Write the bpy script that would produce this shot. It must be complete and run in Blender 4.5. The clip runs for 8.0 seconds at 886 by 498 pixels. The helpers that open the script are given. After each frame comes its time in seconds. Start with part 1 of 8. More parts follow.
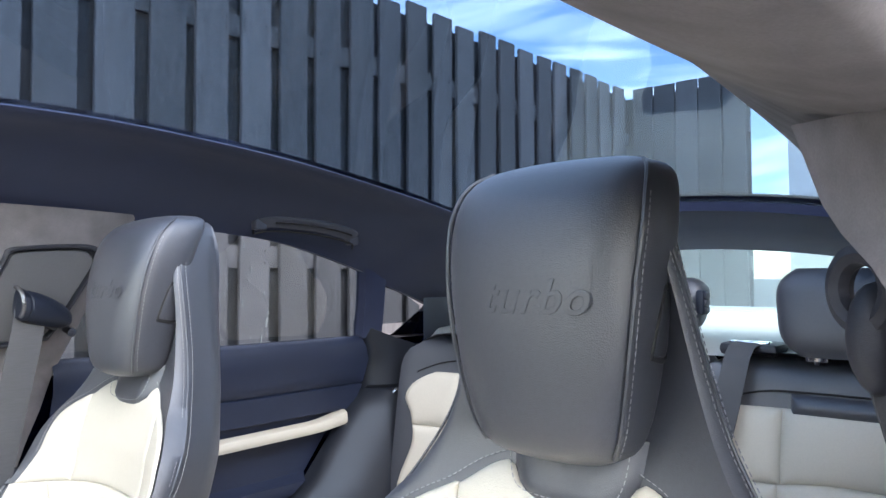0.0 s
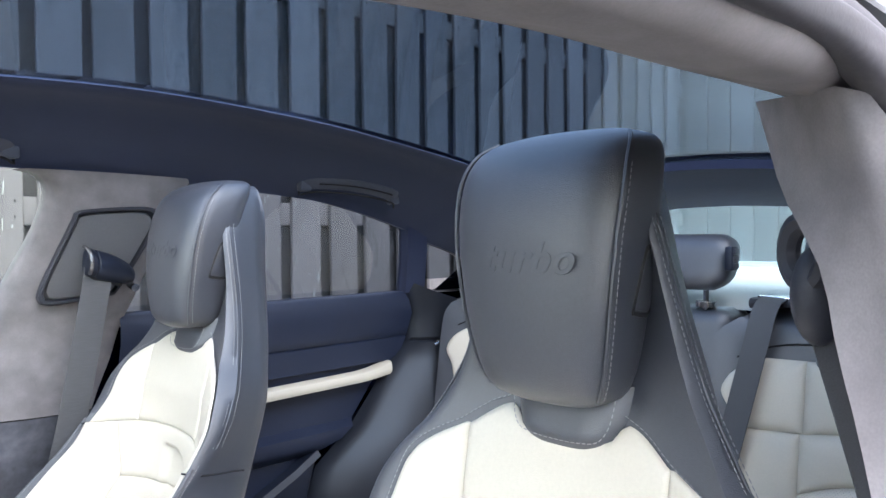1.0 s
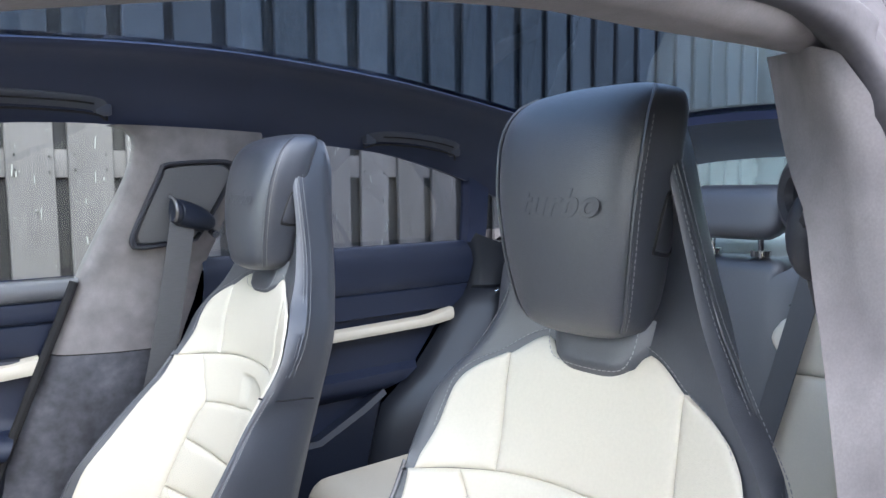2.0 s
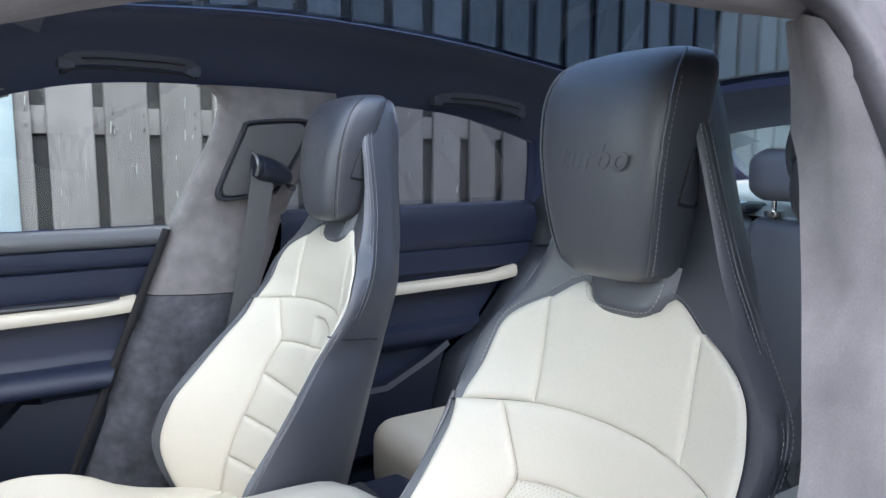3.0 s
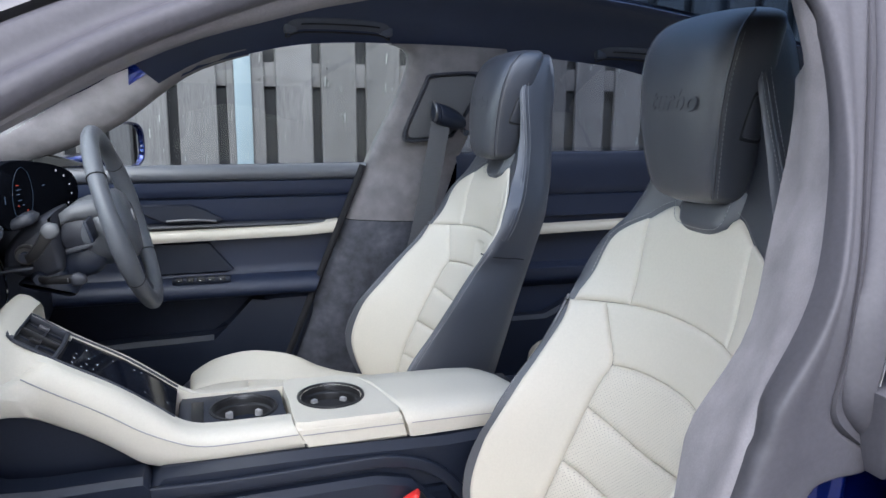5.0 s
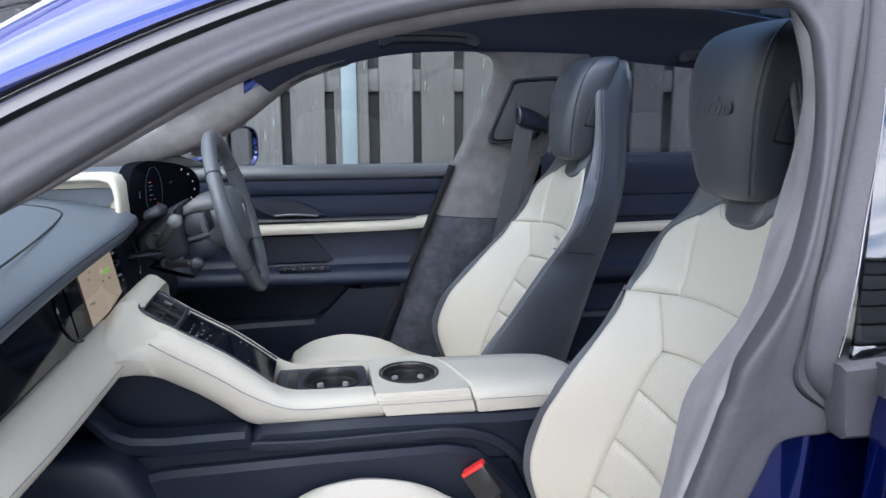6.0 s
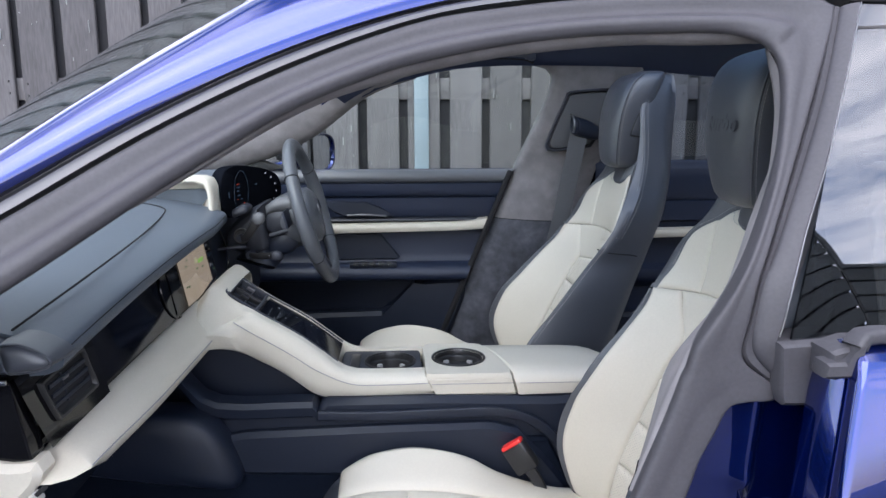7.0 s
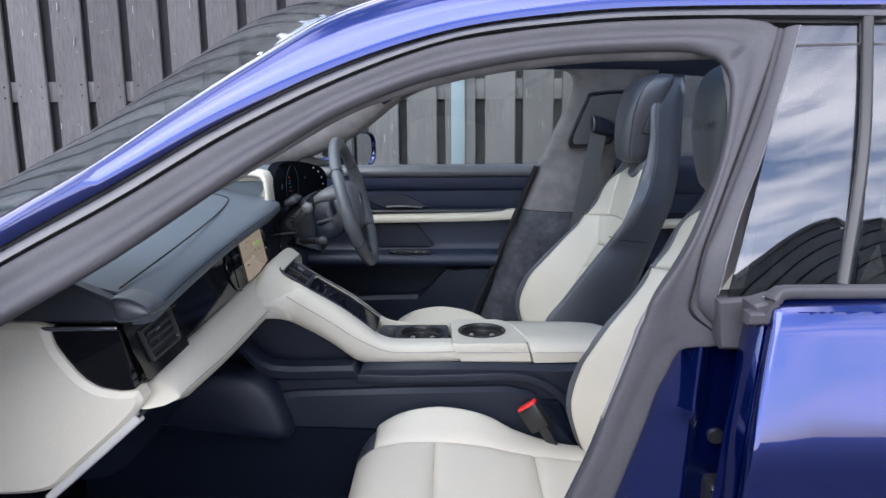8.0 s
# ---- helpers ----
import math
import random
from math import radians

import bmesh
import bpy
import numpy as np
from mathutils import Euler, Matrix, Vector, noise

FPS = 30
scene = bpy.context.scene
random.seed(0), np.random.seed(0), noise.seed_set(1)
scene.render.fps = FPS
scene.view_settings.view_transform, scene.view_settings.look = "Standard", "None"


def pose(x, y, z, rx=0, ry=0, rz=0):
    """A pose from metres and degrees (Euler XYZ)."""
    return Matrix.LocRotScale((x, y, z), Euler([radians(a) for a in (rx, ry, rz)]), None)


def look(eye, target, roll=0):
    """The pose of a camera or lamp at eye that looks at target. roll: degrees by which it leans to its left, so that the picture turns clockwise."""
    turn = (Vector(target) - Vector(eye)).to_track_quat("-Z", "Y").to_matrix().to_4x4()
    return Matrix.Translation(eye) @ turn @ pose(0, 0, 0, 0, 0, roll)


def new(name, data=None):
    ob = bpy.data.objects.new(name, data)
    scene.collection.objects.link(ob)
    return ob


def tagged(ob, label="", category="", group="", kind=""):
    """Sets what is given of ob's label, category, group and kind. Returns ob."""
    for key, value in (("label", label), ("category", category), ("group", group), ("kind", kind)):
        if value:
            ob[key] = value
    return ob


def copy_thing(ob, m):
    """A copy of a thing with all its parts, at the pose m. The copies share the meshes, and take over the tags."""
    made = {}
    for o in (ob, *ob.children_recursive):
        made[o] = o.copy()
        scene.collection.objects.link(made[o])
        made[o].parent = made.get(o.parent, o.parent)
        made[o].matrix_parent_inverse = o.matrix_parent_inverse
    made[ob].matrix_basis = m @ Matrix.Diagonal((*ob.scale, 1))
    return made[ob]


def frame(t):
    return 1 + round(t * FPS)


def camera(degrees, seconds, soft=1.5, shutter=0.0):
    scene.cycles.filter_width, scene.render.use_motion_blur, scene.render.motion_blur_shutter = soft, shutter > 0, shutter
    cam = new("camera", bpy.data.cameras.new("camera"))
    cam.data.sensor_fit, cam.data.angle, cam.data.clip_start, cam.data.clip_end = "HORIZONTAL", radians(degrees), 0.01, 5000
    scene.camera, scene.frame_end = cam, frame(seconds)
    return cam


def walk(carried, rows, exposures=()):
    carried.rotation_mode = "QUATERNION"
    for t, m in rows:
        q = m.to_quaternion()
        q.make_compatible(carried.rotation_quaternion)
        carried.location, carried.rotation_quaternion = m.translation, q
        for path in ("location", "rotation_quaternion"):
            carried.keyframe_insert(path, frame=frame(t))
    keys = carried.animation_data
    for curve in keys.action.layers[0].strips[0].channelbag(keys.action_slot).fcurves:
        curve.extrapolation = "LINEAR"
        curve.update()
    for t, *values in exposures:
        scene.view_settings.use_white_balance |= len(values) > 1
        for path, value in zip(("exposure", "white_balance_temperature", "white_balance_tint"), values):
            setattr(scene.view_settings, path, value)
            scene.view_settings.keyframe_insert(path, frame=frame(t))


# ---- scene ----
cam = camera(61.8, 8.0)
PATH = [
    (0, (0.043, -0.692, 1.143), (1.544, 0.628, 1.221), -0.2),
    (0.5, (0.037, -0.724, 1.148), (1.492, 0.648, 1.163), -0.3),
    (1, (0.022, -0.767, 1.15), (1.421, 0.662, 1.106), -0.5),
    (1.5, (0.006, -0.804, 1.149), (1.336, 0.686, 1.046), -0.5),
    (1.7, (-0.001, -0.819, 1.147), (1.299, 0.696, 1.02), -0.4),
    (2.8, (-0.023, -0.9, 1.138), (1.09, 0.742, 0.882), -0.4),
    (3, (-0.032, -0.922, 1.135), (1.048, 0.741, 0.871), 0.2),
    (3.5, (-0.051, -0.976, 1.132), (0.927, 0.74, 0.815), 0.1),
    (4, (-0.069, -1.039, 1.118), (0.798, 0.729, 0.768), 0.6),
    (5.5, (-0.039, -1.25, 1.126), (0.411, 0.66, 0.739), 0.1),
    (6, (-0.02, -1.316, 1.131), (0.291, 0.622, 0.748), -0.1),
    (6.5, (-0.002, -1.39, 1.135), (0.188, 0.564, 0.756), -0.1),
    (7, (0.02, -1.481, 1.152), (0.119, 0.481, 0.776), -0.1),
    (7.5, (0.04, -1.573, 1.16), (0.07, 0.391, 0.784), -0.2),
    (8, (0.052, -1.69, 1.164), (0.034, 0.273, 0.78), -0.4),
]
# exposure of the clip's camera drifts a little on the way
EXPOSURES = [(0.0, 2.85, 6600, 14), (1.0, 2.80, 6370, 13), (1.7, 2.63, 6330, 13), (3.0, 2.23, 6200, 12), (4.2, 1.96, 6160, 13), (5.5, 1.79, 6020, 13), (8.0, 1.5, 6040, 13)]
walk(cam, [(t, look(eye, target, roll)) for t, eye, target, roll in PATH], EXPOSURES)

# ---- world and sun ----
SUN_ELEV, SUN_AZ = 44.0, 74.0      # the light travels towards +x (rear) and +y (far side)


def make_world():
    w = bpy.data.worlds.new("sky")
    scene.world = w
    w.use_nodes = True
    nt = w.node_tree
    nt.nodes.clear()
    N = nt.nodes.new
    sky = N("ShaderNodeTexSky")
    sky.sky_type = 'NISHITA'
    sky.sun_disc = False
    sky.sun_elevation = radians(SUN_ELEV)
    sky.sun_rotation = radians(270 - SUN_AZ)
    tc = N("ShaderNodeTexCoord")
    mp = N("ShaderNodeMapping")
    mp.inputs["Scale"].default_value = (1.0, 1.1, 6.5)
    mp.inputs["Rotation"].default_value = (0.16, 0.08, 0.3)
    no = N("ShaderNodeTexNoise")
    no.inputs["Scale"].default_value = 1.7
    no.inputs["Detail"].default_value = 7
    no.inputs["Roughness"].default_value = 0.55
    no.inputs["Distortion"].default_value = 0.7
    ramp = N("ShaderNodeValToRGB")
    ramp.color_ramp.elements[0].position = 0.41
    ramp.color_ramp.elements[1].position = 0.60
    mix = N("ShaderNodeMix")
    mix.data_type = 'RGBA'
    mix.inputs["B"].default_value = (9.2, 8.8, 9.0, 1)
    bg = N("ShaderNodeBackground")
    bg.inputs["Strength"].default_value = 0.15
    out = N("ShaderNodeOutputWorld")
    L = nt.links.new
    L(tc.outputs["Generated"], mp.inputs["Vector"])
    L(mp.outputs["Vector"], no.inputs["Vector"])
    L(no.outputs["Fac"], ramp.inputs["Fac"])
    L(ramp.outputs["Color"], mix.inputs["Factor"])
    L(sky.outputs["Color"], mix.inputs["A"])
    L(mix.outputs["Result"], bg.inputs["Color"])
    L(bg.outputs["Background"], out.inputs["Surface"])


make_world()
sun = new("sun", bpy.data.lights.new("sun", 'SUN'))
sun.data.energy = 0.95
sun.data.angle = radians(60)
sun.data.color = (1.0, 0.98, 0.96)
_d = Vector((math.cos(radians(SUN_ELEV)) * math.cos(radians(SUN_AZ)), math.cos(radians(SUN_ELEV)) * math.sin(radians(SUN_AZ)), -math.sin(radians(SUN_ELEV))))
sun.matrix_world = Matrix.Translation((-6, -5, 8)) @ _d.to_track_quat("-Z", "Y").to_matrix().to_4x4()

# ---- materials ----


def material(name, col, rough=0.5, metal=0.0, grain=0.0, grain_scale=300.0, bump=0.0, bump_scale=400.0, coat=0.0, spec=0.5,
             stain=0.0, stain_scale=6.0, sheen=0.0, vor=False, stretch=(1, 1, 1), rand=0.0, flake=0.0):
    """A plain node material: base colour with fine grain and wide stains, and a fine relief."""
    m = bpy.data.materials.new(name)
    m.use_nodes = True
    nt = m.node_tree
    N, L = nt.nodes.new, nt.links.new
    b = nt.nodes["Principled BSDF"]
    b.inputs["Base Color"].default_value = (*col, 1)
    b.inputs["Roughness"].default_value = rough
    b.inputs["Metallic"].default_value = metal
    b.inputs["Specular IOR Level"].default_value = spec
    b.inputs["Coat Weight"].default_value = coat
    b.inputs["Coat Roughness"].default_value = 0.03
    if sheen:
        b.inputs["Sheen Weight"].default_value = sheen
        b.inputs["Sheen Roughness"].default_value = 0.45
    tc = N("ShaderNodeTexCoord")
    mp = N("ShaderNodeMapping")
    mp.inputs["Scale"].default_value = stretch
    L(tc.outputs["Object"], mp.inputs["Vector"])
    vec = mp.outputs["Vector"]
    cur = None

    def scale_by(prev, fac_socket, amount):
        mr = N("ShaderNodeMapRange")
        mr.inputs["From Min"].default_value, mr.inputs["From Max"].default_value = 0.25, 0.75
        mr.inputs["To Min"].default_value, mr.inputs["To Max"].default_value = 1 - amount, 1 + amount
        L(fac_socket, mr.inputs["Value"])
        mx = N("ShaderNodeMix")
        mx.data_type, mx.blend_type = 'RGBA', 'MULTIPLY'
        mx.inputs["Factor"].default_value = 1
        if prev is None:
            mx.inputs["A"].default_value = (*col, 1)
        else:
            L(prev, mx.inputs["A"])
        L(mr.outputs["Result"], mx.inputs["B"])
        return mx.outputs["Result"]
    if stain:
        n1 = N("ShaderNodeTexNoise")
        n1.inputs["Scale"].default_value, n1.inputs["Detail"].default_value = stain_scale, 4
        L(vec, n1.inputs["Vector"])
        cur = scale_by(cur, n1.outputs["Fac"], stain)
        mr = N("ShaderNodeMapRange")
        mr.inputs["To Min"].default_value, mr.inputs["To Max"].default_value = max(0.02, rough - 0.08), min(1, rough + 0.08)
        L(n1.outputs["Fac"], mr.inputs["Value"])
        L(mr.outputs["Result"], b.inputs["Roughness"])
    if grain:
        n2 = N("ShaderNodeTexNoise")
        n2.inputs["Scale"].default_value, n2.inputs["Detail"].default_value = grain_scale, 3
        L(vec, n2.inputs["Vector"])
        cur = scale_by(cur, n2.outputs["Fac"], grain)
    if rand:
        oi = N("ShaderNodeObjectInfo")
        cur = scale_by(cur, oi.outputs["Random"], rand)
    if flake:
        n4 = N("ShaderNodeTexVoronoi")
        n4.inputs["Scale"].default_value = 1500
        L(vec, n4.inputs["Vector"])
        cur = scale_by(cur, n4.outputs["Distance"], flake)
    if cur is not None:
        L(cur, b.inputs["Base Color"])
    if bump:
        if vor:
            n3 = N("ShaderNodeTexVoronoi")
            n3.inputs["Scale"].default_value = bump_scale
            h = n3.outputs["Distance"]
        else:
            n3 = N("ShaderNodeTexNoise")
            n3.inputs["Scale"].default_value, n3.inputs["Detail"].default_value = bump_scale, 2
            h = n3.outputs["Fac"]
        L(vec, n3.inputs["Vector"])
        bp = N("ShaderNodeBump")
        bp.inputs["Strength"].default_value, bp.inputs["Distance"].default_value = bump, 0.001
        L(h, bp.inputs["Height"])
        L(bp.outputs["Normal"], b.inputs["Normal"])
    return m


def glass(name, tint, gloss=0.04, rough=0.0, peak=1.0):
    """Thin pane: clear with a tint, and Fresnel gloss."""
    m = bpy.data.materials.new(name)
    m.use_nodes = True
    nt = m.node_tree
    nt.nodes.clear()
    N, L = nt.nodes.new, nt.links.new
    tr = N("ShaderNodeBsdfTransparent")
    tr.inputs["Color"].default_value = (*tint, 1)
    gl = N("ShaderNodeBsdfGlossy")
    gl.inputs["Roughness"].default_value = rough
    gl.inputs["Color"].default_value = (0.95, 0.97, 1.0, 1)
    lw = N("ShaderNodeLayerWeight")
    lw.inputs["Blend"].default_value = 0.5
    pw = N("ShaderNodeMath")
    pw.operation = 'POWER'
    pw.inputs[1].default_value = 5.0
    fr = N("ShaderNodeMath")
    fr.operation = 'MULTIPLY_ADD'
    fr.inputs[1].default_value, fr.inputs[2].default_value = peak - gloss, gloss
    L(lw.outputs["Facing"], pw.inputs[0])
    L(pw.outputs["Value"], fr.inputs[0])
    mx = N("ShaderNodeMixShader")
    out = N("ShaderNodeOutputMaterial")
    L(fr.outputs["Value"], mx.inputs["Fac"])
    L(tr.outputs["BSDF"], mx.inputs[1])
    L(gl.outputs["BSDF"], mx.inputs[2])
    L(mx.outputs["Shader"], out.inputs["Surface"])
    return m


def emitter(name, col, strength):
    m = bpy.data.materials.new(name)
    m.use_nodes = True
    b = m.node_tree.nodes["Principled BSDF"]
    b.inputs["Base Color"].default_value = (0.02, 0.02, 0.02, 1)
    b.inputs["Emission Color"].default_value = (*col, 1)
    b.inputs["Emission Strength"].default_value = strength
    b.inputs["Roughness"].default_value = 0.1
    return m


def perforated(name, col):
    """White leather with rows of small punched holes."""
    m = material(name, col, 0.5, grain=0.04, stain=0.04, bump=0.15, bump_scale=700)
    nt = m.node_tree
    N, L = nt.nodes.new, nt.links.new
    b = nt.nodes["Principled BSDF"]
    src = b.inputs["Base Color"].links[0].from_socket
    tc = N("ShaderNodeTexCoord")
    mp = N("ShaderNodeMapping")
    mp.inputs["Scale"].default_value = (0, 235, 235)
    mp.inputs["Rotation"].default_value = (radians(45), 0, 0)
    L(tc.outputs["Object"], mp.inputs["Vector"])
    fr = N("ShaderNodeVectorMath")
    fr.operation = 'FRACTION'
    L(mp.outputs["Vector"], fr.inputs[0])
    sb = N("ShaderNodeVectorMath")
    sb.operation = 'SUBTRACT'
    sb.inputs[1].default_value = (0.0, 0.5, 0.5)
    L(fr.outputs["Vector"], sb.inputs[0])
    ln = N("ShaderNodeVectorMath")
    ln.operation = 'LENGTH'
    L(sb.outputs["Vector"], ln.inputs[0])
    lt = N("ShaderNodeMath")
    lt.operation = 'LESS_THAN'
    lt.inputs[1].default_value = 0.13
    L(ln.outputs["Value"], lt.inputs[0])
    mx = N("ShaderNodeMix")
    mx.data_type = 'RGBA'
    L(lt.outputs["Value"], mx.inputs["Factor"])
    L(src, mx.inputs["A"])
    mx.inputs["B"].default_value = (0.24, 0.225, 0.195, 1)
    L(mx.outputs["Result"], b.inputs["Base Color"])
    return m


BLACK_LEATHER = material("black_leather", (0.032, 0.037, 0.049), 0.50, grain=0.12, stain=0.1, bump=0.25, bump_scale=900, vor=True, spec=1.0, coat=0.6)
BLACK_LEATHER.node_tree.nodes["Principled BSDF"].inputs["Coat Roughness"].default_value = 0.45
WHITE_LEATHER = material("white_leather", (0.565, 0.530, 0.447), 0.45, grain=0.03, stain=0.03, bump=0.2, bump_scale=800, vor=True)
PERF_LEATHER = perforated("perforated_leather", (0.55, 0.515, 0.435))
GREY_LEATHER = material("grey_leather_pad", (0.080, 0.097, 0.122), 0.42, grain=0.1, stain=0.08, bump=0.25, bump_scale=900, vor=True)
QUARTER_LEATHER = material("quarter_leather", (0.013, 0.016, 0.023), 0.34, grain=0.1, stain=0.1, bump=0.2, bump_scale=900, vor=True)
PALE_COVER = material("pale_load_cover", (0.42, 0.455, 0.455), 0.7, grain=0.06, stain=0.05, bump=0.2, bump_scale=600)
DOOR_LEATHER = material("door_leather", (0.012, 0.0185, 0.041), 0.45, grain=0.1, stain=0.1, bump=0.25, bump_scale=900, vor=True)
SUEDE = material("grey_suede", (0.207, 0.195, 0.199), 0.9, grain=0.08, grain_scale=600, stain=0.22, stain_scale=24, bump=0.10, bump_scale=1600, sheen=0.04, spec=0.2)
SCUFFED = material("scuffed_trim", (0.075, 0.078, 0.092), 0.75, grain=0.2, grain_scale=60, stain=0.5, stain_scale=16, bump=0.3, bump_scale=900, spec=0.25)
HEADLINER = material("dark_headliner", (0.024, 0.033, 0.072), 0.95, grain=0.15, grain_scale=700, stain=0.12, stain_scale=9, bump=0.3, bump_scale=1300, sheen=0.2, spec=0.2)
RUBBER = material("seal_rubber", (0.048, 0.0462, 0.052), 0.58, spec=0.45, grain=0.12, grain_scale=250, stain=0.18, stain_scale=8, bump=0.1, bump_scale=500)
BLUE_PAINT = material("blue_paint", (0.0035, 0.015, 0.15), 0.13, metal=0.85, coat=1.0, flake=0.12)
BLUE_PAINT.node_tree.nodes["Principled BSDF"].inputs["Coat IOR"].default_value = 1.7
BLUE_PAINT.node_tree.nodes["Principled BSDF"].inputs["Coat Roughness"].default_value = 0.0
GLOSS_BLACK = material("gloss_black", (0.005, 0.005, 0.006), 0.05, spec=0.35)
TRIM_BLACK = material("satin_black_trim", (0.018, 0.018, 0.019), 0.35, stain=0.1, bump=0.05, bump_scale=600)
PLASTIC = material("dark_plastic", (0.007, 0.011, 0.023), 0.48, spec=0.45, grain=0.12, stain=0.1, bump=0.2, bump_scale=900)
GREY_PLASTIC = material("grey_plastic", (0.026, 0.029, 0.039), 0.5, grain=0.1, stain=0.08, bump=0.15, bump_scale=900)
SATIN = material("satin_strip", (0.22, 0.22, 0.23), 0.38, metal=0.9, stain=0.06)
RIM_LEATHER = material("rim_leather", (0.085, 0.092, 0.104), 0.36, grain=0.1, stain=0.1, bump=0.2, bump_scale=900, vor=True)
MOULDING = material("dark_satin_moulding", (0.085, 0.085, 0.09), 0.36, metal=0.6, stain=0.06)
CHROME = material("chrome", (0.75, 0.75, 0.76), 0.12, metal=1.0)
HANDLE_GREY = material("handle_grey", (0.060, 0.066, 0.088), 0.5, grain=0.06, stain=0.06, bump=0.1, bump_scale=900)
COVER_GREY = material("cover_grey", (0.10, 0.104, 0.112), 0.45, grain=0.06, stain=0.06, bump=0.1, bump_scale=900)
CARPET = material("dark_carpet", (0.006, 0.009, 0.017), 0.98, spec=0.08, grain=0.35, grain_scale=900, stain=0.15, bump=0.6, bump_scale=1500)
THREAD = material("white_thread", (0.28, 0.28, 0.29), 0.7)
WEBBING = material("belt_webbing", (0.075, 0.077, 0.083), 0.75, grain=0.15, grain_scale=60, stretch=(1, 20, 20), bump=0.3, bump_scale=500)
SIDE_TRIM = material("pale_side_trim", (0.46, 0.45, 0.43), 0.35, stain=0.04)
# pale colour carries the glints on the cup springs
SPRING_GLINT = material("spring_glint", (0.30, 0.30, 0.30), 0.4, stain=0.05)
RED = material("red_button", (0.75, 0.035, 0.03), 0.35)
BOARD = material("weathered_board", (0.097, 0.092, 0.094), 0.8, grain=0.22, grain_scale=24, stain=0.18, stain_scale=3, stretch=(6, 6, 0.7), bump=0.5, bump_scale=60, rand=0.2)
SCUFF = material("pale_scuff", (0.27, 0.28, 0.27), 0.9)
POST = material("pale_steel_post", (0.20, 0.25, 0.28), 0.5, stain=0.08, grain=0.05)
# board colour darkened to carry the shade in the fence gaps
SHADED_BOARD = material("shaded_gap_board", (0.022, 0.022, 0.025), 0.85, grain=0.2, grain_scale=24, stain=0.2, stain_scale=3, stretch=(6, 6, 0.7), bump=0.4, bump_scale=60)
# near black for joints and seals, and for painted shade in gaps
DARK_GAP = material("joint_and_gap_shade", (0.012, 0.012, 0.014), 0.95, stain=0.2)
RENDERED_WALL = material("white_render", (0.62, 0.63, 0.62), 0.9, grain=0.05, stain=0.05, bump=0.3, bump_scale=120)
GREEN_WALL = material("pale_green_wall", (0.42, 0.52, 0.50), 0.85, grain=0.05, stain=0.06)
ASPHALT = material("asphalt", (0.055, 0.055, 0.057), 0.9, grain=0.35, grain_scale=120, stain=0.2, stain_scale=1.2, bump=0.6, bump_scale=150)
SLATS = material("dark_slats", (0.11, 0.115, 0.115), 0.7, grain=0.2, grain_scale=30, stain=0.15, rand=0.12)
CLEAR_GLASS = glass("clear_glass", (0.96, 1.0, 0.97), gloss=0.03)
ROOF_GLASS = glass("tinted_roof_glass", (0.36, 0.45, 0.54), gloss=0.02, peak=0.45)
PRIVACY_GLASS = glass("privacy_glass", (0.58, 0.62, 0.65), gloss=0.05)
REAR_GLASS = glass("rear_glass", (0.56, 0.67, 0.69))
DARK_GLASS = glass("dark_side_glass", (0.36, 0.38, 0.40), gloss=0.15)
MIRROR = material("mirror_glass", (0.8, 0.82, 0.85), 0.02, metal=1.0)
SCREEN = material("screen_glass", (0.003, 0.004, 0.007), 0.06, spec=0.25)
DISPLAY_BLACK = material("display_black", (0.006, 0.007, 0.010), 0.3, spec=0.0)
MAP_TAN = emitter("map_tan", (0.48, 0.385, 0.28), 0.185)
MAP_GREEN = emitter("map_green", (0.25, 0.42, 0.10), 0.25)
MAP_DARK = emitter("map_dark", (0.06, 0.12, 0.05), 0.2)
ICON = emitter("icon_white", (0.85, 0.88, 1.0), 0.14)
PANEL_ICON = emitter("panel_icon", (0.75, 0.88, 1.0), 0.16)
ICON_RED = emitter("icon_red", (1.0, 0.15, 0.1), 0.10)
ICON_BLUE = emitter("icon_blue", (0.35, 0.6, 1.0), 0.035)

# ---- geometry helpers ----


def lerp_table(table, z):
    """Smooth interpolation in rows (z, a, b, ...), sorted by z."""
    zs = [r[0] for r in table]
    out = []
    for k in range(1, len(table[0])):
        out.append(cubic(zs, [r[k] for r in table], z))
    return out


def cubic(xs, ys, x):
    """Monotone cubic interpolation."""
    if x <= xs[0]:
        return ys[0]
    if x >= xs[-1]:
        return ys[-1]
    i = max(k for k in range(len(xs) - 1) if xs[k] <= x)

    def slope(k):
        if k <= 0:
            return (ys[1] - ys[0]) / (xs[1] - xs[0])
        if k >= len(xs) - 1:
            return (ys[-1] - ys[-2]) / (xs[-1] - xs[-2])
        a = (ys[k] - ys[k - 1]) / (xs[k] - xs[k - 1])
        b = (ys[k + 1] - ys[k]) / (xs[k + 1] - xs[k])
        return 0.0 if a * b <= 0 else 2 * a * b / (a + b)
    h = xs[i + 1] - xs[i]
    t = (x - xs[i]) / h
    a, b = slope(i) * h, slope(i + 1) * h
    return ys[i] * (2 * t ** 3 - 3 * t * t + 1) + a * (t ** 3 - 2 * t * t + t) + ys[i + 1] * (3 * t * t - 2 * t ** 3) + b * (t ** 3 - t * t)


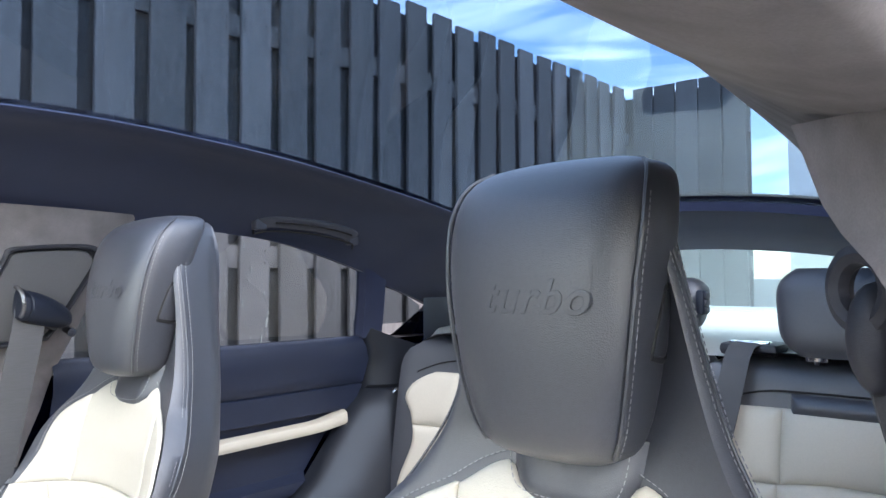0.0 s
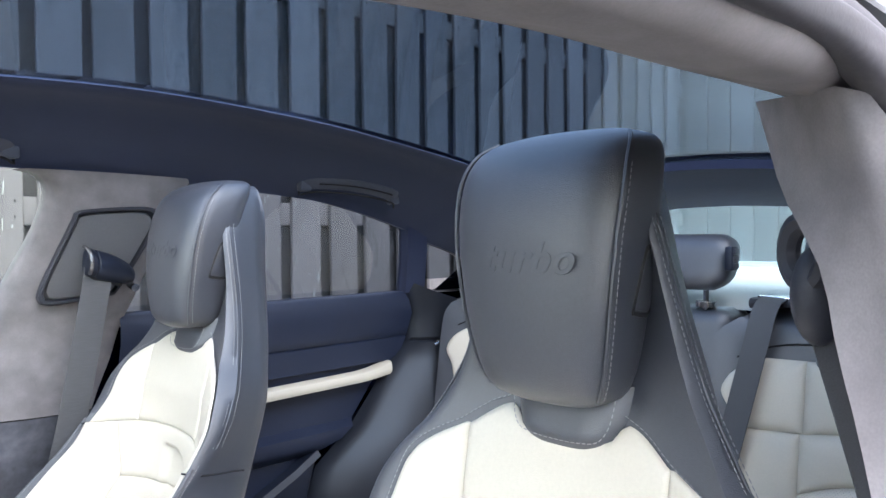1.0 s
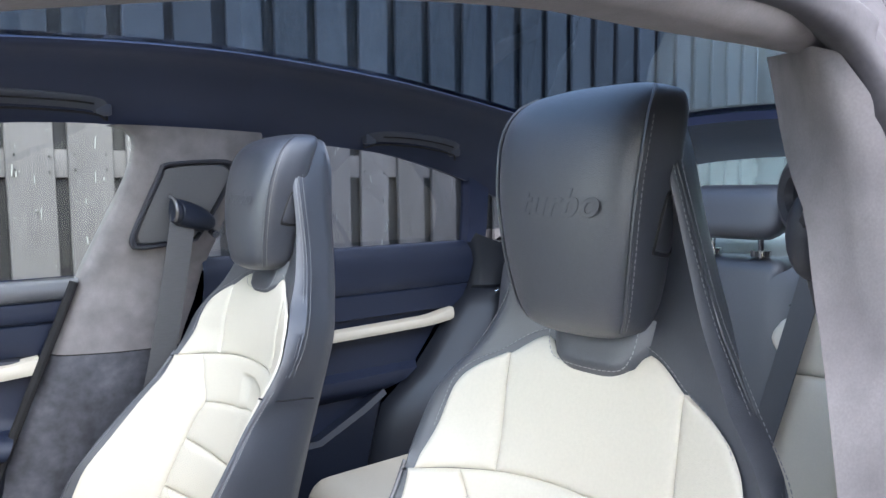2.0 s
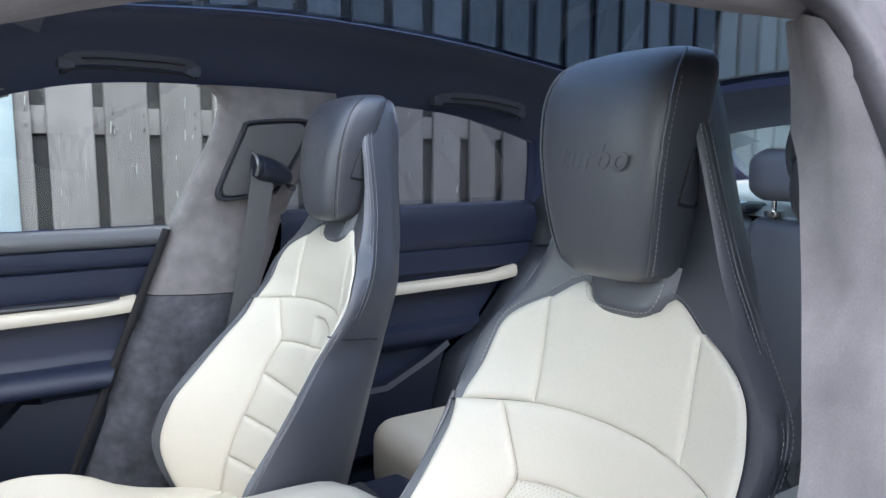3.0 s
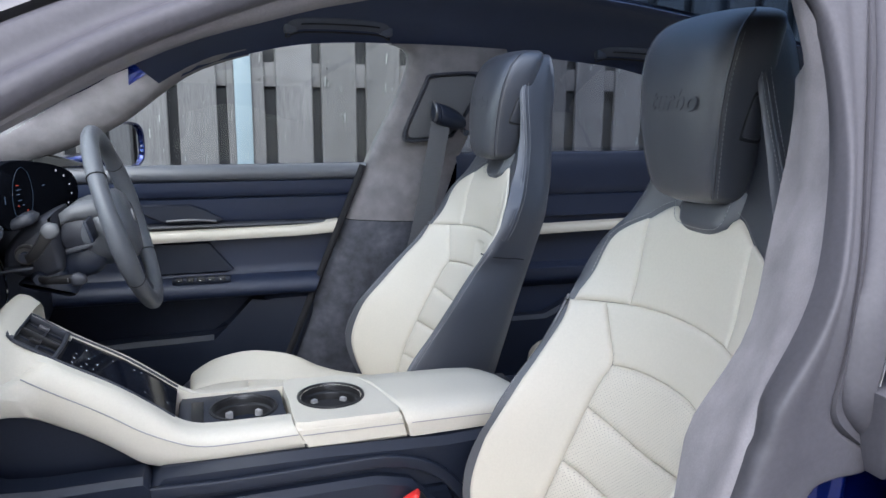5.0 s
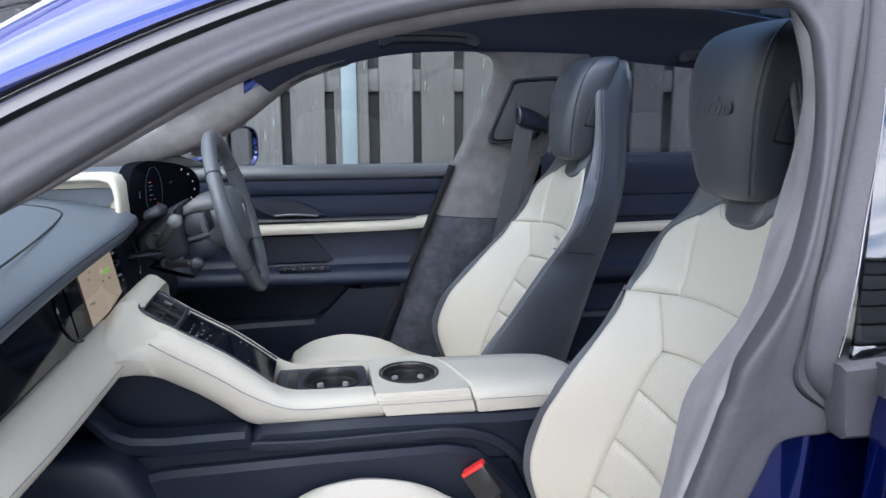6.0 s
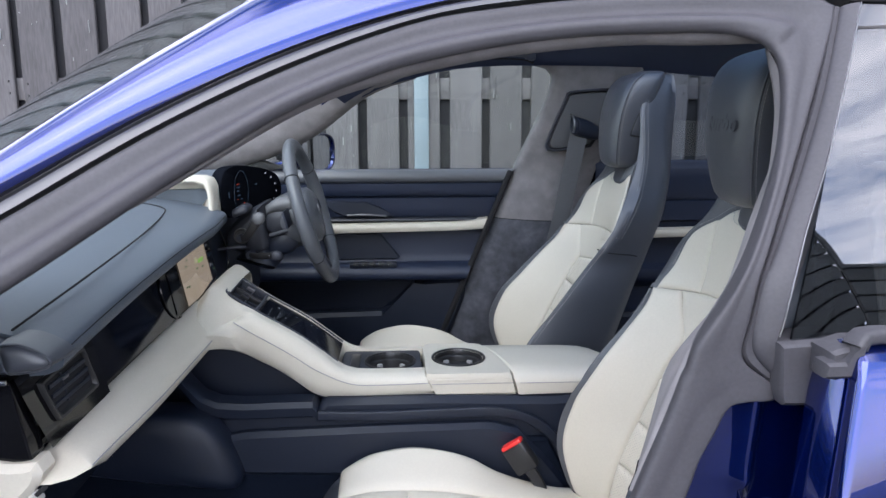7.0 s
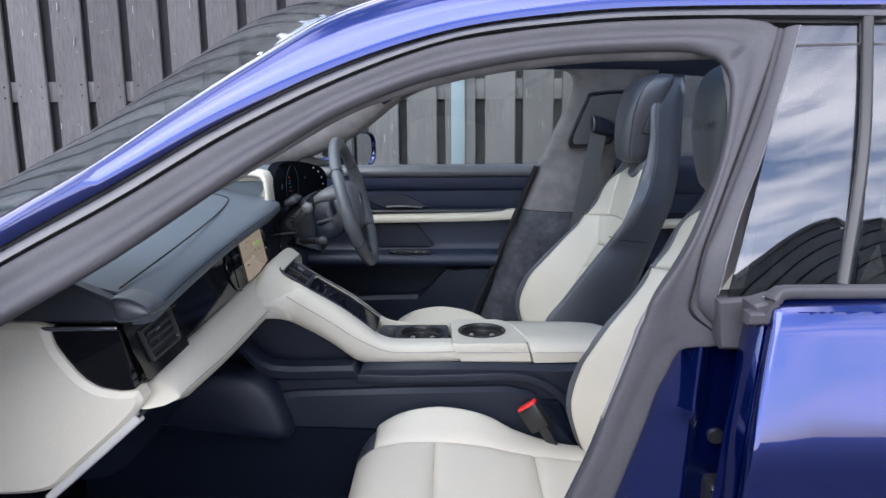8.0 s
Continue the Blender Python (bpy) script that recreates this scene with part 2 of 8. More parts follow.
def spline(pts, n, closed=False):
    """Catmull-Rom through pts, n points spaced evenly by length."""
    P = [Vector(p) for p in pts]
    m = len(P)
    fine = []
    segs = m if closed else m - 1
    for i in range(segs):
        p1, p2 = P[i], P[(i + 1) % m]
        p0 = P[i - 1] if (i or closed) else p1 * 2 - p2
        p3 = P[(i + 2) % m] if (closed or i + 2 < m) else p2 * 2 - p1
        for k in range(12):
            t = k / 12
            fine.append(0.5 * (2 * p1 + (p2 - p0) * t + (2 * p0 - 5 * p1 + 4 * p2 - p3) * t * t + (3 * p1 - p0 - 3 * p2 + p3) * t ** 3))
    fine.append(P[0].copy() if closed else P[-1].copy())
    L = [0.0]
    for a, b in zip(fine, fine[1:]):
        L.append(L[-1] + (b - a).length)
    out = []
    j = 0
    count = n if not closed else n + 1
    for k in range(count):
        s = L[-1] * k / (count - 1)
        while j < len(L) - 2 and L[j + 1] < s:
            j += 1
        f = (s - L[j]) / max(1e-9, L[j + 1] - L[j])
        out.append(fine[j].lerp(fine[j + 1], f))
    return out[:-1] if closed else out


def join(*geos):
    V, F = [], []
    for v, f in geos:
        o = len(V)
        V += [tuple(p) for p in v]
        F += [tuple(i + o for i in q) for q in f]
    return V, F


def sheet(rows, flip=False):
    """A quad sheet from rows of points."""
    n = len(rows[0])
    V = [tuple(p) for r in rows for p in r]
    F = []
    for i in range(len(rows) - 1):
        for j in range(n - 1):
            q = (i * n + j, i * n + j + 1, (i + 1) * n + j + 1, (i + 1) * n + j)
            F.append(q[::-1] if flip else q)
    return V, F


def loft(rings, cap=True, flip=False):
    """A closed skin over rings of points."""
    n = len(rings[0])
    V = [tuple(p) for r in rings for p in r]
    F = []
    for i in range(len(rings) - 1):
        for j in range(n):
            k = (j + 1) % n
            q = (i * n + j, i * n + k, (i + 1) * n + k, (i + 1) * n + j)
            F.append(q[::-1] if flip else q)
    if cap:
        a, b = tuple(range(n)), tuple((len(rings) - 1) * n + j for j in range(n))
        F += [a[::-1] if not flip else a, b if not flip else b[::-1]]
    return V, F


def frames(path, up=(0, 0, 1)):
    out = []
    up = Vector(up)
    for i, p in enumerate(path):
        t = (path[min(i + 1, len(path) - 1)] - path[max(i - 1, 0)]).normalized()
        s = t.cross(up)
        s = s.normalized() if s.length > 1e-6 else Vector((1, 0, 0))
        out.append((p, s, s.cross(t).normalized()))
    return out


def sweep(path, profile, up=(0, 0, 1), cap=True, taper=None):
    """Sweep a closed 2D profile (side, up) along a path."""
    rings = []
    fr = frames([Vector(p) for p in path], up)
    for i, (p, s, u) in enumerate(fr):
        k = taper(i / (len(fr) - 1)) if taper else 1
        rings.append([p + s * a * k + u * b * k for a, b in profile])
    return loft(rings, cap)


def circle(r, n=12):
    return [(r * math.cos(2 * math.pi * k / n), r * math.sin(2 * math.pi * k / n)) for k in range(n)]


def round_rect(w, h, r, n=4):
    out = []
    for cx, cy, a0 in ((w / 2 - r, h / 2 - r, 0), (-w / 2 + r, h / 2 - r, 90), (-w / 2 + r, -h / 2 + r, 180), (w / 2 - r, -h / 2 + r, 270)):
        for k in range(n + 1):
            a = radians(a0 + 90 * k / n)
            out.append((cx + r * math.cos(a), cy + r * math.sin(a)))
    return out


def tube(path, r, n=10, closed=False):
    if closed:
        P = [Vector(p) for p in path]
        m = len(P)
        c = sum(P, Vector()) / m
        nrm = (P[0] - c).cross(P[m // 4] - c).normalized()
        rings = []
        for i, p in enumerate(P):
            t = (P[(i + 1) % m] - P[i - 1]).normalized()
            s = t.cross(nrm).normalized()
            rings.append([p + s * a + nrm * b for a, b in circle(r, n)])
        rings.append(rings[0])
        return loft(rings, False)
    return sweep(path, circle(r, n))


def block(x0, x1, y0, y1, z0, z1, r=0.004, n=2):
    """A box with rounded edges."""
    r = min(r, (x1 - x0) * 0.49, (y1 - y0) * 0.49, (z1 - z0) * 0.49)
    rings = []
    cx, cy = (x0 + x1) / 2, (y0 + y1) / 2
    steps = [(z0 + r - r * math.cos(radians(90 * k / n)), r - r * math.sin(radians(90 * k / n))) for k in range(n + 1)]
    for z, ins in steps + [(z0 + z1 - z, ins) for z, ins in steps[::-1]]:
        rings.append([Vector((cx + a, cy + b, z)) for a, b in round_rect(x1 - x0 - 2 * ins, y1 - y0 - 2 * ins, max(r - ins, 0.0004) if ins else r, n)])
    return loft(rings)


def prism(outline, axis, a, b, r=0.004):
    """A plate of a closed 2D outline, from a to b along an axis, with chamfered rims. Outline in the other two axes' order."""
    n = len(outline)
    cx, cy = sum(p[0] for p in outline) / n, sum(p[1] for p in outline) / n

    def at(p, h, ins):
        i = outline.index(p)
        q0, q1 = outline[i - 1], outline[(i + 1) % n]
        dx, dy = q1[0] - q0[0], q1[1] - q0[1]
        l = math.hypot(dx, dy) or 1
        nx, ny = -dy / l, dx / l
        if nx * (cx - p[0]) + ny * (cy - p[1]) < 0:
            nx, ny = -nx, -ny
        u, v = p[0] + nx * ins, p[1] + ny * ins
        return {"x": (h, u, v), "y": (u, h, v), "z": (u, v, h)}[axis]
    s = 1 if b > a else -1
    rings = [[at(p, h, ins) for p in outline] for h, ins in ((a, r), (a + s * r, 0), (b - s * r, 0), (b, r))]
    return loft(rings)


def move(geo, m):
    return [tuple(m @ Vector(p)) for p in geo[0]], geo[1]


def part(name, geo, mat, parent=None, label="", sharp=40, smooth=True):
    """One mesh object from (points, faces), under a thing or part."""
    me = bpy.data.meshes.new(name)
    me.from_pydata([tuple(v) for v in geo[0]], [], geo[1])
    me.materials.append(mat)
    bm = bmesh.new()
    bm.from_mesh(me)
    bmesh.ops.remove_doubles(bm, verts=bm.verts, dist=1e-6)
    bmesh.ops.recalc_face_normals(bm, faces=bm.faces)
    bm.to_mesh(me)
    bm.free()
    if smooth:
        me.shade_smooth()
        me.set_sharp_from_angle(angle=radians(sharp))
    ob = new(name, me)
    if parent is not None:
        ob.parent = parent
        if parent.parent is None:
            ob.matrix_parent_inverse = parent.matrix_basis.inverted()
    if label:
        tagged(ob, label)
    return ob


def thing(name, at, label, category, group="", kind=""):
    ob = new(name)
    ob.empty_display_size = 0.05
    ob.matrix_basis = Matrix.Translation(at)
    ob.matrix_world = Matrix.Translation(at)
    return tagged(ob, label, category, group, kind)


def stitches(path, step=0.0055, length=0.0036, r=0.00048, up=(0, 0, 1)):
    """Short threads along a path."""
    P = [Vector(p) for p in path]
    total = sum((b - a).length for a, b in zip(P, P[1:]))
    n = max(2, int(total / step))
    Q = spline(P, n)
    geos = []
    for i in range(n - 1):
        d = (Q[i + 1] - Q[i]).normalized()
        c = (Q[i] + Q[i + 1]) / 2
        a, b = c - d * length / 2, c + d * length / 2
        geos.append(sweep([a, (a + b) / 2 + Vector((0, 0, 0)), b], circle(r, 4)))
    return join(*geos)


def pane(rows, thick=0.004):
    """A glass pane of some thickness from a sheet of points."""
    n = len(rows[0])
    m = len(rows)
    P = [[Vector(p) for p in r] for r in rows]
    back = []
    for i in range(m):
        r = []
        for j in range(n):
            du = P[i][min(j + 1, n - 1)] - P[i][max(j - 1, 0)]
            dv = P[min(i + 1, m - 1)][j] - P[max(i - 1, 0)][j]
            r.append(P[i][j] - du.cross(dv).normalized() * thick)
        back.append(r)
    V1, F1 = sheet(P)
    V2, F2 = sheet(back, True)
    o = len(V1)
    F = F1 + [tuple(k + o for k in f) for f in F2]
    rim = [(0, j) for j in range(n)] + [(i, n - 1) for i in range(1, m)] + [(m - 1, j) for j in range(n - 2, -1, -1)] + [(i, 0) for i in range(m - 2, 0, -1)]
    idx = [i * n + j for i, j in rim]
    for a, b in zip(idx, idx[1:] + idx[:1]):
        F.append((a, b, b + o, a + o))
    return V1 + V2, F

# ---- outside: ground, fence, wall, cladding ----
GROUND_Z = 0.0
ground = tagged(part("ground", sheet([[(-400 + 200 * i, -400 + 200 * j, GROUND_Z) for i in range(5)] for j in range(5)]), ASPHALT), "dark grey asphalt yard around the car", "ground", kind="structure")

FENCE_Y, FENCE_TOP = 1.95, 2.58


def fence_board(w, h, seed, thick=0.02):
    """A rough sawn board, slightly warped, standing on its lower end; front face towards -y."""
    rnd = random.Random(seed)
    rows = []
    for k in range(9):
        z = h * k / 8
        d = 0.003 * math.sin(k * 0.9 + seed) + rnd.uniform(-0.0012, 0.0012)
        e = rnd.uniform(-0.0015, 0.0015)
        top = rnd.uniform(-0.006, 0.006) if k == 8 else 0
        rows.append([Vector((-w / 2 + e, d + 0.003, z + top)), Vector((-w / 2 + 0.004 + e, d, z + top)), Vector((w / 2 - 0.004 + e, d, z + top)), Vector((w / 2 + e, d + 0.003, z + top)),
                     Vector((w / 2 + e, d + thick, z + top)), Vector((-w / 2 + e, d + thick, z + top))])
    return loft(rows)


fence = thing("fence", (1.5, FENCE_Y, 0), "weathered grey stained board fence standing close beside the car", "fence")
board_meshes = []
for s in range(5):
    b0 = part("board", fence_board(0.146, FENCE_TOP - 0.03, s), BOARD, fence, sharp=25)
    board_meshes.append(b0.data)
    b0.location = (-3.2 - 0.188 * s, FENCE_Y + 0.002 * (s % 2), 0.03)
    b0.matrix_parent_inverse = fence.matrix_world.inverted()


def add_board(x, y, i, rz=0.0, par=None):
    b = new("board", board_meshes[(i * 3) % 5])
    b.parent = par or fence
    b.matrix_parent_inverse = b.parent.matrix_basis.inverted()
    b.matrix_basis = pose(x, y, 0.03 - 0.01 * ((i * 7) % 3), 0, 0.15 * math.sin(i * 2.3), rz) @ Matrix.Diagonal((1, 1, 1 + 0.004 * math.sin(i * 1.7), 1))
    return b


gap_x = [0.203 + 0.188 * k for k in range(-17, 5)] + [0.955 + 0.2 * k for k in range(1, 22)]
for i, (a, b) in enumerate(zip(gap_x, gap_x[1:])):
    mid = (a + b) / 2
    add_board(mid, FENCE_Y + 0.003 * math.sin(i * 2.1), i)
for i, z in enumerate((0.45, 1.235, 2.2)):
    part("rail", block(-4.2, 5.25, FENCE_Y + 0.024, FENCE_Y + 0.042, z - 0.048, z + 0.048, 0.003), BOARD, fence)
# boarding behind the gaps, coloured dark to stand in for the recess shade
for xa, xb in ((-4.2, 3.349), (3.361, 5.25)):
    part("backing", block(xa, xb, FENCE_Y + 0.046, FENCE_Y + 0.060, 0.02, FENCE_TOP - 0.05, 0.002), SHADED_BOARD, fence, "boarding behind the gaps, its shade put into the colour")
nails = []
for i, (a, b) in enumerate(zip(gap_x, gap_x[1:])):
    for z in (0.475, 1.21, 1.262, 2.18, 2.225):
        for d in (-0.052, 0.050):
            x = (a + b) / 2 + d + 0.003 * math.sin(i * 3.1 + z * 7)
            zz = z + 0.006 * math.sin(i * 1.9 + d * 50)
            nails.append(block(x - 0.0022, x + 0.0022, FENCE_Y - 0.0065, FENCE_Y + 0.004, zz - 0.004, zz + 0.005, 0.0008, 1))
tagged(part("nail", join(*nails), TRIM_BLACK, fence, "dark nail heads in the boards"), kind="stuff")
part("post", block(0.062, 0.128, FENCE_Y - 0.028, FENCE_Y - 0.004, 0.0, FENCE_TOP - 0.05, 0.004), POST, fence, "pale blue-grey steel post")


def scuffs(n, seed, x0, x1, z0, z1):
    rnd = random.Random(seed)
    geos = []
    for k in range(n):
        x, z = rnd.uniform(x0, x1), rnd.uniform(z0, z1)
        if min(abs(x - g) for g in gap_x) < 0.03:
            continue
        w, h = rnd.uniform(0.0008, 0.0022), rnd.choice((rnd.uniform(0.003, 0.01), rnd.uniform(0.01, 0.05)))
        lean = rnd.uniform(-0.15, 0.15)
        y = FENCE_Y - 0.0055
        geos.append(([(x - w, y, z), (x + w, y, z), (x + w + lean * h, y, z + h), (x - w + lean * h, y, z + h), (x - w, y + 0.012, z), (x + w, y + 0.012, z), (x + w + lean * h, y + 0.012, z + h), (x - w + lean * h, y + 0.012, z + h)],
                     [(0, 1, 2, 3), (0, 4, 5, 1), (1, 5, 6, 2), (2, 6, 7, 3), (3, 7, 4, 0)]))
    return join(*geos)


tagged(part("scuff", join(scuffs(330, 4, -0.9, 2.0, 0.85, 1.6), scuffs(170, 9, -3.0, -0.9, 1.0, 2.2)), SCUFF, fence, "pale chips and scratches in the boards"), kind="stuff")

REAR_FENCE_X = 5.25
rear_fence = thing("fence", (REAR_FENCE_X, 1.4, 0), "dark grey board fence closing the yard behind the car", "fence")
for i in range(5):
    b = add_board(0, 0, i + 3, 0, rear_fence)
    b.matrix_basis = pose(REAR_FENCE_X, 1.86 - 0.172 * i, 0.03, 0, 0, -90) @ Matrix.Diagonal((1.08, 1, 1, 1))
for z in (0.45, 1.235, 2.2):
    part("rail", block(REAR_FENCE_X + 0.024, REAR_FENCE_X + 0.06, 1.08, 1.95, z - 0.048, z + 0.048, 0.003), BOARD, rear_fence)

# sheet whose dark colour gives the gaps their shade
part("backing", block(REAR_FENCE_X + 0.062, REAR_FENCE_X + 0.07, 1.08, 2.03, 0.02, FENCE_TOP - 0.05, 0.002), DARK_GAP, rear_fence, "near-black sheet for the shade between the boards")
house = thing("house", (8.5, -3.0, 0), "white rendered building standing behind the fence", "building")
part("wall", block(8.0, 14.0, -9.0, 1.62, 0, 4.6, 0.01), RENDERED_WALL, house)
part("roof", prism([(-9.3, 4.6), (1.9, 4.6), (-3.7, 7.2)], "x", 7.7, 14.3, 0.02), PLASTIC, house, "dark tiled gable roof")
part("plinth", block(7.97, 8.0, -9.0, 1.62, 0, 0.5, 0.004), GREEN_WALL, house, "pale green painted plinth")

GY = -4.6
canopy = thing("shelter", (3.5, GY, 0), "dark slatted timber shelter with a curved end, across the yard", "shelter")
for x in (7.2, 9.4):
    part("post", block(x - 0.05, x + 0.05, GY - 0.14, GY - 0.055, 0, 3.6, 0.008), SLATS, canopy, "dark timber post")
CURVE = [(1.61, 2.74), (1.75, 2.885), (1.88, 3.03), (2.21, 3.40), (2.68, 3.91), (3.0, 4.18), (3.19, 4.28)]
for k in range(8):
    arc = [(x, z - 0.200 * k) for x, z in CURVE if z - 0.200 * k > 2.75]
    if k and len(arc) < len(CURVE):
        j = len(CURVE) - len(arc)
        (xa, za), (xb, zb) = CURVE[j - 1], CURVE[j]
        f = (2.75 + 0.200 * k - za) / (zb - za)
        arc = [(xa + (xb - xa) * f, 2.75)] + arc
    rings = []
    for p in spline([(x, GY - 0.018 - 0.006 * (k % 2), z) for x, z in arc], 26):
        rings.append([p + Vector((0, y, z)) for y, z in ((-0.014, -0.170), (0.014, -0.170), (0.014, 0.0), (-0.014, 0.0))])
    part("curved_slat", loft(rings), SLATS, canopy)
top = [(p.x, p.z - 0.01) for p in spline([(x, 0, z) for x, z in CURVE], 20)]
# dark sheets behind the slats stand in for shade in the slits
part("backing", prism(top + [(3.19, 2.72), (1.62, 2.72)], "y", GY - 0.062, GY - 0.040, 0.002), DARK_GAP, canopy, "near-black sheet for the shade between the slats")
part("edge_board", sweep([Vector((p[0], GY + 0.006, p[1] + 0.02)) for p in top] + [Vector((3.215, GY + 0.006, 4.1)), Vector((3.215, GY + 0.006, 3.6))], round_rect(0.05, 0.04, 0.008), (0, -1, 0)), SLATS, canopy, "black edge board")
for k in range(5):
    z = 2.62 + 0.205 * k
    part("slat", block(3.22, 9.6, GY - 0.035 - 0.005 * (k % 2), GY, z, z + 0.178, 0.004), SLATS, canopy)
part("backing", block(3.22, 9.6, GY - 0.062, GY - 0.042, 2.62, 3.62, 0.002), DARK_GAP, canopy, "near-black sheet for the shade between the slats")
part("edge_board", block(3.2, 9.65, GY - 0.03, GY + 0.03, 3.62, 3.67, 0.006), SLATS, canopy, "black edge board")

# ---- the car's shell ----


def y_left(z):
    """Outer skin of the near (passenger) side."""
    return -0.84 + 0.6 * (z - 0.93) if z > 0.93 else -0.84 - 0.12 * (0.93 - z)


def y_right(z):
    """Inner skin of the far (driver's) side."""
    return 0.775 - 0.42 * (z - 0.967) if z > 0.967 else 0.775 + 0.1 * (0.967 - z)


def L3(x, z, out=0.0):
    return Vector((x, y_left(z) - 0.857 * out, z + 0.515 * out if z > 0.93 else z))


def R3(x, z, inn=0.0):
    return Vector((x, y_right(z) - inn, z))


def pillar_y(z):
    """Near centre pillar: follows the skin above, then stands upright below the belt line."""
    return -0.804 + 0.01 * math.log(1 + math.exp((y_left(z) + 0.804) / 0.01))


def PL(x, z, out=0.0):
    f = min(1.0, max(0.0, (z - 0.94) / 0.08))
    return Vector((x, pillar_y(z) - (1 - 0.143 * f) * out, z + 0.515 * f * out))


def keyed(keys, per):
    """Smooth curve through keys, the same number of steps between any two."""
    P = [Vector((k[0], k[1], 0)) for k in keys]
    out = []
    for i in range(len(P) - 1):
        p1, p2 = P[i], P[i + 1]
        p0 = P[i - 1] if i else p1 * 2 - p2
        p3 = P[i + 2] if i + 2 < len(P) else p2 * 2 - p1
        for k in range(per):
            t = k / per
            q = 0.5 * (2 * p1 + (p2 - p0) * t + (2 * p0 - 5 * p1 + 4 * p2 - p3) * t * t + (3 * p1 - p0 - 3 * p2 + p3) * t ** 3)
            out.append((q.x, q.y))
    out.append((P[-1].x, P[-1].y))
    return out


def dense(pairs, n):
    return [(p.x, p.z) for p in spline([(x, 0, z) for x, z in pairs], n)]


car = thing("car", (0.6, 0, 0), "metallic blue saloon car with its front passenger door open", "car")

N = 70
BLUE_TOP = dense([(-0.86, 0.80), (-0.70, 0.91), (-0.509, 1.029), (-0.413, 1.086), (-0.315, 1.155), (-0.21, 1.225), (-0.099, 1.288), (0.06, 1.335), (0.22, 1.352), (0.40, 1.358), (0.7, 1.358)], N)
BLUE_BOT = dense([(-0.86, 0.765), (-0.70, 0.875), (-0.501, 0.996), (-0.374, 1.068), (-0.24, 1.148), (-0.095, 1.217), (0.057, 1.265), (0.213, 1.287), (0.369, 1.295), (0.654, 1.295)], N)
STRIP_LOW = dense([(-0.86, 0.745), (-0.70, 0.852), (-0.496, 0.975), (-0.37, 1.045), (-0.237, 1.126), (-0.094, 1.197), (0.057, 1.25), (0.212, 1.271), (0.367, 1.279), (0.66, 1.276)], N)

# blue roof rail and windscreen pillar, with its rolled edge
rows = []
for (xa, za), (xb, zb) in zip(BLUE_TOP, BLUE_BOT):
    a, b = L3(xa, za), L3(xb, zb)
    rows.append([a + Vector((0, 0.05, 0.012)), a + Vector((0, 0.02, 0.006)), a, a.lerp(b, 0.25) + Vector((0, -0.006, 0.004)), a.lerp(b, 0.6) + Vector((0, -0.009, 0.006)), a.lerp(b, 0.9) + Vector((0, -0.004, 0.003)), b, b + Vector((0, 0.012, -0.002))])
part("windscreen_pillar", sheet(rows), BLUE_PAINT, car, "blue painted pillar and roof rail")
# blue roof skin to the glass edge
GLASS_EDGE = [(-0.12, 0.37, 1.318), (0.02, 0.40, 1.35), (0.12, 0.405, 1.364), (0.25, 0.405, 1.374), (0.5, 0.405, 1.383), (0.83, 0.405, 1.366), (1.1, 0.40, 1.332), (1.27, 0.395, 1.302), (1.45, 0.385, 1.262), (1.62, 0.37, 1.215)]
GE = spline(GLASS_EDGE, 60)
rail_out = spline([(-0.12, 0.62, 1.285), (0.02, 0.60, 1.315), (0.25, 0.585, 1.345), (0.5, 0.582, 1.352), (0.83, 0.585, 1.335), (1.1, 0.59, 1.30), (1.27, 0.60, 1.262), (1.45, 0.61, 1.21), (1.62, 0.62, 1.16)], 60)
for sgn in (-1, 1):
    rows = [[Vector((p.x, sgn * p.y, p.z + 0.006)), Vector(((p.x + q.x) / 2, sgn * (p.y + q.y) / 2, (p.z + q.z) / 2 + 0.014)), Vector((q.x, sgn * q.y, q.z))] for p, q in zip(GE, rail_out)]
    part("roof_side", sheet(rows), BLUE_PAINT, car, "blue painted roof side")
# black gap, satin strip
rows = [[L3(xa, za, -0.004) + Vector((0, 0.01, 0)), L3(xa, za, -0.012), L3(xb, zb, -0.012)] for (xa, za), (xb, zb) in zip(BLUE_BOT, STRIP_LOW)]
part("drip_channel", sheet(rows), RUBBER, car, "black drip channel")
rows = []
for (xa, za), (xb, zb) in zip(BLUE_BOT, STRIP_LOW):
    a, b = L3(xa, za), L3(xb, zb)
    rows.append([a.lerp(b, 0.36) + Vector((0, 0.010, 0)), a.lerp(b, 0.38) + Vector((0, -0.002, 0)), a.lerp(b, 0.62) + Vector((0, -0.004, 0.001)), a.lerp(b, 0.86) + Vector((0, -0.003, 0)), a.lerp(b, 0.94) + Vector((0, 0.008, -0.002))])
part("roof_moulding", sheet(rows), MOULDING, car, "dark satin moulding strip")

# rubber framed door opening: top part and pillar part in one skin
INNER_TOP = [(-0.86, 0.69), (-0.70, 0.785), (-0.481, 0.911), (-0.359, 0.981), (-0.231, 1.067), (-0.163, 1.11), (-0.092, 1.152), (-0.004, 1.188), (0.056, 1.204), (0.132, 1.219), (0.209, 1.228), (0.285, 1.232), (0.361, 1.233), (0.395, 1.228)]
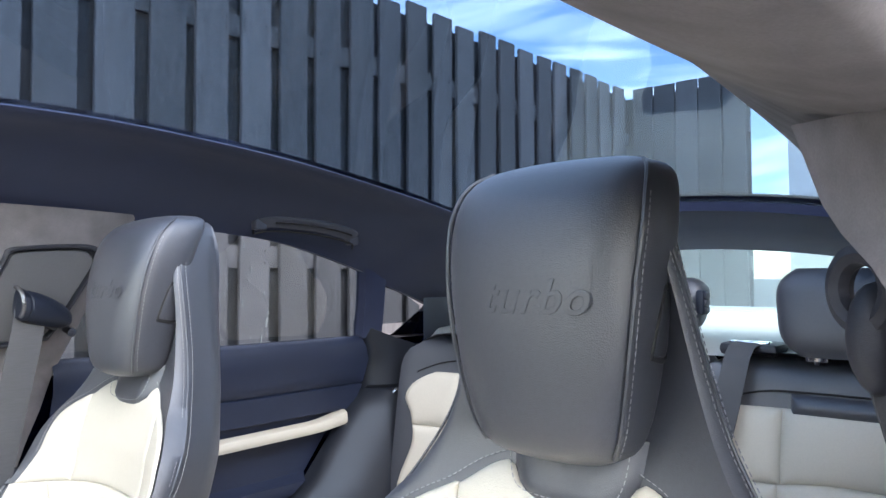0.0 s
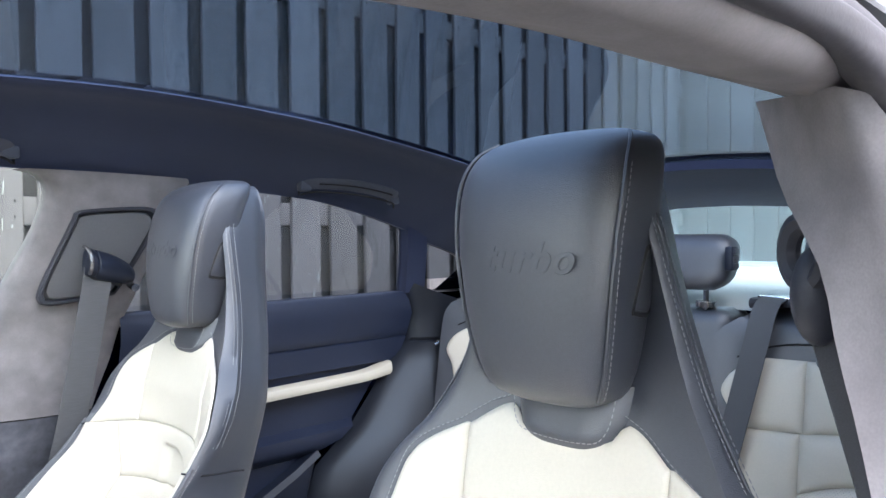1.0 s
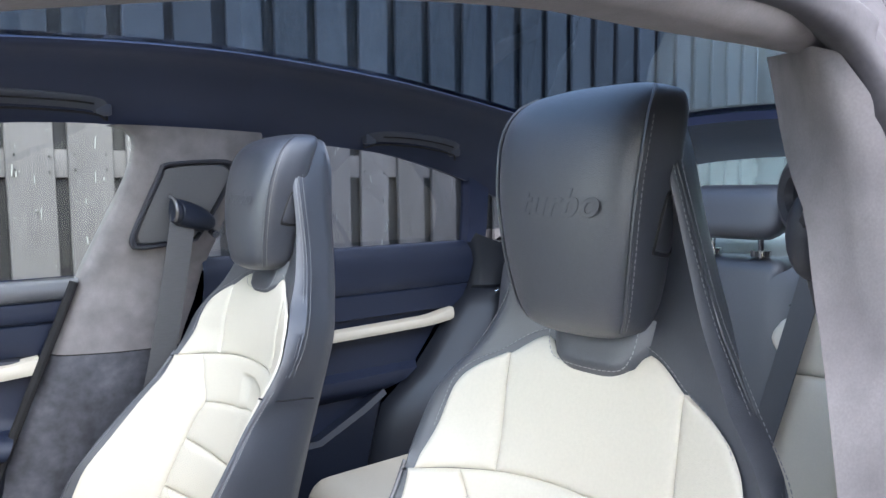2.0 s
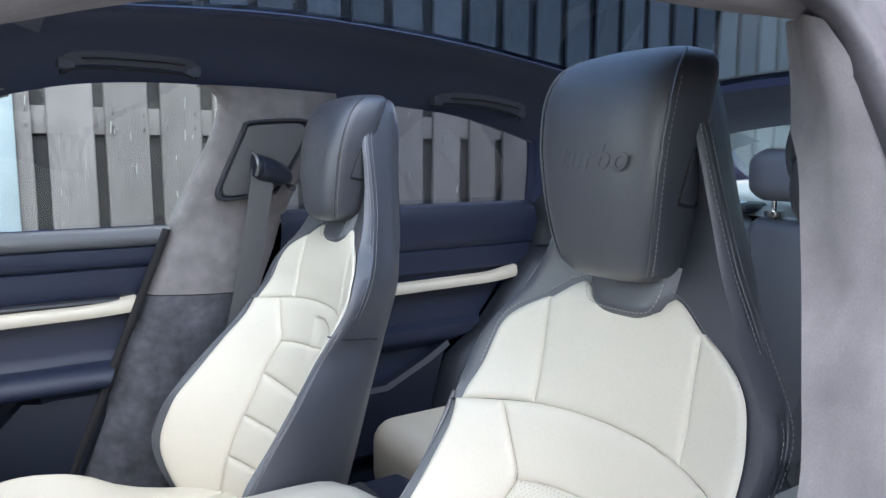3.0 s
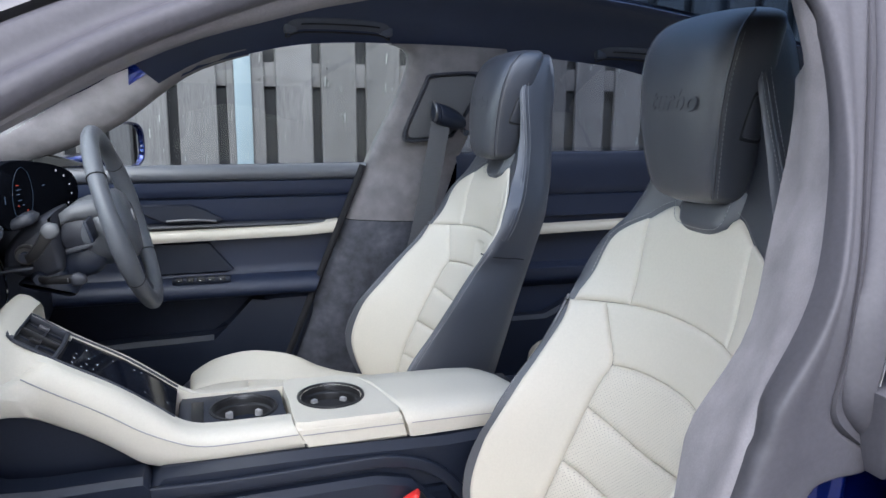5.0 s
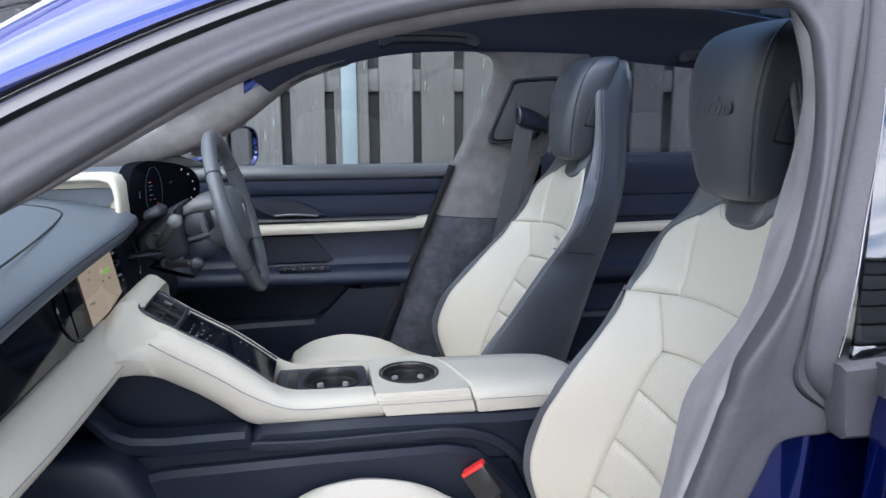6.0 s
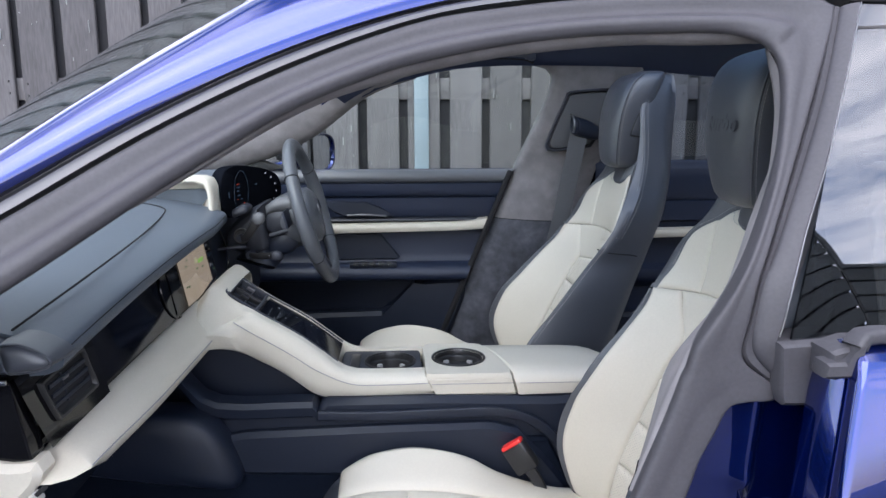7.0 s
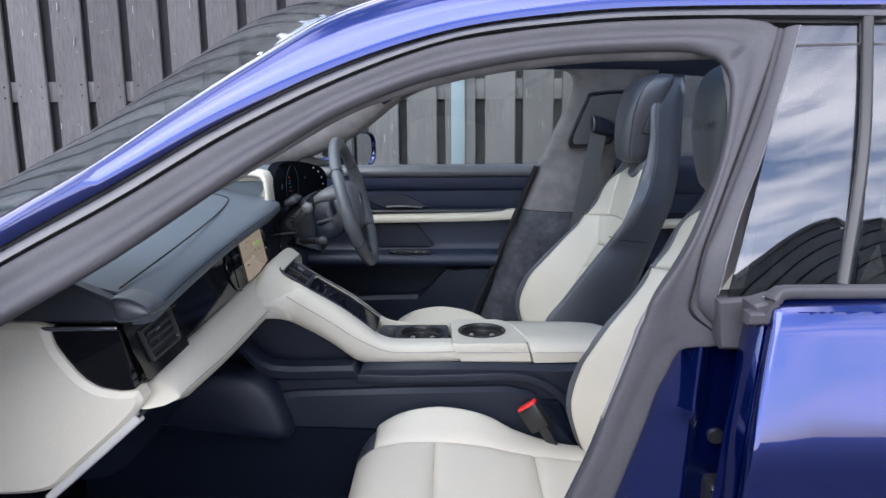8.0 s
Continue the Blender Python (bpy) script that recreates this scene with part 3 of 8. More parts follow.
INNER_PIL = [(0.418, 1.217), (0.427, 1.194), (0.419, 1.15), (0.396, 1.085), (0.362, 1.02), (0.334, 0.972), (0.311, 0.937), (0.302, 0.922), (0.299, 0.912), (0.297, 0.905), (0.295, 0.897), (0.291, 0.888), (0.287, 0.875), (0.280, 0.853), (0.268, 0.818), (0.256, 0.785), (0.240, 0.738), (0.226, 0.70), (0.182, 0.60), (0.14, 0.50), (0.10, 0.40)]
OUT_TOP = [(-0.86, 0.742), (-0.70, 0.849), (-0.496, 0.972), (-0.37, 1.042), (-0.237, 1.123), (-0.15, 1.168), (-0.094, 1.194), (-0.02, 1.223), (0.057, 1.247), (0.14, 1.26), (0.212, 1.268), (0.30, 1.274), (0.40, 1.276), (0.47, 1.274)]
OUT_PIL = [(0.495, 1.266), (0.497, 1.25), (0.446, 1.15), (0.414, 1.09), (0.382, 1.03), (0.361, 0.985), (0.352, 0.945), (0.347, 0.922), (0.348, 0.910), (0.357, 0.899), (0.384, 0.879), (0.384, 0.866), (0.358, 0.864), (0.342, 0.861), (0.333, 0.850), (0.325, 0.832), (0.312, 0.803), (0.300, 0.762), (0.264, 0.656), (0.225, 0.55), (0.19, 0.45)]
ia, oa = keyed(INNER_TOP + INNER_PIL, 5), keyed(OUT_TOP + OUT_PIL, 5)
rows = []
for i, ((xi, zi), (xo, zo)) in enumerate(zip(ia, oa)):
    low = zi < 1.22 and i > 70
    a, b = (PL(xo, zo), PL(xi, zi)) if low else (L3(xo, zo), L3(xi, zi))
    f = min(1.0, max(0.0, (zi - 0.90) / 0.08))
    nv = Vector((0, -1 + 0.143 * f, 0.515 * f))
    k = 0.4 if low else 1.0
    keys = [a - nv * 0.014, a - nv * 0.004, a + nv * 0.001, a.lerp(b, 0.15) + nv * 0.0015, a.lerp(b, 0.38) - nv * 0.003 * k, a.lerp(b, 0.52) - nv * 0.001 * k, a.lerp(b, 0.68) + nv * 0.007 * k, a.lerp(b, 0.84) + nv * 0.009 * k, a.lerp(b, 0.95) + nv * 0.004, b + nv * 0.0, b + Vector((0, 0.010, -0.001)), b + Vector((0, 0.022, 0.003)) - (b - a).normalized() * 0.006]
    if low:
        w = min(1.0, (i - 70) / 12)
        plain = [a - nv * 0.014, a - nv * 0.004, a + nv * 0.001, a.lerp(b, 0.15) + nv * 0.002, a.lerp(b, 0.38) + nv * 0.002, a.lerp(b, 0.52) + nv * 0.002, a.lerp(b, 0.68) + nv * 0.003, a.lerp(b, 0.84) + nv * 0.003, a.lerp(b, 0.95) + nv * 0.002] + keys[9:]
        keys = [p.lerp(q, w) for p, q in zip(keys, plain)]
    rows.append(spline(keys, 26))
part("door_seal", sheet(rows), RUBBER, car, "dark grey rubber door seal", sharp=85)
# windscreen
rows = []
for k in range(26):
    i = int(k * 44 / 25)
    xa, za = BLUE_TOP[i]
    a = L3(xa, za) + Vector((0.004, 0.035, 0.004))
    row = []
    for j in range(25):
        s = j / 24 * 2 - 1
        bow = 1 - abs(s) ** 1.8
        row.append(Vector((a.x - 0.24 * bow, a.y * -s, a.z + 0.045 * bow)))
    rows.append(row)
part("windscreen", pane(rows), CLEAR_GLASS, car, "curved clear windscreen").visible_shadow = False
WS_TOP = rows[-1]
# black header band between windscreen and glass roof
hdr = []
for j in range(25):
    s = j / 24 * 2 - 1
    a = WS_TOP[j]
    g = Vector((0.06 - 0.06 * (1 - s * s), -s * 0.405, 1.358 + 0.022 * (1 - s * s)))
    hdr.append([a, a.lerp(g, 0.5) + Vector((0, 0, 0.01)), g])
part("roof_front", sheet(hdr), BLUE_PAINT, car, "blue painted roof front")
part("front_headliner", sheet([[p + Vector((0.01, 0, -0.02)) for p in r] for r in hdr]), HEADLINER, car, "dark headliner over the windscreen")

# glass roof
rows = []
for p in spline([(0.06, 0.405, 1.357), (0.25, 0.405, 1.374), (0.5, 0.405, 1.383), (0.83, 0.405, 1.366), (1.1, 0.40, 1.332), (1.27, 0.395, 1.302), (1.45, 0.385, 1.262)], 24):
    rows.append([Vector((p.x, p.y * -s, p.z + 0.035 * (1 - s * s))) for s in [k / 12 - 1 for k in range(25)]])
gr = part("glass_roof", pane(rows, 0.005), ROOF_GLASS, car, "tinted panoramic glass roof")
gr.visible_shadow = False
rear_roof_edge = rows[-1]
# roof band between the glass roof and the rear window
band = [[p, p + Vector((0.10, 0, -0.025)), p + Vector((0.24, 0, -0.072))] for p in rear_roof_edge]
part("roof_rear", sheet([[q + Vector((0, 0, 0.012)) for q in r] for r in band]), BLUE_PAINT, car, "blue painted rear roof band")
rear_liner = [[p + Vector((0.0, 0, -0.004)), p + Vector((0.004, 0, -0.022)), p + Vector((0.10, 0, -0.05)), p + Vector((0.22, 0, -0.092)), p + Vector((0.25, 0, -0.088))] for p in rear_roof_edge]
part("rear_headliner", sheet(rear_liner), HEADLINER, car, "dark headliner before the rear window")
# rear window
rows = []
for k in range(8):
    f = k / 7
    rows.append([Vector((p.x + 0.23 + 0.62 * f, p.y * (1.15 + 0.3 * f), p.z - 0.07 - 0.235 * f - 0.03 * f * f + 0.02 * f)) for p in rear_roof_edge])
part("rear_window", pane(rows), REAR_GLASS, car, "sloping rear window").visible_shadow = False
rear_low = rows[-1]
part("tailgate", sheet([[p, p + Vector((0.04, 0, -0.01)), p + Vector((0.10, 0, -0.06)), p + Vector((0.14, 0, -0.5))] for p in rear_low]), BLUE_PAINT, car, "blue tailgate")

# side headliners: from the window tops to the glass edge
WTOP = spline([(-0.15, 0, 1.150), (-0.09, 0, 1.186), (-0.03, 0, 1.212), (0.006, 0, 1.222), (0.144, 0, 1.254), (0.285, 0, 1.266), (0.43, 0, 1.266), (0.6, 0, 1.260), (0.85, 0, 1.241), (1.06, 0, 1.219), (1.3, 0, 1.163), (1.40, 0, 1.126), (1.52, 0, 1.092), (1.62, 0, 1.06)], 90)
GIN = spline([(-0.24, 0.50, 1.225), (-0.17, 0.46, 1.27), (-0.10, 0.42, 1.305), (0.0, 0.40, 1.338), (0.12, 0.40, 1.358), (0.25, 0.40, 1.369), (0.43, 0.40, 1.377), (0.6, 0.40, 1.375), (0.85, 0.40, 1.358), (1.06, 0.40, 1.332), (1.27, 0.392, 1.297), (1.40, 0.386, 1.268), (1.52, 0.38, 1.24), (1.62, 0.37, 1.21)], 90)
rows = []
for p, g in zip(WTOP, GIN):
    a = R3(p.x, p.z)
    rows.append([a + Vector((0, 0.03, 0.004)), a, a + Vector((0, -0.012, 0.012)), a.lerp(g, 0.3) + Vector((0, -0.01, 0.012)), a.lerp(g, 0.6) + Vector((0, -0.008, 0.016)), a.lerp(g, 0.85) + Vector((0, 0, 0.008)), g + Vector((0, 0.004, -0.006)), g + Vector((0, -0.004, 0.0)), g + Vector((0, 0.004, 0.004))])
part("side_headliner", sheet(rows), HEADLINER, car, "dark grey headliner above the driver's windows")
# near side: padded rail over the door opening
rows = []
itop = spline([(-0.80, 0, 0.735), (-0.62, 0, 0.84), (-0.45, 0, 0.935), (-0.30, 0, 1.03), (-0.231, 0, 1.067), (-0.092, 0, 1.152), (-0.004, 0, 1.186), (0.056, 0, 1.203), (0.132, 0, 1.217), (0.209, 0, 1.226), (0.285, 0, 1.231), (0.361, 0, 1.231), (0.5, 0, 1.235), (0.7, 0, 1.235), (1.06, 0, 1.205), (1.3, 0, 1.15), (1.62, 0, 1.05)], 120)
gl = spline([(-0.80, -0.74, 0.87), (-0.62, -0.68, 0.985), (-0.45, -0.60, 1.09), (-0.30, -0.52, 1.19), (-0.231, -0.48, 1.235), (-0.092, -0.42, 1.31), (-0.004, -0.41, 1.338), (0.056, -0.405, 1.35), (0.132, -0.405, 1.36), (0.209, -0.405, 1.366), (0.285, -0.405, 1.37), (0.361, -0.405, 1.374), (0.5, -0.405, 1.376), (0.7, -0.405, 1.368), (1.06, -0.40, 1.332), (1.3, -0.39, 1.29), (1.62, -0.37, 1.21)], 120)
for p, g in zip(itop, gl):
    f = min(1.0, max(0.0, (p.x + 0.30) / 0.35))
    a = L3(p.x, p.z + 0.006 + 0.010 * (1 - f), -0.03)
    rows.append([L3(p.x, p.z + 0.006, -0.003), L3(p.x, p.z + 0.003, -0.012), a + Vector((0, -0.008, 0.0)), a, a + Vector((0, 0.014, 0.0)), a.lerp(g, 0.2) + Vector((0, 0.004, -0.020 * f)), a.lerp(g, 0.36) + Vector((0, 0.004, -0.028 * f)), a.lerp(g, 0.55) + Vector((0, 0.002, -0.029 * f)), a.lerp(g, 0.78) + Vector((0, 0, -0.026 * f)), g + Vector((0, -0.004, -0.018 * f)), g + Vector((0, 0.004, -0.008)), g + Vector((0, -0.004, 0.004))])
part("near_headliner", sheet(rows), SUEDE, car, "grey suede padded roof rail")

# near centre pillar: suede trim
BP_IN = [(1.245, 0.547, -0.546), (1.215, 0.535, -0.559), (1.183, 0.520, -0.573), (1.165, 0.498, -0.588), (1.15, 0.472, -0.605), (1.122, 0.458, -0.622), (1.087, 0.447, -0.632), (1.05, 0.427, -0.648), (1.015, 0.410, -0.661), (0.985, 0.397, -0.671), (0.952, 0.381, -0.683), (0.925, 0.359, -0.694), (0.898, 0.333, -0.700), (0.871, 0.316, -0.698), (0.855, 0.309, -0.699), (0.828, 0.300, -0.706), (0.793, 0.288, -0.716), (0.761, 0.277, -0.723), (0.72, 0.262, -0.730), (0.66, 0.240, -0.735), (0.585, 0.195, -0.740), (0.45, 0.13, -0.740), (0.34, 0.09, -0.740)]
BP_FR = [(1.222, 0.424, -0.640), (1.15, 0.432, -0.660), (1.10, 0.428, -0.668), (1.053, 0.412, -0.690), (1.015, 0.385, -0.718), (0.97, 0.352, -0.748), (0.94, 0.325, -0.765), (0.915, 0.306, -0.775), (0.89, 0.293, -0.780), (0.85, 0.277, -0.784), (0.80, 0.260, -0.786), (0.763, 0.247, -0.786), (0.72, 0.232, -0.786), (0.66, 0.207, -0.786), (0.585, 0.174, -0.786), (0.45, 0.118, -0.786), (0.34, 0.075, -0.786)]
KZ = [1.24 - 0.9 * k / 49 for k in range(50)]
pin = [Vector((*lerp_table([r for r in BP_IN[::-1]], z), z)) for z in KZ]
pfr = [Vector((*lerp_table([r for r in BP_FR[::-1]], min(z, 1.222)), min(z, 1.222) if z > 1.222 else z)) for z in KZ]


def seal_in(z):
    zs = [r[1] for r in INNER_PIL[::-1]]
    return PL(cubic(zs, [r[0] for r in INNER_PIL[::-1]], min(z, 1.215)) + 0.003, z, -0.012)


def pillar_rows(lo, hi):
    rows = []
    for a, b in list(zip(pin, pfr))[lo:hi]:
        w = b - a
        o = Vector((0.8, 0.6, 0)).normalized() * -0.012 + Vector((0, 0.012, 0))
        rows.append([a + Vector((0.05, -0.05, 0)), a + Vector((0.012, -0.012, 0)), a, a + w * 0.12 + Vector((0.001, 0.001, 0)), a + w * 0.5 + Vector((0.003, 0.002, 0)), a + w * 0.85 + Vector((0.002, 0.002, 0)), b + Vector((0.001, 0.002, 0)), b.lerp(seal_in(b.z), 0.35) + Vector((0, 0.001, 0)), b.lerp(seal_in(b.z), 0.7), seal_in(b.z)])
    return rows


cut = next(i for i, p in enumerate(pin) if p.z < 0.775)
part("pillar_trim", sheet(pillar_rows(0, cut + 1)), SUEDE, car, "grey suede centre pillar trim", sharp=80)
part("pillar_trim_joint", tube([p + Vector((0, -0.0005, 0)) for p in pillar_rows(cut, cut + 1)[0][2:7]], 0.0016, 5), DARK_GAP, car, "thin dark joint")
part("lower_pillar_trim", sheet(pillar_rows(cut, 50)), GREY_PLASTIC, car, "dark grey lower pillar trim")
# belt guide on the near pillar
gx, gy, gz = 0.512, -0.600, 1.112
belt_near = thing("seat_belt", (gx, gy, gz), "dark grey belt and guide hanging on the near pillar", "seat belt")
lobe = []
for k in range(11):
    a = math.pi * k / 10
    r = math.sin(a)
    lobe.append([Vector((gx + 0.006 * (1 - k / 10) + 0.020 * r * math.cos(t), gy + 0.016 * r * math.sin(t), gz - 0.004 - 0.032 * math.cos(a))) for t in [2 * math.pi * i / 18 for i in range(18)]])
part("guide", loft(lobe, False), GREY_PLASTIC, belt_near, "dark plastic belt guide")
part("guide_ring", tube([(gx - 0.004 + 0.022 * math.cos(t) * 0.55, gy + 0.004 + 0.016 * math.cos(t), gz + 0.024 + 0.020 * math.sin(t)) for t in [2 * math.pi * i / 24 for i in range(24)]], 0.0075, 8, True), GREY_PLASTIC, belt_near, "dark plastic ring")
part("webbing", sweep(spline([(gx + 0.02, gy - 0.004, gz), (0.56, -0.65, 0.9), (0.56, -0.70, 0.6), (0.55, -0.72, 0.36)], 20), [(-0.023, -0.001), (0.023, -0.001), (0.023, 0.001), (-0.023, 0.001)], (0.7, 0.7, 0)), WEBBING, belt_near, "dark webbing strap")

# blue centre pillar below the belt line, with a pressed ridge and the latch
rows = []
for z in [0.872, 0.866, 0.855, 0.84, 0.82, 0.80, 0.79, 0.78, 0.772, 0.764, 0.75, 0.72, 0.68, 0.60, 0.5, 0.4, 0.30]:
    xb = cubic([0.3, 0.45, 0.55, 0.656, 0.762, 0.803, 0.832, 0.850, 0.87], [0.14, 0.19, 0.225, 0.264, 0.300, 0.312, 0.325, 0.333, 0.335], z)
    xr = 0.366 + (z - 0.86) * 0.06 if z > 0.6 else 0.350 - (0.6 - z) * 0.3
    k = cubic([0.3, 0.75, 0.765, 0.775, 0.788, 0.88], [0.25, 0.25, 0.45, 1.25, 1.0, 1.0], z)
    rows.append([Vector((xb - 0.03, -0.772, z)), Vector((xb - 0.004, -0.782, z)), Vector((xb * 0.7 + xr * 0.3, -0.786, z)), Vector((xr - 0.014, -0.788 - 0.003 * k, z)), Vector((xr - 0.008, -0.789 - 0.008 * k, z)), Vector((xr - 0.003, -0.789 - 0.014 * k, z)), Vector((xr + 0.001, -0.789 - 0.0155 * k, z)), Vector((xr + 0.005, -0.789 - 0.013 * k, z)), Vector((xr + 0.008, -0.788 - 0.006 * k, z)), Vector((xr + 0.014, -0.785, z)), Vector((xr + 0.03, -0.782, z)), Vector((xr + 0.06, -0.780, z)), Vector((xr + 0.12, -0.778, z))])
part("pillar_skin", sheet(rows), BLUE_PAINT, car, "glossy blue painted centre pillar", sharp=70)
latch = part("latch", block(0.384, 0.418, -0.815, -0.775, 0.585, 0.682, 0.008), TRIM_BLACK, car, "black door latch")
part("striker", tube(spline([(0.39, -0.812, 0.672), (0.394, -0.83, 0.665), (0.398, -0.83, 0.635), (0.402, -0.812, 0.625)], 12), 0.005, 8), CHROME, latch, "steel striker")
part("jamb_bumper", sweep([(0.399, -0.776, 0.735), (0.399, -0.784, 0.735), (0.399, -0.787, 0.735)], circle(0.012, 16), taper=lambda t: 1 - 0.2 * t), TRIM_BLACK, car, "dark rubber stop")

# near rear door: skin, glass, bars
rear_door = thing("rear_door", (0.9, -0.88, 0.35), "glossy blue closed rear door with dark tinted window", "car door")
prof = [(0.943, -0.850), (0.941, -0.862), (0.936, -0.870), (0.92, -0.878), (0.89, -0.885), (0.86, -0.892), (0.83, -0.899), (0.79, -0.908), (0.775, -0.911), (0.765, -0.9125), (0.75, -0.9128), (0.70, -0.912), (0.62, -0.909), (0.52, -0.904), (0.40, -0.90)]
xf = [(0.945, 0.430), (0.936, 0.426), (0.90, 0.419), (0.862, 0.411), (0.82, 0.402), (0.77, 0.393), (0.70, 0.387), (0.40, 0.355)]
rows = []
for z, y in [(0.943 - 0.543 * k / 40, cubic([-r[0] for r in prof], [r[1] for r in prof], -0.943 + 0.543 * k / 40)) for k in range(41)]:
    x0 = cubic([-r[0] for r in xf], [r[1] for r in xf], -z)
    e = 1.0 if z < 0.931 else 0.04
    lead = [(0.010, 0.075), (-0.018, 0.062), (-0.0215, 0.040), (-0.0205, 0.036), (-0.009, 0.017), (-0.0075, 0.0175), (-0.0055, 0.0205), (-0.0045, 0.014), (-0.0038, 0.007), (-0.002, 0.003), (0.001, 0.001), (0.006, 0.0)]
    rows.append([Vector((x0 + a * e * (0.62 if a < 0 else 1), y + b * e, z)) for a, b in lead] + [Vector((x0 + 0.006 + 0.06 * k, y - 0.012 * math.sin(k / 18 * 3.1), z + 0.002 * math.sin(k / 5))) for k in range(1, 19)])
part("door_skin", sheet(rows), BLUE_PAINT, rear_door, "glossy metallic blue door skin", sharp=32)
part("belt_moulding", sweep([Vector((0.426, -0.857, 0.938)), Vector((0.429, -0.856, 0.9435)), Vector((0.434, -0.854, 0.9465))] + [Vector((0.445 + 0.06 * k, -0.853, 0.9475)) for k in range(20)], round_rect(0.022, 0.014, 0.005)), RUBBER, rear_door, "dark satin belt moulding")
part("front_cap", prism([(0.376, 0.929), (0.378, 0.880), (0.383, 0.867), (0.440, 0.866), (0.462, 0.870), (0.462, 0.934)], "y", -0.824, -0.77, 0.004), RUBBER, rear_door, "black plastic corner cap")
part("cap_wing", prism([(0.405, 0.932), (0.405, 0.906), (0.436, 0.906), (0.445, 0.918), (0.450, 0.940), (0.430, 0.940)], "y", -0.858, -0.818, 0.004), RUBBER, rear_door, "black plastic wing of the corner cap")
part("moulding_end", prism([(0.395, 0.911), (0.396, 0.925), (0.414, 0.926), (0.421, 0.932), (0.425, 0.944), (0.433, 0.942), (0.429, 0.922), (0.421, 0.911)], "y", -0.868, -0.842, 0.003), RUBBER, rear_door, "dark rubber end of the belt moulding")
top_z, bot_z = 1.274, 0.935


def side_glass(x0t, x1t, x0b, x1b, nx=16, nz=16):
    rows = []
    for i in range(nz + 1):
        f = i / nz
        z = bot_z + (top_z - bot_z) * f
        bow = 0.016 * math.sin(math.pi * min(1, f * 0.9 + 0.1))
        rows.append([L3(x0b + (x0t - x0b) * f + (x1b + (x1t - x1b) * f - x0b - (x0t - x0b) * f) * j / nx, z, bow - 0.030 + 0.022 * f + 0.009 * (x1b - x0b) ** 2 * math.sin(math.pi * j / nx)) for j in range(nx + 1)])
    return rows


part("window_pane", pane(side_glass(0.527, 0.617, 0.388, 0.527)), DARK_GLASS, rear_door, "dark tinted door glass")
part("window_pane", pane(side_glass(0.634, 1.30, 0.543, 1.38)), DARK_GLASS, rear_door, "dark tinted door glass")
part("pane_seal", tube(side_glass(0.527, 0.617, 0.440, 0.527)[0], 0.005, 8), RUBBER, rear_door, "dark seal under the glass")
part("window_bar", sweep(spline([L3(0.533, 0.955, -0.022), L3(0.578, 1.10, 0.002), L3(0.626, 1.276, -0.002)], 12), round_rect(0.015, 0.012, 0.004)), TRIM_BLACK, rear_door, "black window bar")
# lip and cover between the pillar seal and the glass
GROOVE = [(0.497, 1.262), (0.470, 1.20), (0.446, 1.15), (0.414, 1.09), (0.382, 1.03), (0.361, 0.985), (0.352, 0.945), (0.347, 0.922), (0.348, 0.910), (0.357, 0.899), (0.384, 0.879)]
LIP = [(0.508, 1.262), (0.481, 1.20), (0.457, 1.15), (0.424, 1.09), (0.390, 1.03), (0.367, 0.985), (0.359, 0.945), (0.357, 0.925), (0.361, 0.912), (0.370, 0.901), (0.388, 0.884)]
COVER = [(0.526, 1.262), (0.498, 1.20), (0.474, 1.15), (0.444, 1.09), (0.410, 1.03), (0.391, 0.985), (0.381, 0.945), (0.377, 0.928), (0.378, 0.918), (0.382, 0.908), (0.392, 0.890)]
ga, la, ca = keyed(GROOVE, 5), keyed(LIP, 5), keyed(COVER, 5)
part("front_lip", sheet([[PL(*g, -0.016), PL(g[0] + 0.001, g[1], -0.004), PL(g[0] * 0.6 + l[0] * 0.4, g[1] * 0.6 + l[1] * 0.4, 0.001), PL(*l, -0.001), PL(l[0] + 0.001, l[1], -0.008)] for g, l in zip(ga, la)]), RUBBER, rear_door, "dark rubber lip")
part("front_bar", sheet([[PL(*l, -0.012), PL(*l, -0.002), PL(l[0] * 0.8 + c[0] * 0.2, l[1] * 0.8 + c[1] * 0.2, 0.003), PL(l[0] * 0.3 + c[0] * 0.7, l[1] * 0.3 + c[1] * 0.7, 0.007), PL(*c, 0.008), PL(c[0] + 0.001, c[1], 0.004), PL(c[0] + 0.002, c[1], -0.012)] for l, c in zip(la, ca)]), RUBBER, rear_door, "grey plastic pillar cover")
part("glass_edge", tube([PL(c[0] + 0.0015, c[1], 0.008) for c in ca[:34]], 0.0008, 6), SATIN, rear_door, "thin bright glass edge")

# the open passenger door, swung out round its front hinge
open_door = thing("front_door", (-0.74, -0.86, 0.3), "blue passenger door standing wide open, dark trimmed inside", "car door")
swing = Matrix.Translation((-0.74, -0.86, 0)) @ Matrix.Rotation(radians(-80), 4, 'Z')
OD = [(0.30, 0.030), (0.36, 0.008), (0.45, 0.0), (0.60, -0.006), (0.75, -0.010), (0.86, -0.002), (0.93, 0.018), (0.95, 0.034)]
rows = [[Vector((0.02 + 1.05 * k / 14, y - 0.02 * math.sin(math.pi * k / 14), z)) for k in range(15)] for z, y in OD]
part("door_skin", move(sheet(rows), swing), BLUE_PAINT, open_door, "glossy metallic blue door skin")
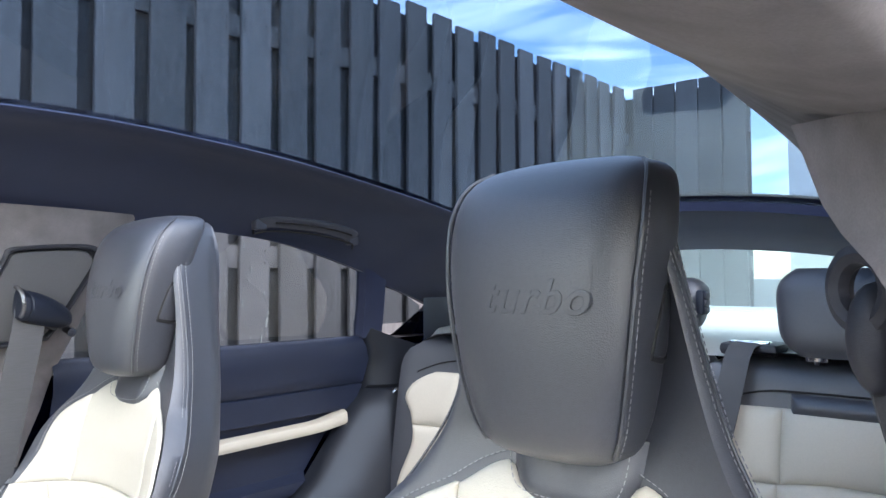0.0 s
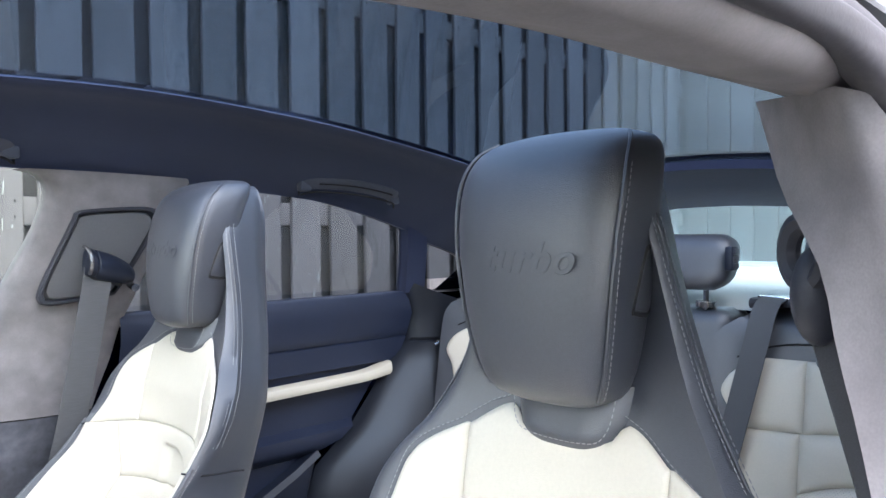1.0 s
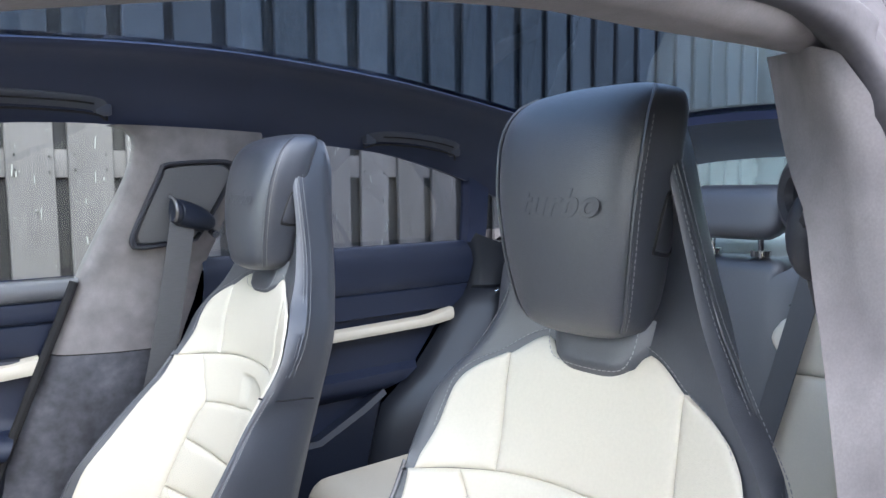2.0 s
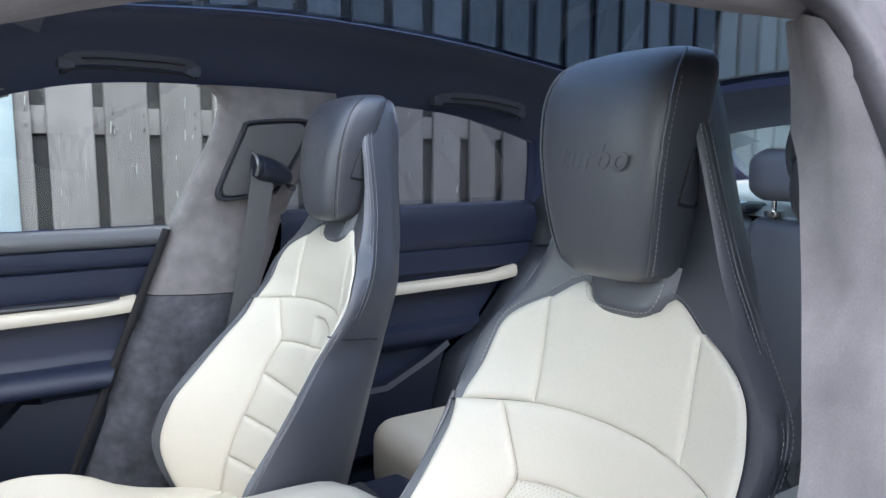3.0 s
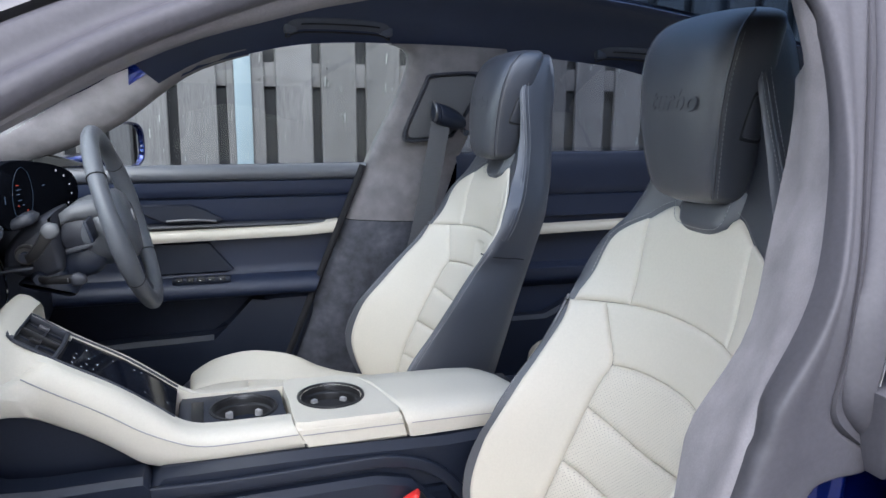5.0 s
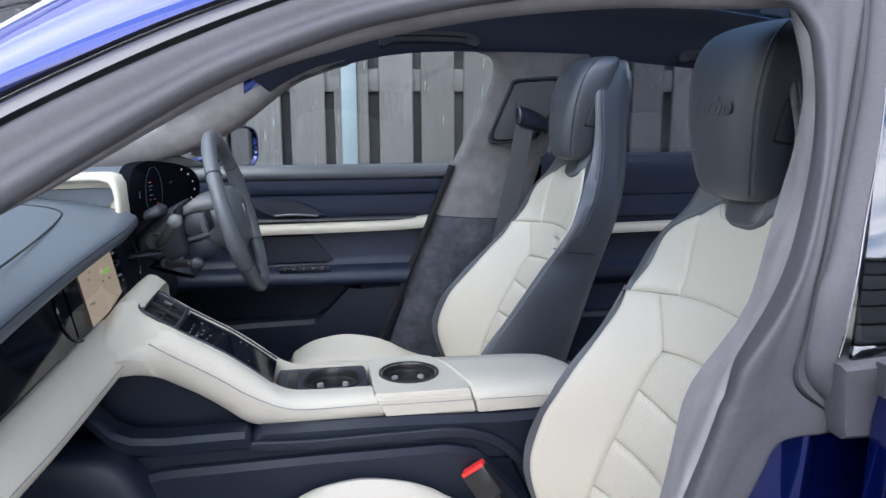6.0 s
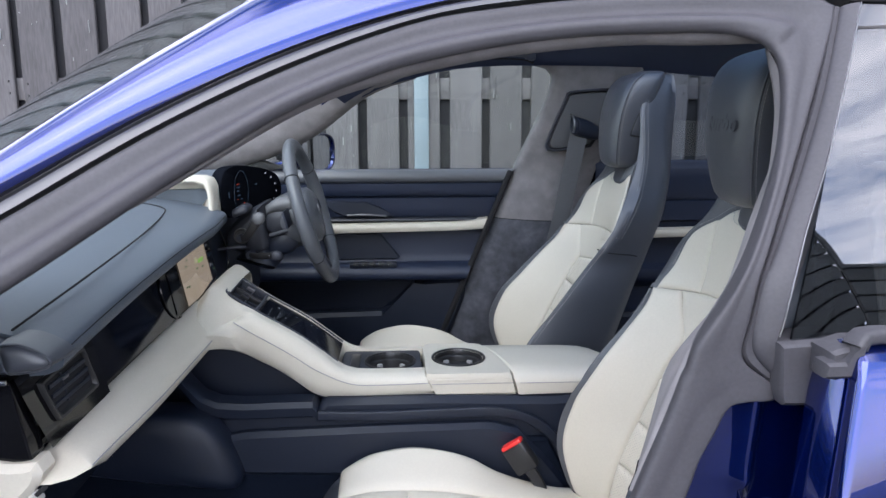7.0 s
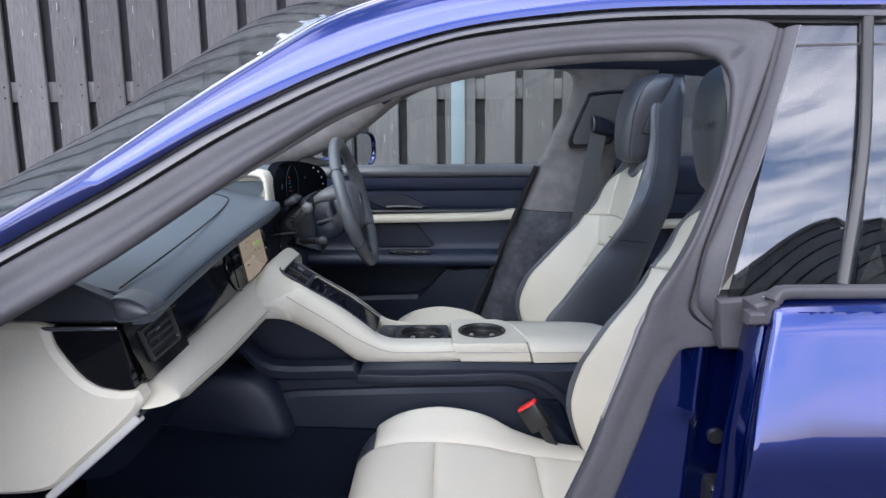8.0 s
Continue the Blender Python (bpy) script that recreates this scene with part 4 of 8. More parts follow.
ID = [(0.955, 0.034), (0.965, 0.060), (0.95, 0.095), (0.88, 0.105), (0.82, 0.085), (0.79, 0.085), (0.70, 0.080), (0.67, 0.120), (0.62, 0.125), (0.60, 0.085), (0.52, 0.070), (0.42, 0.085), (0.33, 0.080), (0.30, 0.030)]
rows = [[Vector((0.02 + 1.05 * k / 14, y, z)) for k in range(15)] for z, y in ID]
part("inner_panel", move(sheet(rows), swing), DOOR_LEATHER, open_door, "black leather inner panel", sharp=50)
part("trim_strip", move(block(0.20, 1.0, 0.078, 0.100, 0.786, 0.812, 0.008), swing), WHITE_LEATHER, open_door, "pale leather trim strip")
for x in (0.02, 1.07):
    part("door_edge", move(prism([(0.034, 0.955), (0.060, 0.963), (0.095, 0.95), (0.105, 0.88), (0.085, 0.70), (0.080, 0.33), (0.030, 0.30), (0.0, 0.45), (-0.008, 0.75)], "x", x - 0.004, x + 0.004, 0.002), swing), BLUE_PAINT, open_door)
part("window_pane", move(pane([[Vector((0.10 + 0.10 * f + (0.93 - 0.22 * f) * k / 8, 0.045 + 0.16 * f, 0.95 + 0.30 * f * (1 - max(0, 0.35 - k / 8) * 1.6))) for k in range(9)] for f in (0, 0.33, 0.66, 1.0)]), swing), CLEAR_GLASS, open_door, "clear frameless door glass").visible_shadow = False

# far side: door inner panels
XR = lambda z: 0.352 - (0.967 - z) * 0.405
front_door = thing("front_door", (0.0, 0.85, 0.35), "dark leather trimmed driver's door with pale trim strip", "car door")


def door_rows(prof, x0, x1f, n=30, bow=0.0):
    rows = []
    for z, y in prof:
        xe = x1f(z)
        rows.append([Vector((x0 + (xe - x0) * j / n, y + bow * (j / n - 0.5) ** 2, z)) for j in range(n + 1)])
    return rows


def door_band(name, prof, mat, par, x0, x1f, label=""):
    return part(name, sheet(door_rows(prof, x0, x1f)), mat, par, label, sharp=50)


# lighter leather than the panels below stands in for the belt-line reflection
door_band("top_pad", [(0.955, 0.84), (0.966, 0.80), (0.967, 0.785), (0.962, 0.775), (0.950, 0.768), (0.935, 0.768), (0.929, 0.772), (0.925, 0.782)], BLACK_LEATHER, front_door, -0.62, XR, "leather top pad, belt-line reflection put into its greyer colour")
door_band("upper_panel", [(0.926, 0.782), (0.923, 0.775), (0.905, 0.776), (0.888, 0.780), (0.884, 0.786), (0.880, 0.796)], DOOR_LEATHER, front_door, -0.62, XR)
door_band("middle_panel", [(0.882, 0.794), (0.878, 0.787), (0.85, 0.790), (0.822, 0.794), (0.816, 0.80), (0.812, 0.815)], DOOR_LEATHER, front_door, -0.62, XR)
door_band("ledge", [(0.818, 0.80), (0.814, 0.785), (0.809, 0.783), (0.800, 0.80)], GREY_PLASTIC, front_door, -0.3, lambda z: XR(z) - 0.05)
trim = [(0.806, 0.805), (0.806, 0.786), (0.802, 0.776), (0.795, 0.773), (0.786, 0.774), (0.779, 0.778), (0.776, 0.79), (0.776, 0.81)]
rows = []
for j in range(31):
    x = -0.55 + (XR(0.79) - 0.008 + 0.55) * j / 30
    rise = 0.012 * max(0, (j - 26) / 4) ** 1.5 if j > 26 else 0
    rows.append([Vector((x, y, z + (rise if z > 0.8 else rise * 0.4) - 0.012 * (1 - j / 30))) for z, y in trim])
part("trim_strip", loft(rows), WHITE_LEATHER, front_door, "pale leather trim strip")
door_band("lower_panel", [(0.79, 0.815), (0.76, 0.815), (0.70, 0.818), (0.682, 0.816), (0.672, 0.806)], DOOR_LEATHER, front_door, -0.62, XR)
door_band("armrest", [(0.676, 0.83), (0.674, 0.80), (0.668, 0.775), (0.655, 0.760), (0.640, 0.757), (0.628, 0.762), (0.622, 0.775), (0.618, 0.80), (0.61, 0.84)], DOOR_LEATHER, front_door, -0.5, lambda z: XR(z) - 0.01, "black padded armrest")
door_band("pocket_back", [(0.63, 0.85), (0.60, 0.855), (0.5, 0.86), (0.42, 0.86), (0.3, 0.86)], PLASTIC, front_door, -0.62, XR)
pocket = [(-0.60, 0.495), (-0.25, 0.512), (-0.06, 0.516), (-0.02, 0.526), (0.05, 0.60), (0.075, 0.614), (0.10, 0.618), (0.212, 0.618), (0.20, 0.55), (0.14, 0.40), (0.10, 0.31), (-0.60, 0.31)]
part("pocket", prism(pocket, "y", 0.86, 0.79, 0.012), PLASTIC, front_door, "black plastic door pocket")
# no hollow here: a plate in dark plastic stands in for its shade
handle = part("handle_recess", prism([(-0.24, 0.870), (-0.10, 0.868), (-0.06, 0.852), (-0.02, 0.822), (-0.16, 0.818), (-0.20, 0.836)], "y", 0.81, 0.784, 0.004), PLASTIC, front_door, "dark plate for the shaded handle recess")
part("door_pull", sweep(spline([(-0.16, 0.782, 0.826), (-0.10, 0.776, 0.829), (-0.04, 0.784, 0.823)], 12), round_rect(0.007, 0.006, 0.002)), SATIN, handle, "satin metal door pull")
plate = part("switch_plate", block(-0.155, -0.01, 0.765, 0.79, 0.664, 0.681, 0.004), PLASTIC, front_door, "black switch plate")
for k in range(5):
    x = -0.145 + 0.026 * k
    part("switch", block(x, x + 0.017, 0.761, 0.775, 0.671, 0.683, 0.003), TRIM_BLACK, plate)
    part("switch_rim", block(x + 0.003, x + 0.010, 0.7595, 0.761, 0.6745, 0.6758, 0.0004), CHROME, plate)
part("speaker_panel", prism([(-0.20, 0.765), (-0.06, 0.765), (0.0, 0.69), (-0.02, 0.682), (-0.20, 0.682)], "y", 0.83, 0.808, 0.004), PLASTIC, front_door, "black speaker panel")
# window of the front door on the far side


def window_rows(top_pts, x0b, x1b, zb, n=24, m=8, back=0.02):
    top = dense(top_pts, n)
    rows = []
    for i in range(m + 1):
        f = i / m
        row = []
        for j, (x, z) in enumerate(top):
            xb = x0b + (x1b - x0b) * j / (n - 1)
            zz = zb + (z - zb) * f
            row.append(R3(xb + (x - xb) * f, zz, -back))
        rows.append(row)
    return rows


part("window_pane", pane(window_rows([(-0.46, 0.985), (-0.242, 1.075), (-0.105, 1.176), (0.006, 1.222), (0.144, 1.256), (0.285, 1.268), (0.44, 1.268), (0.47, 1.26)], -0.50, 0.37, 0.955)), CLEAR_GLASS, front_door, "clear driver's door glass").visible_shadow = False
# outer skin of the far side, so the car closes
part("far_skin", sheet([[(-0.85, 0.93, z), (0.3, 0.95, z), (1.5, 0.95, z), (2.4, 0.93, z)] for z in (0.955, 0.9, 0.6, 0.3, 0.2)]), BLUE_PAINT, car, "blue painted far side")
part("far_sill", sheet([[(-0.85, 0.80, 0.955), (0.3, 0.80, 0.955), (1.5, 0.80, 0.975), (1.7, 0.80, 0.975)], [(-0.85, 0.93, 0.953), (0.3, 0.95, 0.953), (1.5, 0.95, 0.97), (1.7, 0.95, 0.97)]]), TRIM_BLACK, car)

# far centre pillar
FP_F = [(1.267, 0.395), (1.263, 0.420), (1.253, 0.438), (1.235, 0.447), (1.20, 0.444), (1.15, 0.430), (1.06, 0.393), (0.967, 0.356), (0.90, 0.330), (0.83, 0.303), (0.72, 0.258), (0.6, 0.208), (0.415, 0.135), (0.30, 0.09)]
rows_f = spline([(x, y_right(z) - 0.004, z) for z, x in FP_F], 60)
rows_b = spline([(x, y_right(z) - 0.002, z) for z, x in [(1.262, 0.70), (1.235, 0.695), (1.15, 0.665), (1.06, 0.635), (0.967, 0.605), (0.90, 0.585), (0.83, 0.56), (0.72, 0.53), (0.6, 0.49), (0.415, 0.43), (0.30, 0.40)]], 60)


def far_pillar(lo, hi):
    rows = []
    for a, b in list(zip(rows_f, rows_b))[lo:hi]:
        w = b - a
        rows.append([a + Vector((-0.004, 0.045, 0)), a + Vector((0, 0.012, 0)), a + Vector((0.006, -0.002, 0))] + [a + w * f + Vector((0, -0.020 * math.sin(math.pi * f) - 0.006, 0)) for f in (0.08, 0.2, 0.35, 0.5, 0.65, 0.8, 0.93)] + [b + Vector((0, 0.0, 0)), b + Vector((0.01, 0.04, 0))])
    return rows


c2 = next(i for i, p in enumerate(rows_f) if p.z < 0.822)
part("far_pillar_trim", sheet(far_pillar(0, c2 + 1)), SUEDE, car, "grey suede far pillar trim")
fl = [[p + (Vector((0, 0.002, 0)) if i == 0 else Vector()) for p in r] for i, r in enumerate(far_pillar(c2, 60))]
part("far_lower_trim", sheet(fl), SCUFFED, car, "scuffed grey lower pillar trim")
part("pillar_seam", tube([p + Vector((0, -0.001, 0)) for p in fl[0]], 0.0016, 5), DARK_GAP, car, "dark joint across the pillar trim")
part("pillar_seal", tube([r[0] + Vector((-0.006, -0.018, 0)) for r in far_pillar(0, 60) if r[0].z < 0.962], 0.006, 8), DARK_GAP, car, "black seal beside the far pillar")
part("door_shut_seal", tube(spline([(XR(z) - 0.010, 0.766 + 0.06 * max(0, 0.9 - z), z) for z in (0.962, 0.9, 0.8, 0.7, 0.6, 0.5, 0.4, 0.3)], 30), 0.009, 8), DARK_GAP, car, "black rubber seal between door and pillar")
part("door_shut_line", sheet([[(XR(z) - 0.004, 0.835, z), (XR(z) + 0.012, 0.835, z)] for z in (0.96, 0.8, 0.6, 0.3)]), DARK_GAP, car)

belt = thing("seat_belt", (0.5, 0.66, 0.8), "dark grey seat belt hanging from the far pillar", "seat belt")
plate_o = [(0.488, 1.196), (0.478, 1.180), (0.436, 1.058), (0.436, 1.034), (0.452, 1.022), (0.545, 1.032), (0.575, 1.045), (0.632, 1.170), (0.630, 1.192), (0.60, 1.204)]
po = [(p.x, p.z) for p in spline([(x, 0, z) for x, z in plate_o], 44, True)]


def plate_at(p, inn):
    return Vector((p[0], y_right(p[1]) - 0.040 - inn, p[1]))


cen = (sum(p[0] for p in po) / 44, sum(p[1] for p in po) / 44)
shrink = lambda p, s: (cen[0] + (p[0] - cen[0]) * s, cen[1] + (p[1] - cen[1]) * s)
part("guide_frame", loft([[plate_at(shrink(p, s), d) for p in po] for s, d in ((1.0, -0.01), (1.0, 0.006), (0.97, 0.009), (0.93, 0.008), (0.90, -0.002), (0.88, -0.010))], cap=False), GREY_PLASTIC, belt, "grey plastic guide surround")
part("guide_plate", loft([[plate_at(shrink(p, s), d) for p in po] for s, d in ((0.90, -0.006), (0.86, 0.002), (0.6, 0.004), (0.3, 0.005), (0.02, 0.005))]), COVER_GREY, belt, "mid-grey moulded guide plate")
ha, hb = Vector((0.494, 0.640, 1.104)), Vector((0.590, 0.662, 1.074))
hax = (hb - ha).normalized()
hup = Vector((0, -0.30, 0.954)).normalized()
hout = hax.cross(hup).normalized()
if hout.y > 0:
    hout = -hout


def hood_ring(f, r):
    """Cross-section of the belt guide's hood: high and round in front, flat towards the pillar."""
    return [ha.lerp(hb, f) + hup * 0.026 * r * math.sin(a) + hout * (0.026 if math.cos(a) > 0 else 0.010) * r * math.cos(a) for a in [2 * math.pi * i / 26 for i in range(26)]]


part("guide_ring", loft([hood_ring(f, r) for f, r in ((0.03, 0.30), (0.02, 0.70), (0.0, 0.90), (0.02, 0.98), (0.12, 1.04), (0.14, 0.98), (0.17, 0.98), (0.19, 1.05), (0.40, 1.08), (0.62, 1.00), (0.82, 0.82), (0.95, 0.55), (1.0, 0.2))]), PLASTIC, belt, "dark plastic belt guide")
part("guide_ring_lip", tube([ha.lerp(hb, 0.01) + hup * 0.0262 * math.sin(a) + hout * 0.0262 * math.cos(a) for a in [radians(-40 + 150 * i / 18) for i in range(19)]], 0.0034, 8), SATIN, belt, "bright lip of the guide")
part("guide_slot", tube([ha.lerp(hb, 0.10 + 0.06 * i) - hup * 0.023 + hout * 0.010 for i in range(11)], 0.004, 8), TRIM_BLACK, belt, "dark slot lip under the guide")
part("guide_pin", sweep([hb - hup * 0.022 + hout * (0.012 - 0.02 * i) for i in range(2)], circle(0.008, 14)), CHROME, belt, "bright pivot bolt")
part("webbing", sweep(spline([(0.520, 0.648, 1.09), (0.512, 0.642, 1.045), (0.472, 0.650, 0.822), (0.43, 0.668, 0.62), (0.39, 0.69, 0.42), (0.37, 0.70, 0.32)], 26), [(-0.025, -0.0008), (0.025, -0.0008), (0.025, 0.0008), (-0.025, 0.0008)], (0, -1, 0.0)), WEBBING, belt, "dark webbing strap")

# far rear door
rear_far = thing("rear_door", (1.0, 0.82, 0.35), "dark leather trimmed far rear door with pale strip", "car door")
XB = lambda z: cubic([0.30, 0.58, 0.64, 0.79, 0.85, 0.93, 0.99], [1.02, 1.10, 1.20, 1.325, 1.385, 1.392, 1.372], z)
door_band("top_pad", [(0.975, 0.85), (0.990, 0.80), (0.990, 0.775), (0.984, 0.764), (0.965, 0.757), (0.93, 0.758), (0.90, 0.768), (0.870, 0.776), (0.864, 0.786)], DOOR_LEATHER, rear_far, 0.60, XB, "black leather top pad")
door_band("upper_panel", [(0.866, 0.784), (0.862, 0.778), (0.83, 0.782), (0.802, 0.785), (0.798, 0.80)], DOOR_LEATHER, rear_far, 0.60, XB)
rows = []
for j in range(25):
    x = 0.70 + (1.322 - 0.70) * j / 24
    rise = 0.016 * max(0, (j - 20) / 4) ** 1.5 if j > 20 else 0
    rows.append([Vector((x, y - 0.012, z - 0.030 + 0.012 * j / 24 + (rise if z > 0.8 else rise * 0.5))) for z, y in trim])
part("trim_strip", loft(rows), WHITE_LEATHER, rear_far, "pale leather trim strip")
door_band("lower_panel", [(0.80, 0.80), (0.74, 0.812), (0.66, 0.812), (0.652, 0.80), (0.645, 0.785), (0.62, 0.782), (0.60, 0.80), (0.58, 0.83), (0.5, 0.835), (0.3, 0.835)], DOOR_LEATHER, rear_far, 0.55, XB)
pk = [(0.55, 0.50), (0.90, 0.50), (1.03, 0.56), (1.10, 0.60), (1.09, 0.57), (1.06, 0.46), (1.02, 0.31), (0.55, 0.31)]
part("pocket", prism(pk, "y", 0.84, 0.785, 0.012), PLASTIC, rear_far, "black plastic door pocket")
part("window_pane", pane(window_rows([(0.69, 1.26), (0.75, 1.258), (0.85, 1.243), (1.06, 1.222), (1.3, 1.166), (1.335, 1.15)], 0.60, 1.385, 0.98)), PRIVACY_GLASS, rear_far, "tinted rear door glass").visible_shadow = False
part("window_divider", loft([[R3(xa, z, d) for xa, d in ((a, 0.006), (b, 0.006), (b, -0.03), (a, -0.03))] for z, a, b in ((0.985, 1.372, 1.442), (1.03, 1.360, 1.430), (1.09, 1.343, 1.412), (1.15, 1.322, 1.392), (1.17, 1.312, 1.385))]), HEADLINER, rear_far, "dark window divider")
part("corner_pane", pane(window_rows([(1.39, 1.135), (1.45, 1.115), (1.52, 1.093), (1.585, 1.065)], 1.43, 1.60, 1.018, n=10, m=4)), PRIVACY_GLASS, rear_far, "small tinted corner glass").visible_shadow = False

# rear quarter trim between the door and the rear seat
rows = []
for z in [1.03, 1.015, 0.99, 0.95, 0.90, 0.86, 0.85, 0.846, 0.80, 0.72, 0.64, 0.56, 0.48, 0.40, 0.30]:
    xb = XB(z) + 0.008
    g = 0.012 if abs(z - 0.85) < 0.003 else 0
    rows.append([Vector((xb + dx, y + g, min(z, zt))) for dx, y, zt in ((-0.004, 0.80, 1.03), (0.0, 0.765, 1.022), (0.02, 0.745, 1.008), (0.07, 0.715, 0.985), (0.14, 0.675, 0.958), (0.30, 0.655, 0.94))])
part("quarter_trim", sheet(rows), QUARTER_LEATHER, car, "black quarter trim beside the rear seat")
clip = thing("belt_clip", (1.43, 0.69, 0.86), "chrome belt clip on the rear quarter trim", "clip")
part("clip_body", block(1.44, 1.475, 0.655, 0.675, 0.850, 0.866, 0.004), PLASTIC, clip)
part("clip_hook", sweep(spline([(1.455, 0.672, 0.862), (1.43, 0.682, 0.856), (1.41, 0.688, 0.846)], 10), round_rect(0.010, 0.007, 0.002)), CHROME, clip, "bright metal hook")
# rear corner pillar trims
for sgn in (1, -1):
    rows = []
    for k in range(12):
        f = k / 11
        x = 1.56 + 0.35 * f
        rows.append([Vector((x, sgn * (0.735 - 0.03 * f), 1.05 - 0.01 * f)), Vector((x, sgn * (0.66 - 0.06 * f), 1.12 - 0.02 * f)), Vector((x, sgn * (0.55 - 0.06 * f), 1.19 - 0.05 * f)), Vector((x + 0.02, sgn * (0.42 - 0.02 * f), 1.245 - 0.08 * f))])
    part("rear_pillar_trim", sheet(rows), HEADLINER, car, "dark rear pillar trim")
    part("rear_side_trim", sheet([[(1.5, sgn * 0.66, z), (1.95, sgn * 0.66, z), (2.3, sgn * 0.66, z)] for z in (1.09, 1.0, 0.9)]), PLASTIC, car)
    haunch = []
    for k in range(18):
        x = 1.60 + 1.02 * k / 17
        yi = cubic([1.60, 1.69, 2.0, 2.3, 2.62], [0.40, 0.43, 0.52, 0.565, 0.565], x)
        zi = cubic([1.60, 1.69, 2.0, 2.3, 2.62], [1.278, 1.245, 1.118, 0.985, 0.945], x)
        haunch.append([Vector((x, sgn * (yi + (0.94 - yi) * f), 0.945 + (zi - 0.945) * (1 - f) ** 1.25 + 0.10 * (zi - 0.945) * math.sin(math.pi * f))) for f in [j / 12 for j in range(13)]])
    part("rear_haunch", sheet(haunch), BLUE_PAINT, car, "blue painted rear corner")
part("tail_lid", sheet([[Vector((x, y, 0.985 - 0.125 * (x - 2.3))) for y in (-0.565, -0.2, 0.2, 0.565)] for x in (2.29, 2.4, 2.5, 2.62)]), BLUE_PAINT, car, "blue tail lid")
rows = [[Vector((x, y_left(z) + 0.05, z)) for x in (0.60, 0.9, 1.2, 1.6)] for z in (1.0, 0.93, 0.7, 0.3)]
part("near_rear_trim", sheet(rows), DOOR_LEATHER, car, "black near rear door trim")

# grab handles above the windows
def liner_y(x, z):
    """Surface of the side headliner at a place along the car and a height."""
    a = min(WTOP, key=lambda p: abs(p.x - x))
    g = min(GIN, key=lambda p: abs(p.x - x))
    f = min(1.0, max(0.0, (z - 0.014 - a.z) / (g.z - a.z)))
    return y_right(a.z) * (1 - f) + g.y * f - 0.009


def grab_handle(x0, x1, za, zm, zb, label):
    xm = (x0 + x1) / 2
    h = thing("grab_handle", (xm, 0.56, zm), label, "grab handle", "grab handles under the roof")
    q = lambda x, z, d: Vector((x, liner_y(x, z) - d, z - 0.5 * d))
    path = spline([q(x0, za - 0.008, 0.003), q(x0 + 0.03, za * 0.7 + zm * 0.3, 0.005), q(xm, zm - 0.004, 0.006), q(x1 - 0.03, zb * 0.75 + zm * 0.25, 0.005), q(x1, zb - 0.008, 0.003)], 40)
    part("bow", sweep(path, round_rect(0.010, 0.034, 0.004), (0, -0.75, 0.65)), HANDLE_GREY, h, "dark grey folded plastic bow")
    outline = [p + Vector((0, 0.0, 0.020)) for p in path] + [p + Vector((0, -0.002, -0.021)) for p in path[::-1]]
    part("bow_edge", tube(outline, 0.0022, 6, True), DARK_GAP, h, "dark joint round the bow")
    part("grip_edge", tube([p + Vector((0, -0.009, -0.004)) for p in path[6:34]], 0.0018, 6), DARK_GAP, h, "dark grip groove")
    for p in (path[2], path[-3]):
        part("foot", block(p.x - 0.014, p.x + 0.014, p.y - 0.009, p.y + 0.012, p.z - 0.016, p.z + 0.012, 0.004), HANDLE_GREY, h)
    return h


grab_handle(0.130, 0.375, 1.298, 1.309, 1.300, "dark folding grab handle above the driver's window")
gh = grab_handle(0.94, 1.195, 1.266, 1.266, 1.240, "dark folding grab handle above the rear window")
part("coat_hook", block(1.055, 1.095, liner_y(1.075, 1.262) - 0.012, liner_y(1.075, 1.262) + 0.01, 1.258, 1.264, 0.002), CHROME, gh, "small bright hook")

# far windscreen pillar inside, pale suede
rows = []
for o in spline([(-0.98, 0, 0.80), (-0.80, 0, 0.88), (-0.62, 0, 0.945), (-0.46, 0, 0.984), (-0.36, 0, 1.018), (-0.242, 0, 1.077), (-0.105, 0, 1.178), (-0.02, 0, 1.216), (0.05, 0, 1.236)], 30):
    e = Vector((o.x, y_right(max(o.z, 0.95)), o.z))
    rows.append([e + Vector((0.004, 0.03, -0.004)), e + Vector((0, 0.0, 0.0)), e + Vector((-0.008, -0.014, 0.010)), e + Vector((-0.03, -0.026, 0.036)), e + Vector((-0.058, -0.026, 0.07)), e + Vector((-0.075, -0.006, 0.092)), e + Vector((-0.08, 0.02, 0.10))])
part("far_windscreen_trim", sheet(rows), SUEDE, car, "grey suede windscreen pillar trim")
rows = []
for k in range(30):
    xa, za = BLUE_TOP[int(k * 44 / 29)]
    a = L3(xa, za)
    a.y = -a.y
    rows.append([a + Vector((0, -0.03, 0.010)), a + Vector((0, 0.0, 0.0)), a + Vector((0.01, 0.01, -0.02)), a + Vector((0.02, 0.012, -0.05))])
part("far_windscreen_pillar", sheet(rows), BLUE_PAINT, car, "blue painted far pillar")
# small triangle by the mirror
part("mirror_base", prism([(-0.50, 0.965), (-0.40, 0.965), (-0.33, 0.972), (-0.42, 1.0)], "y", 0.775, 0.80, 0.003), TRIM_BLACK, front_door, "black mirror triangle")

mirror = thing("wing_mirror", (-0.33, 1.02, 0.97), "blue wing mirror on the driver's door", "wing mirror")
shell_rings = []
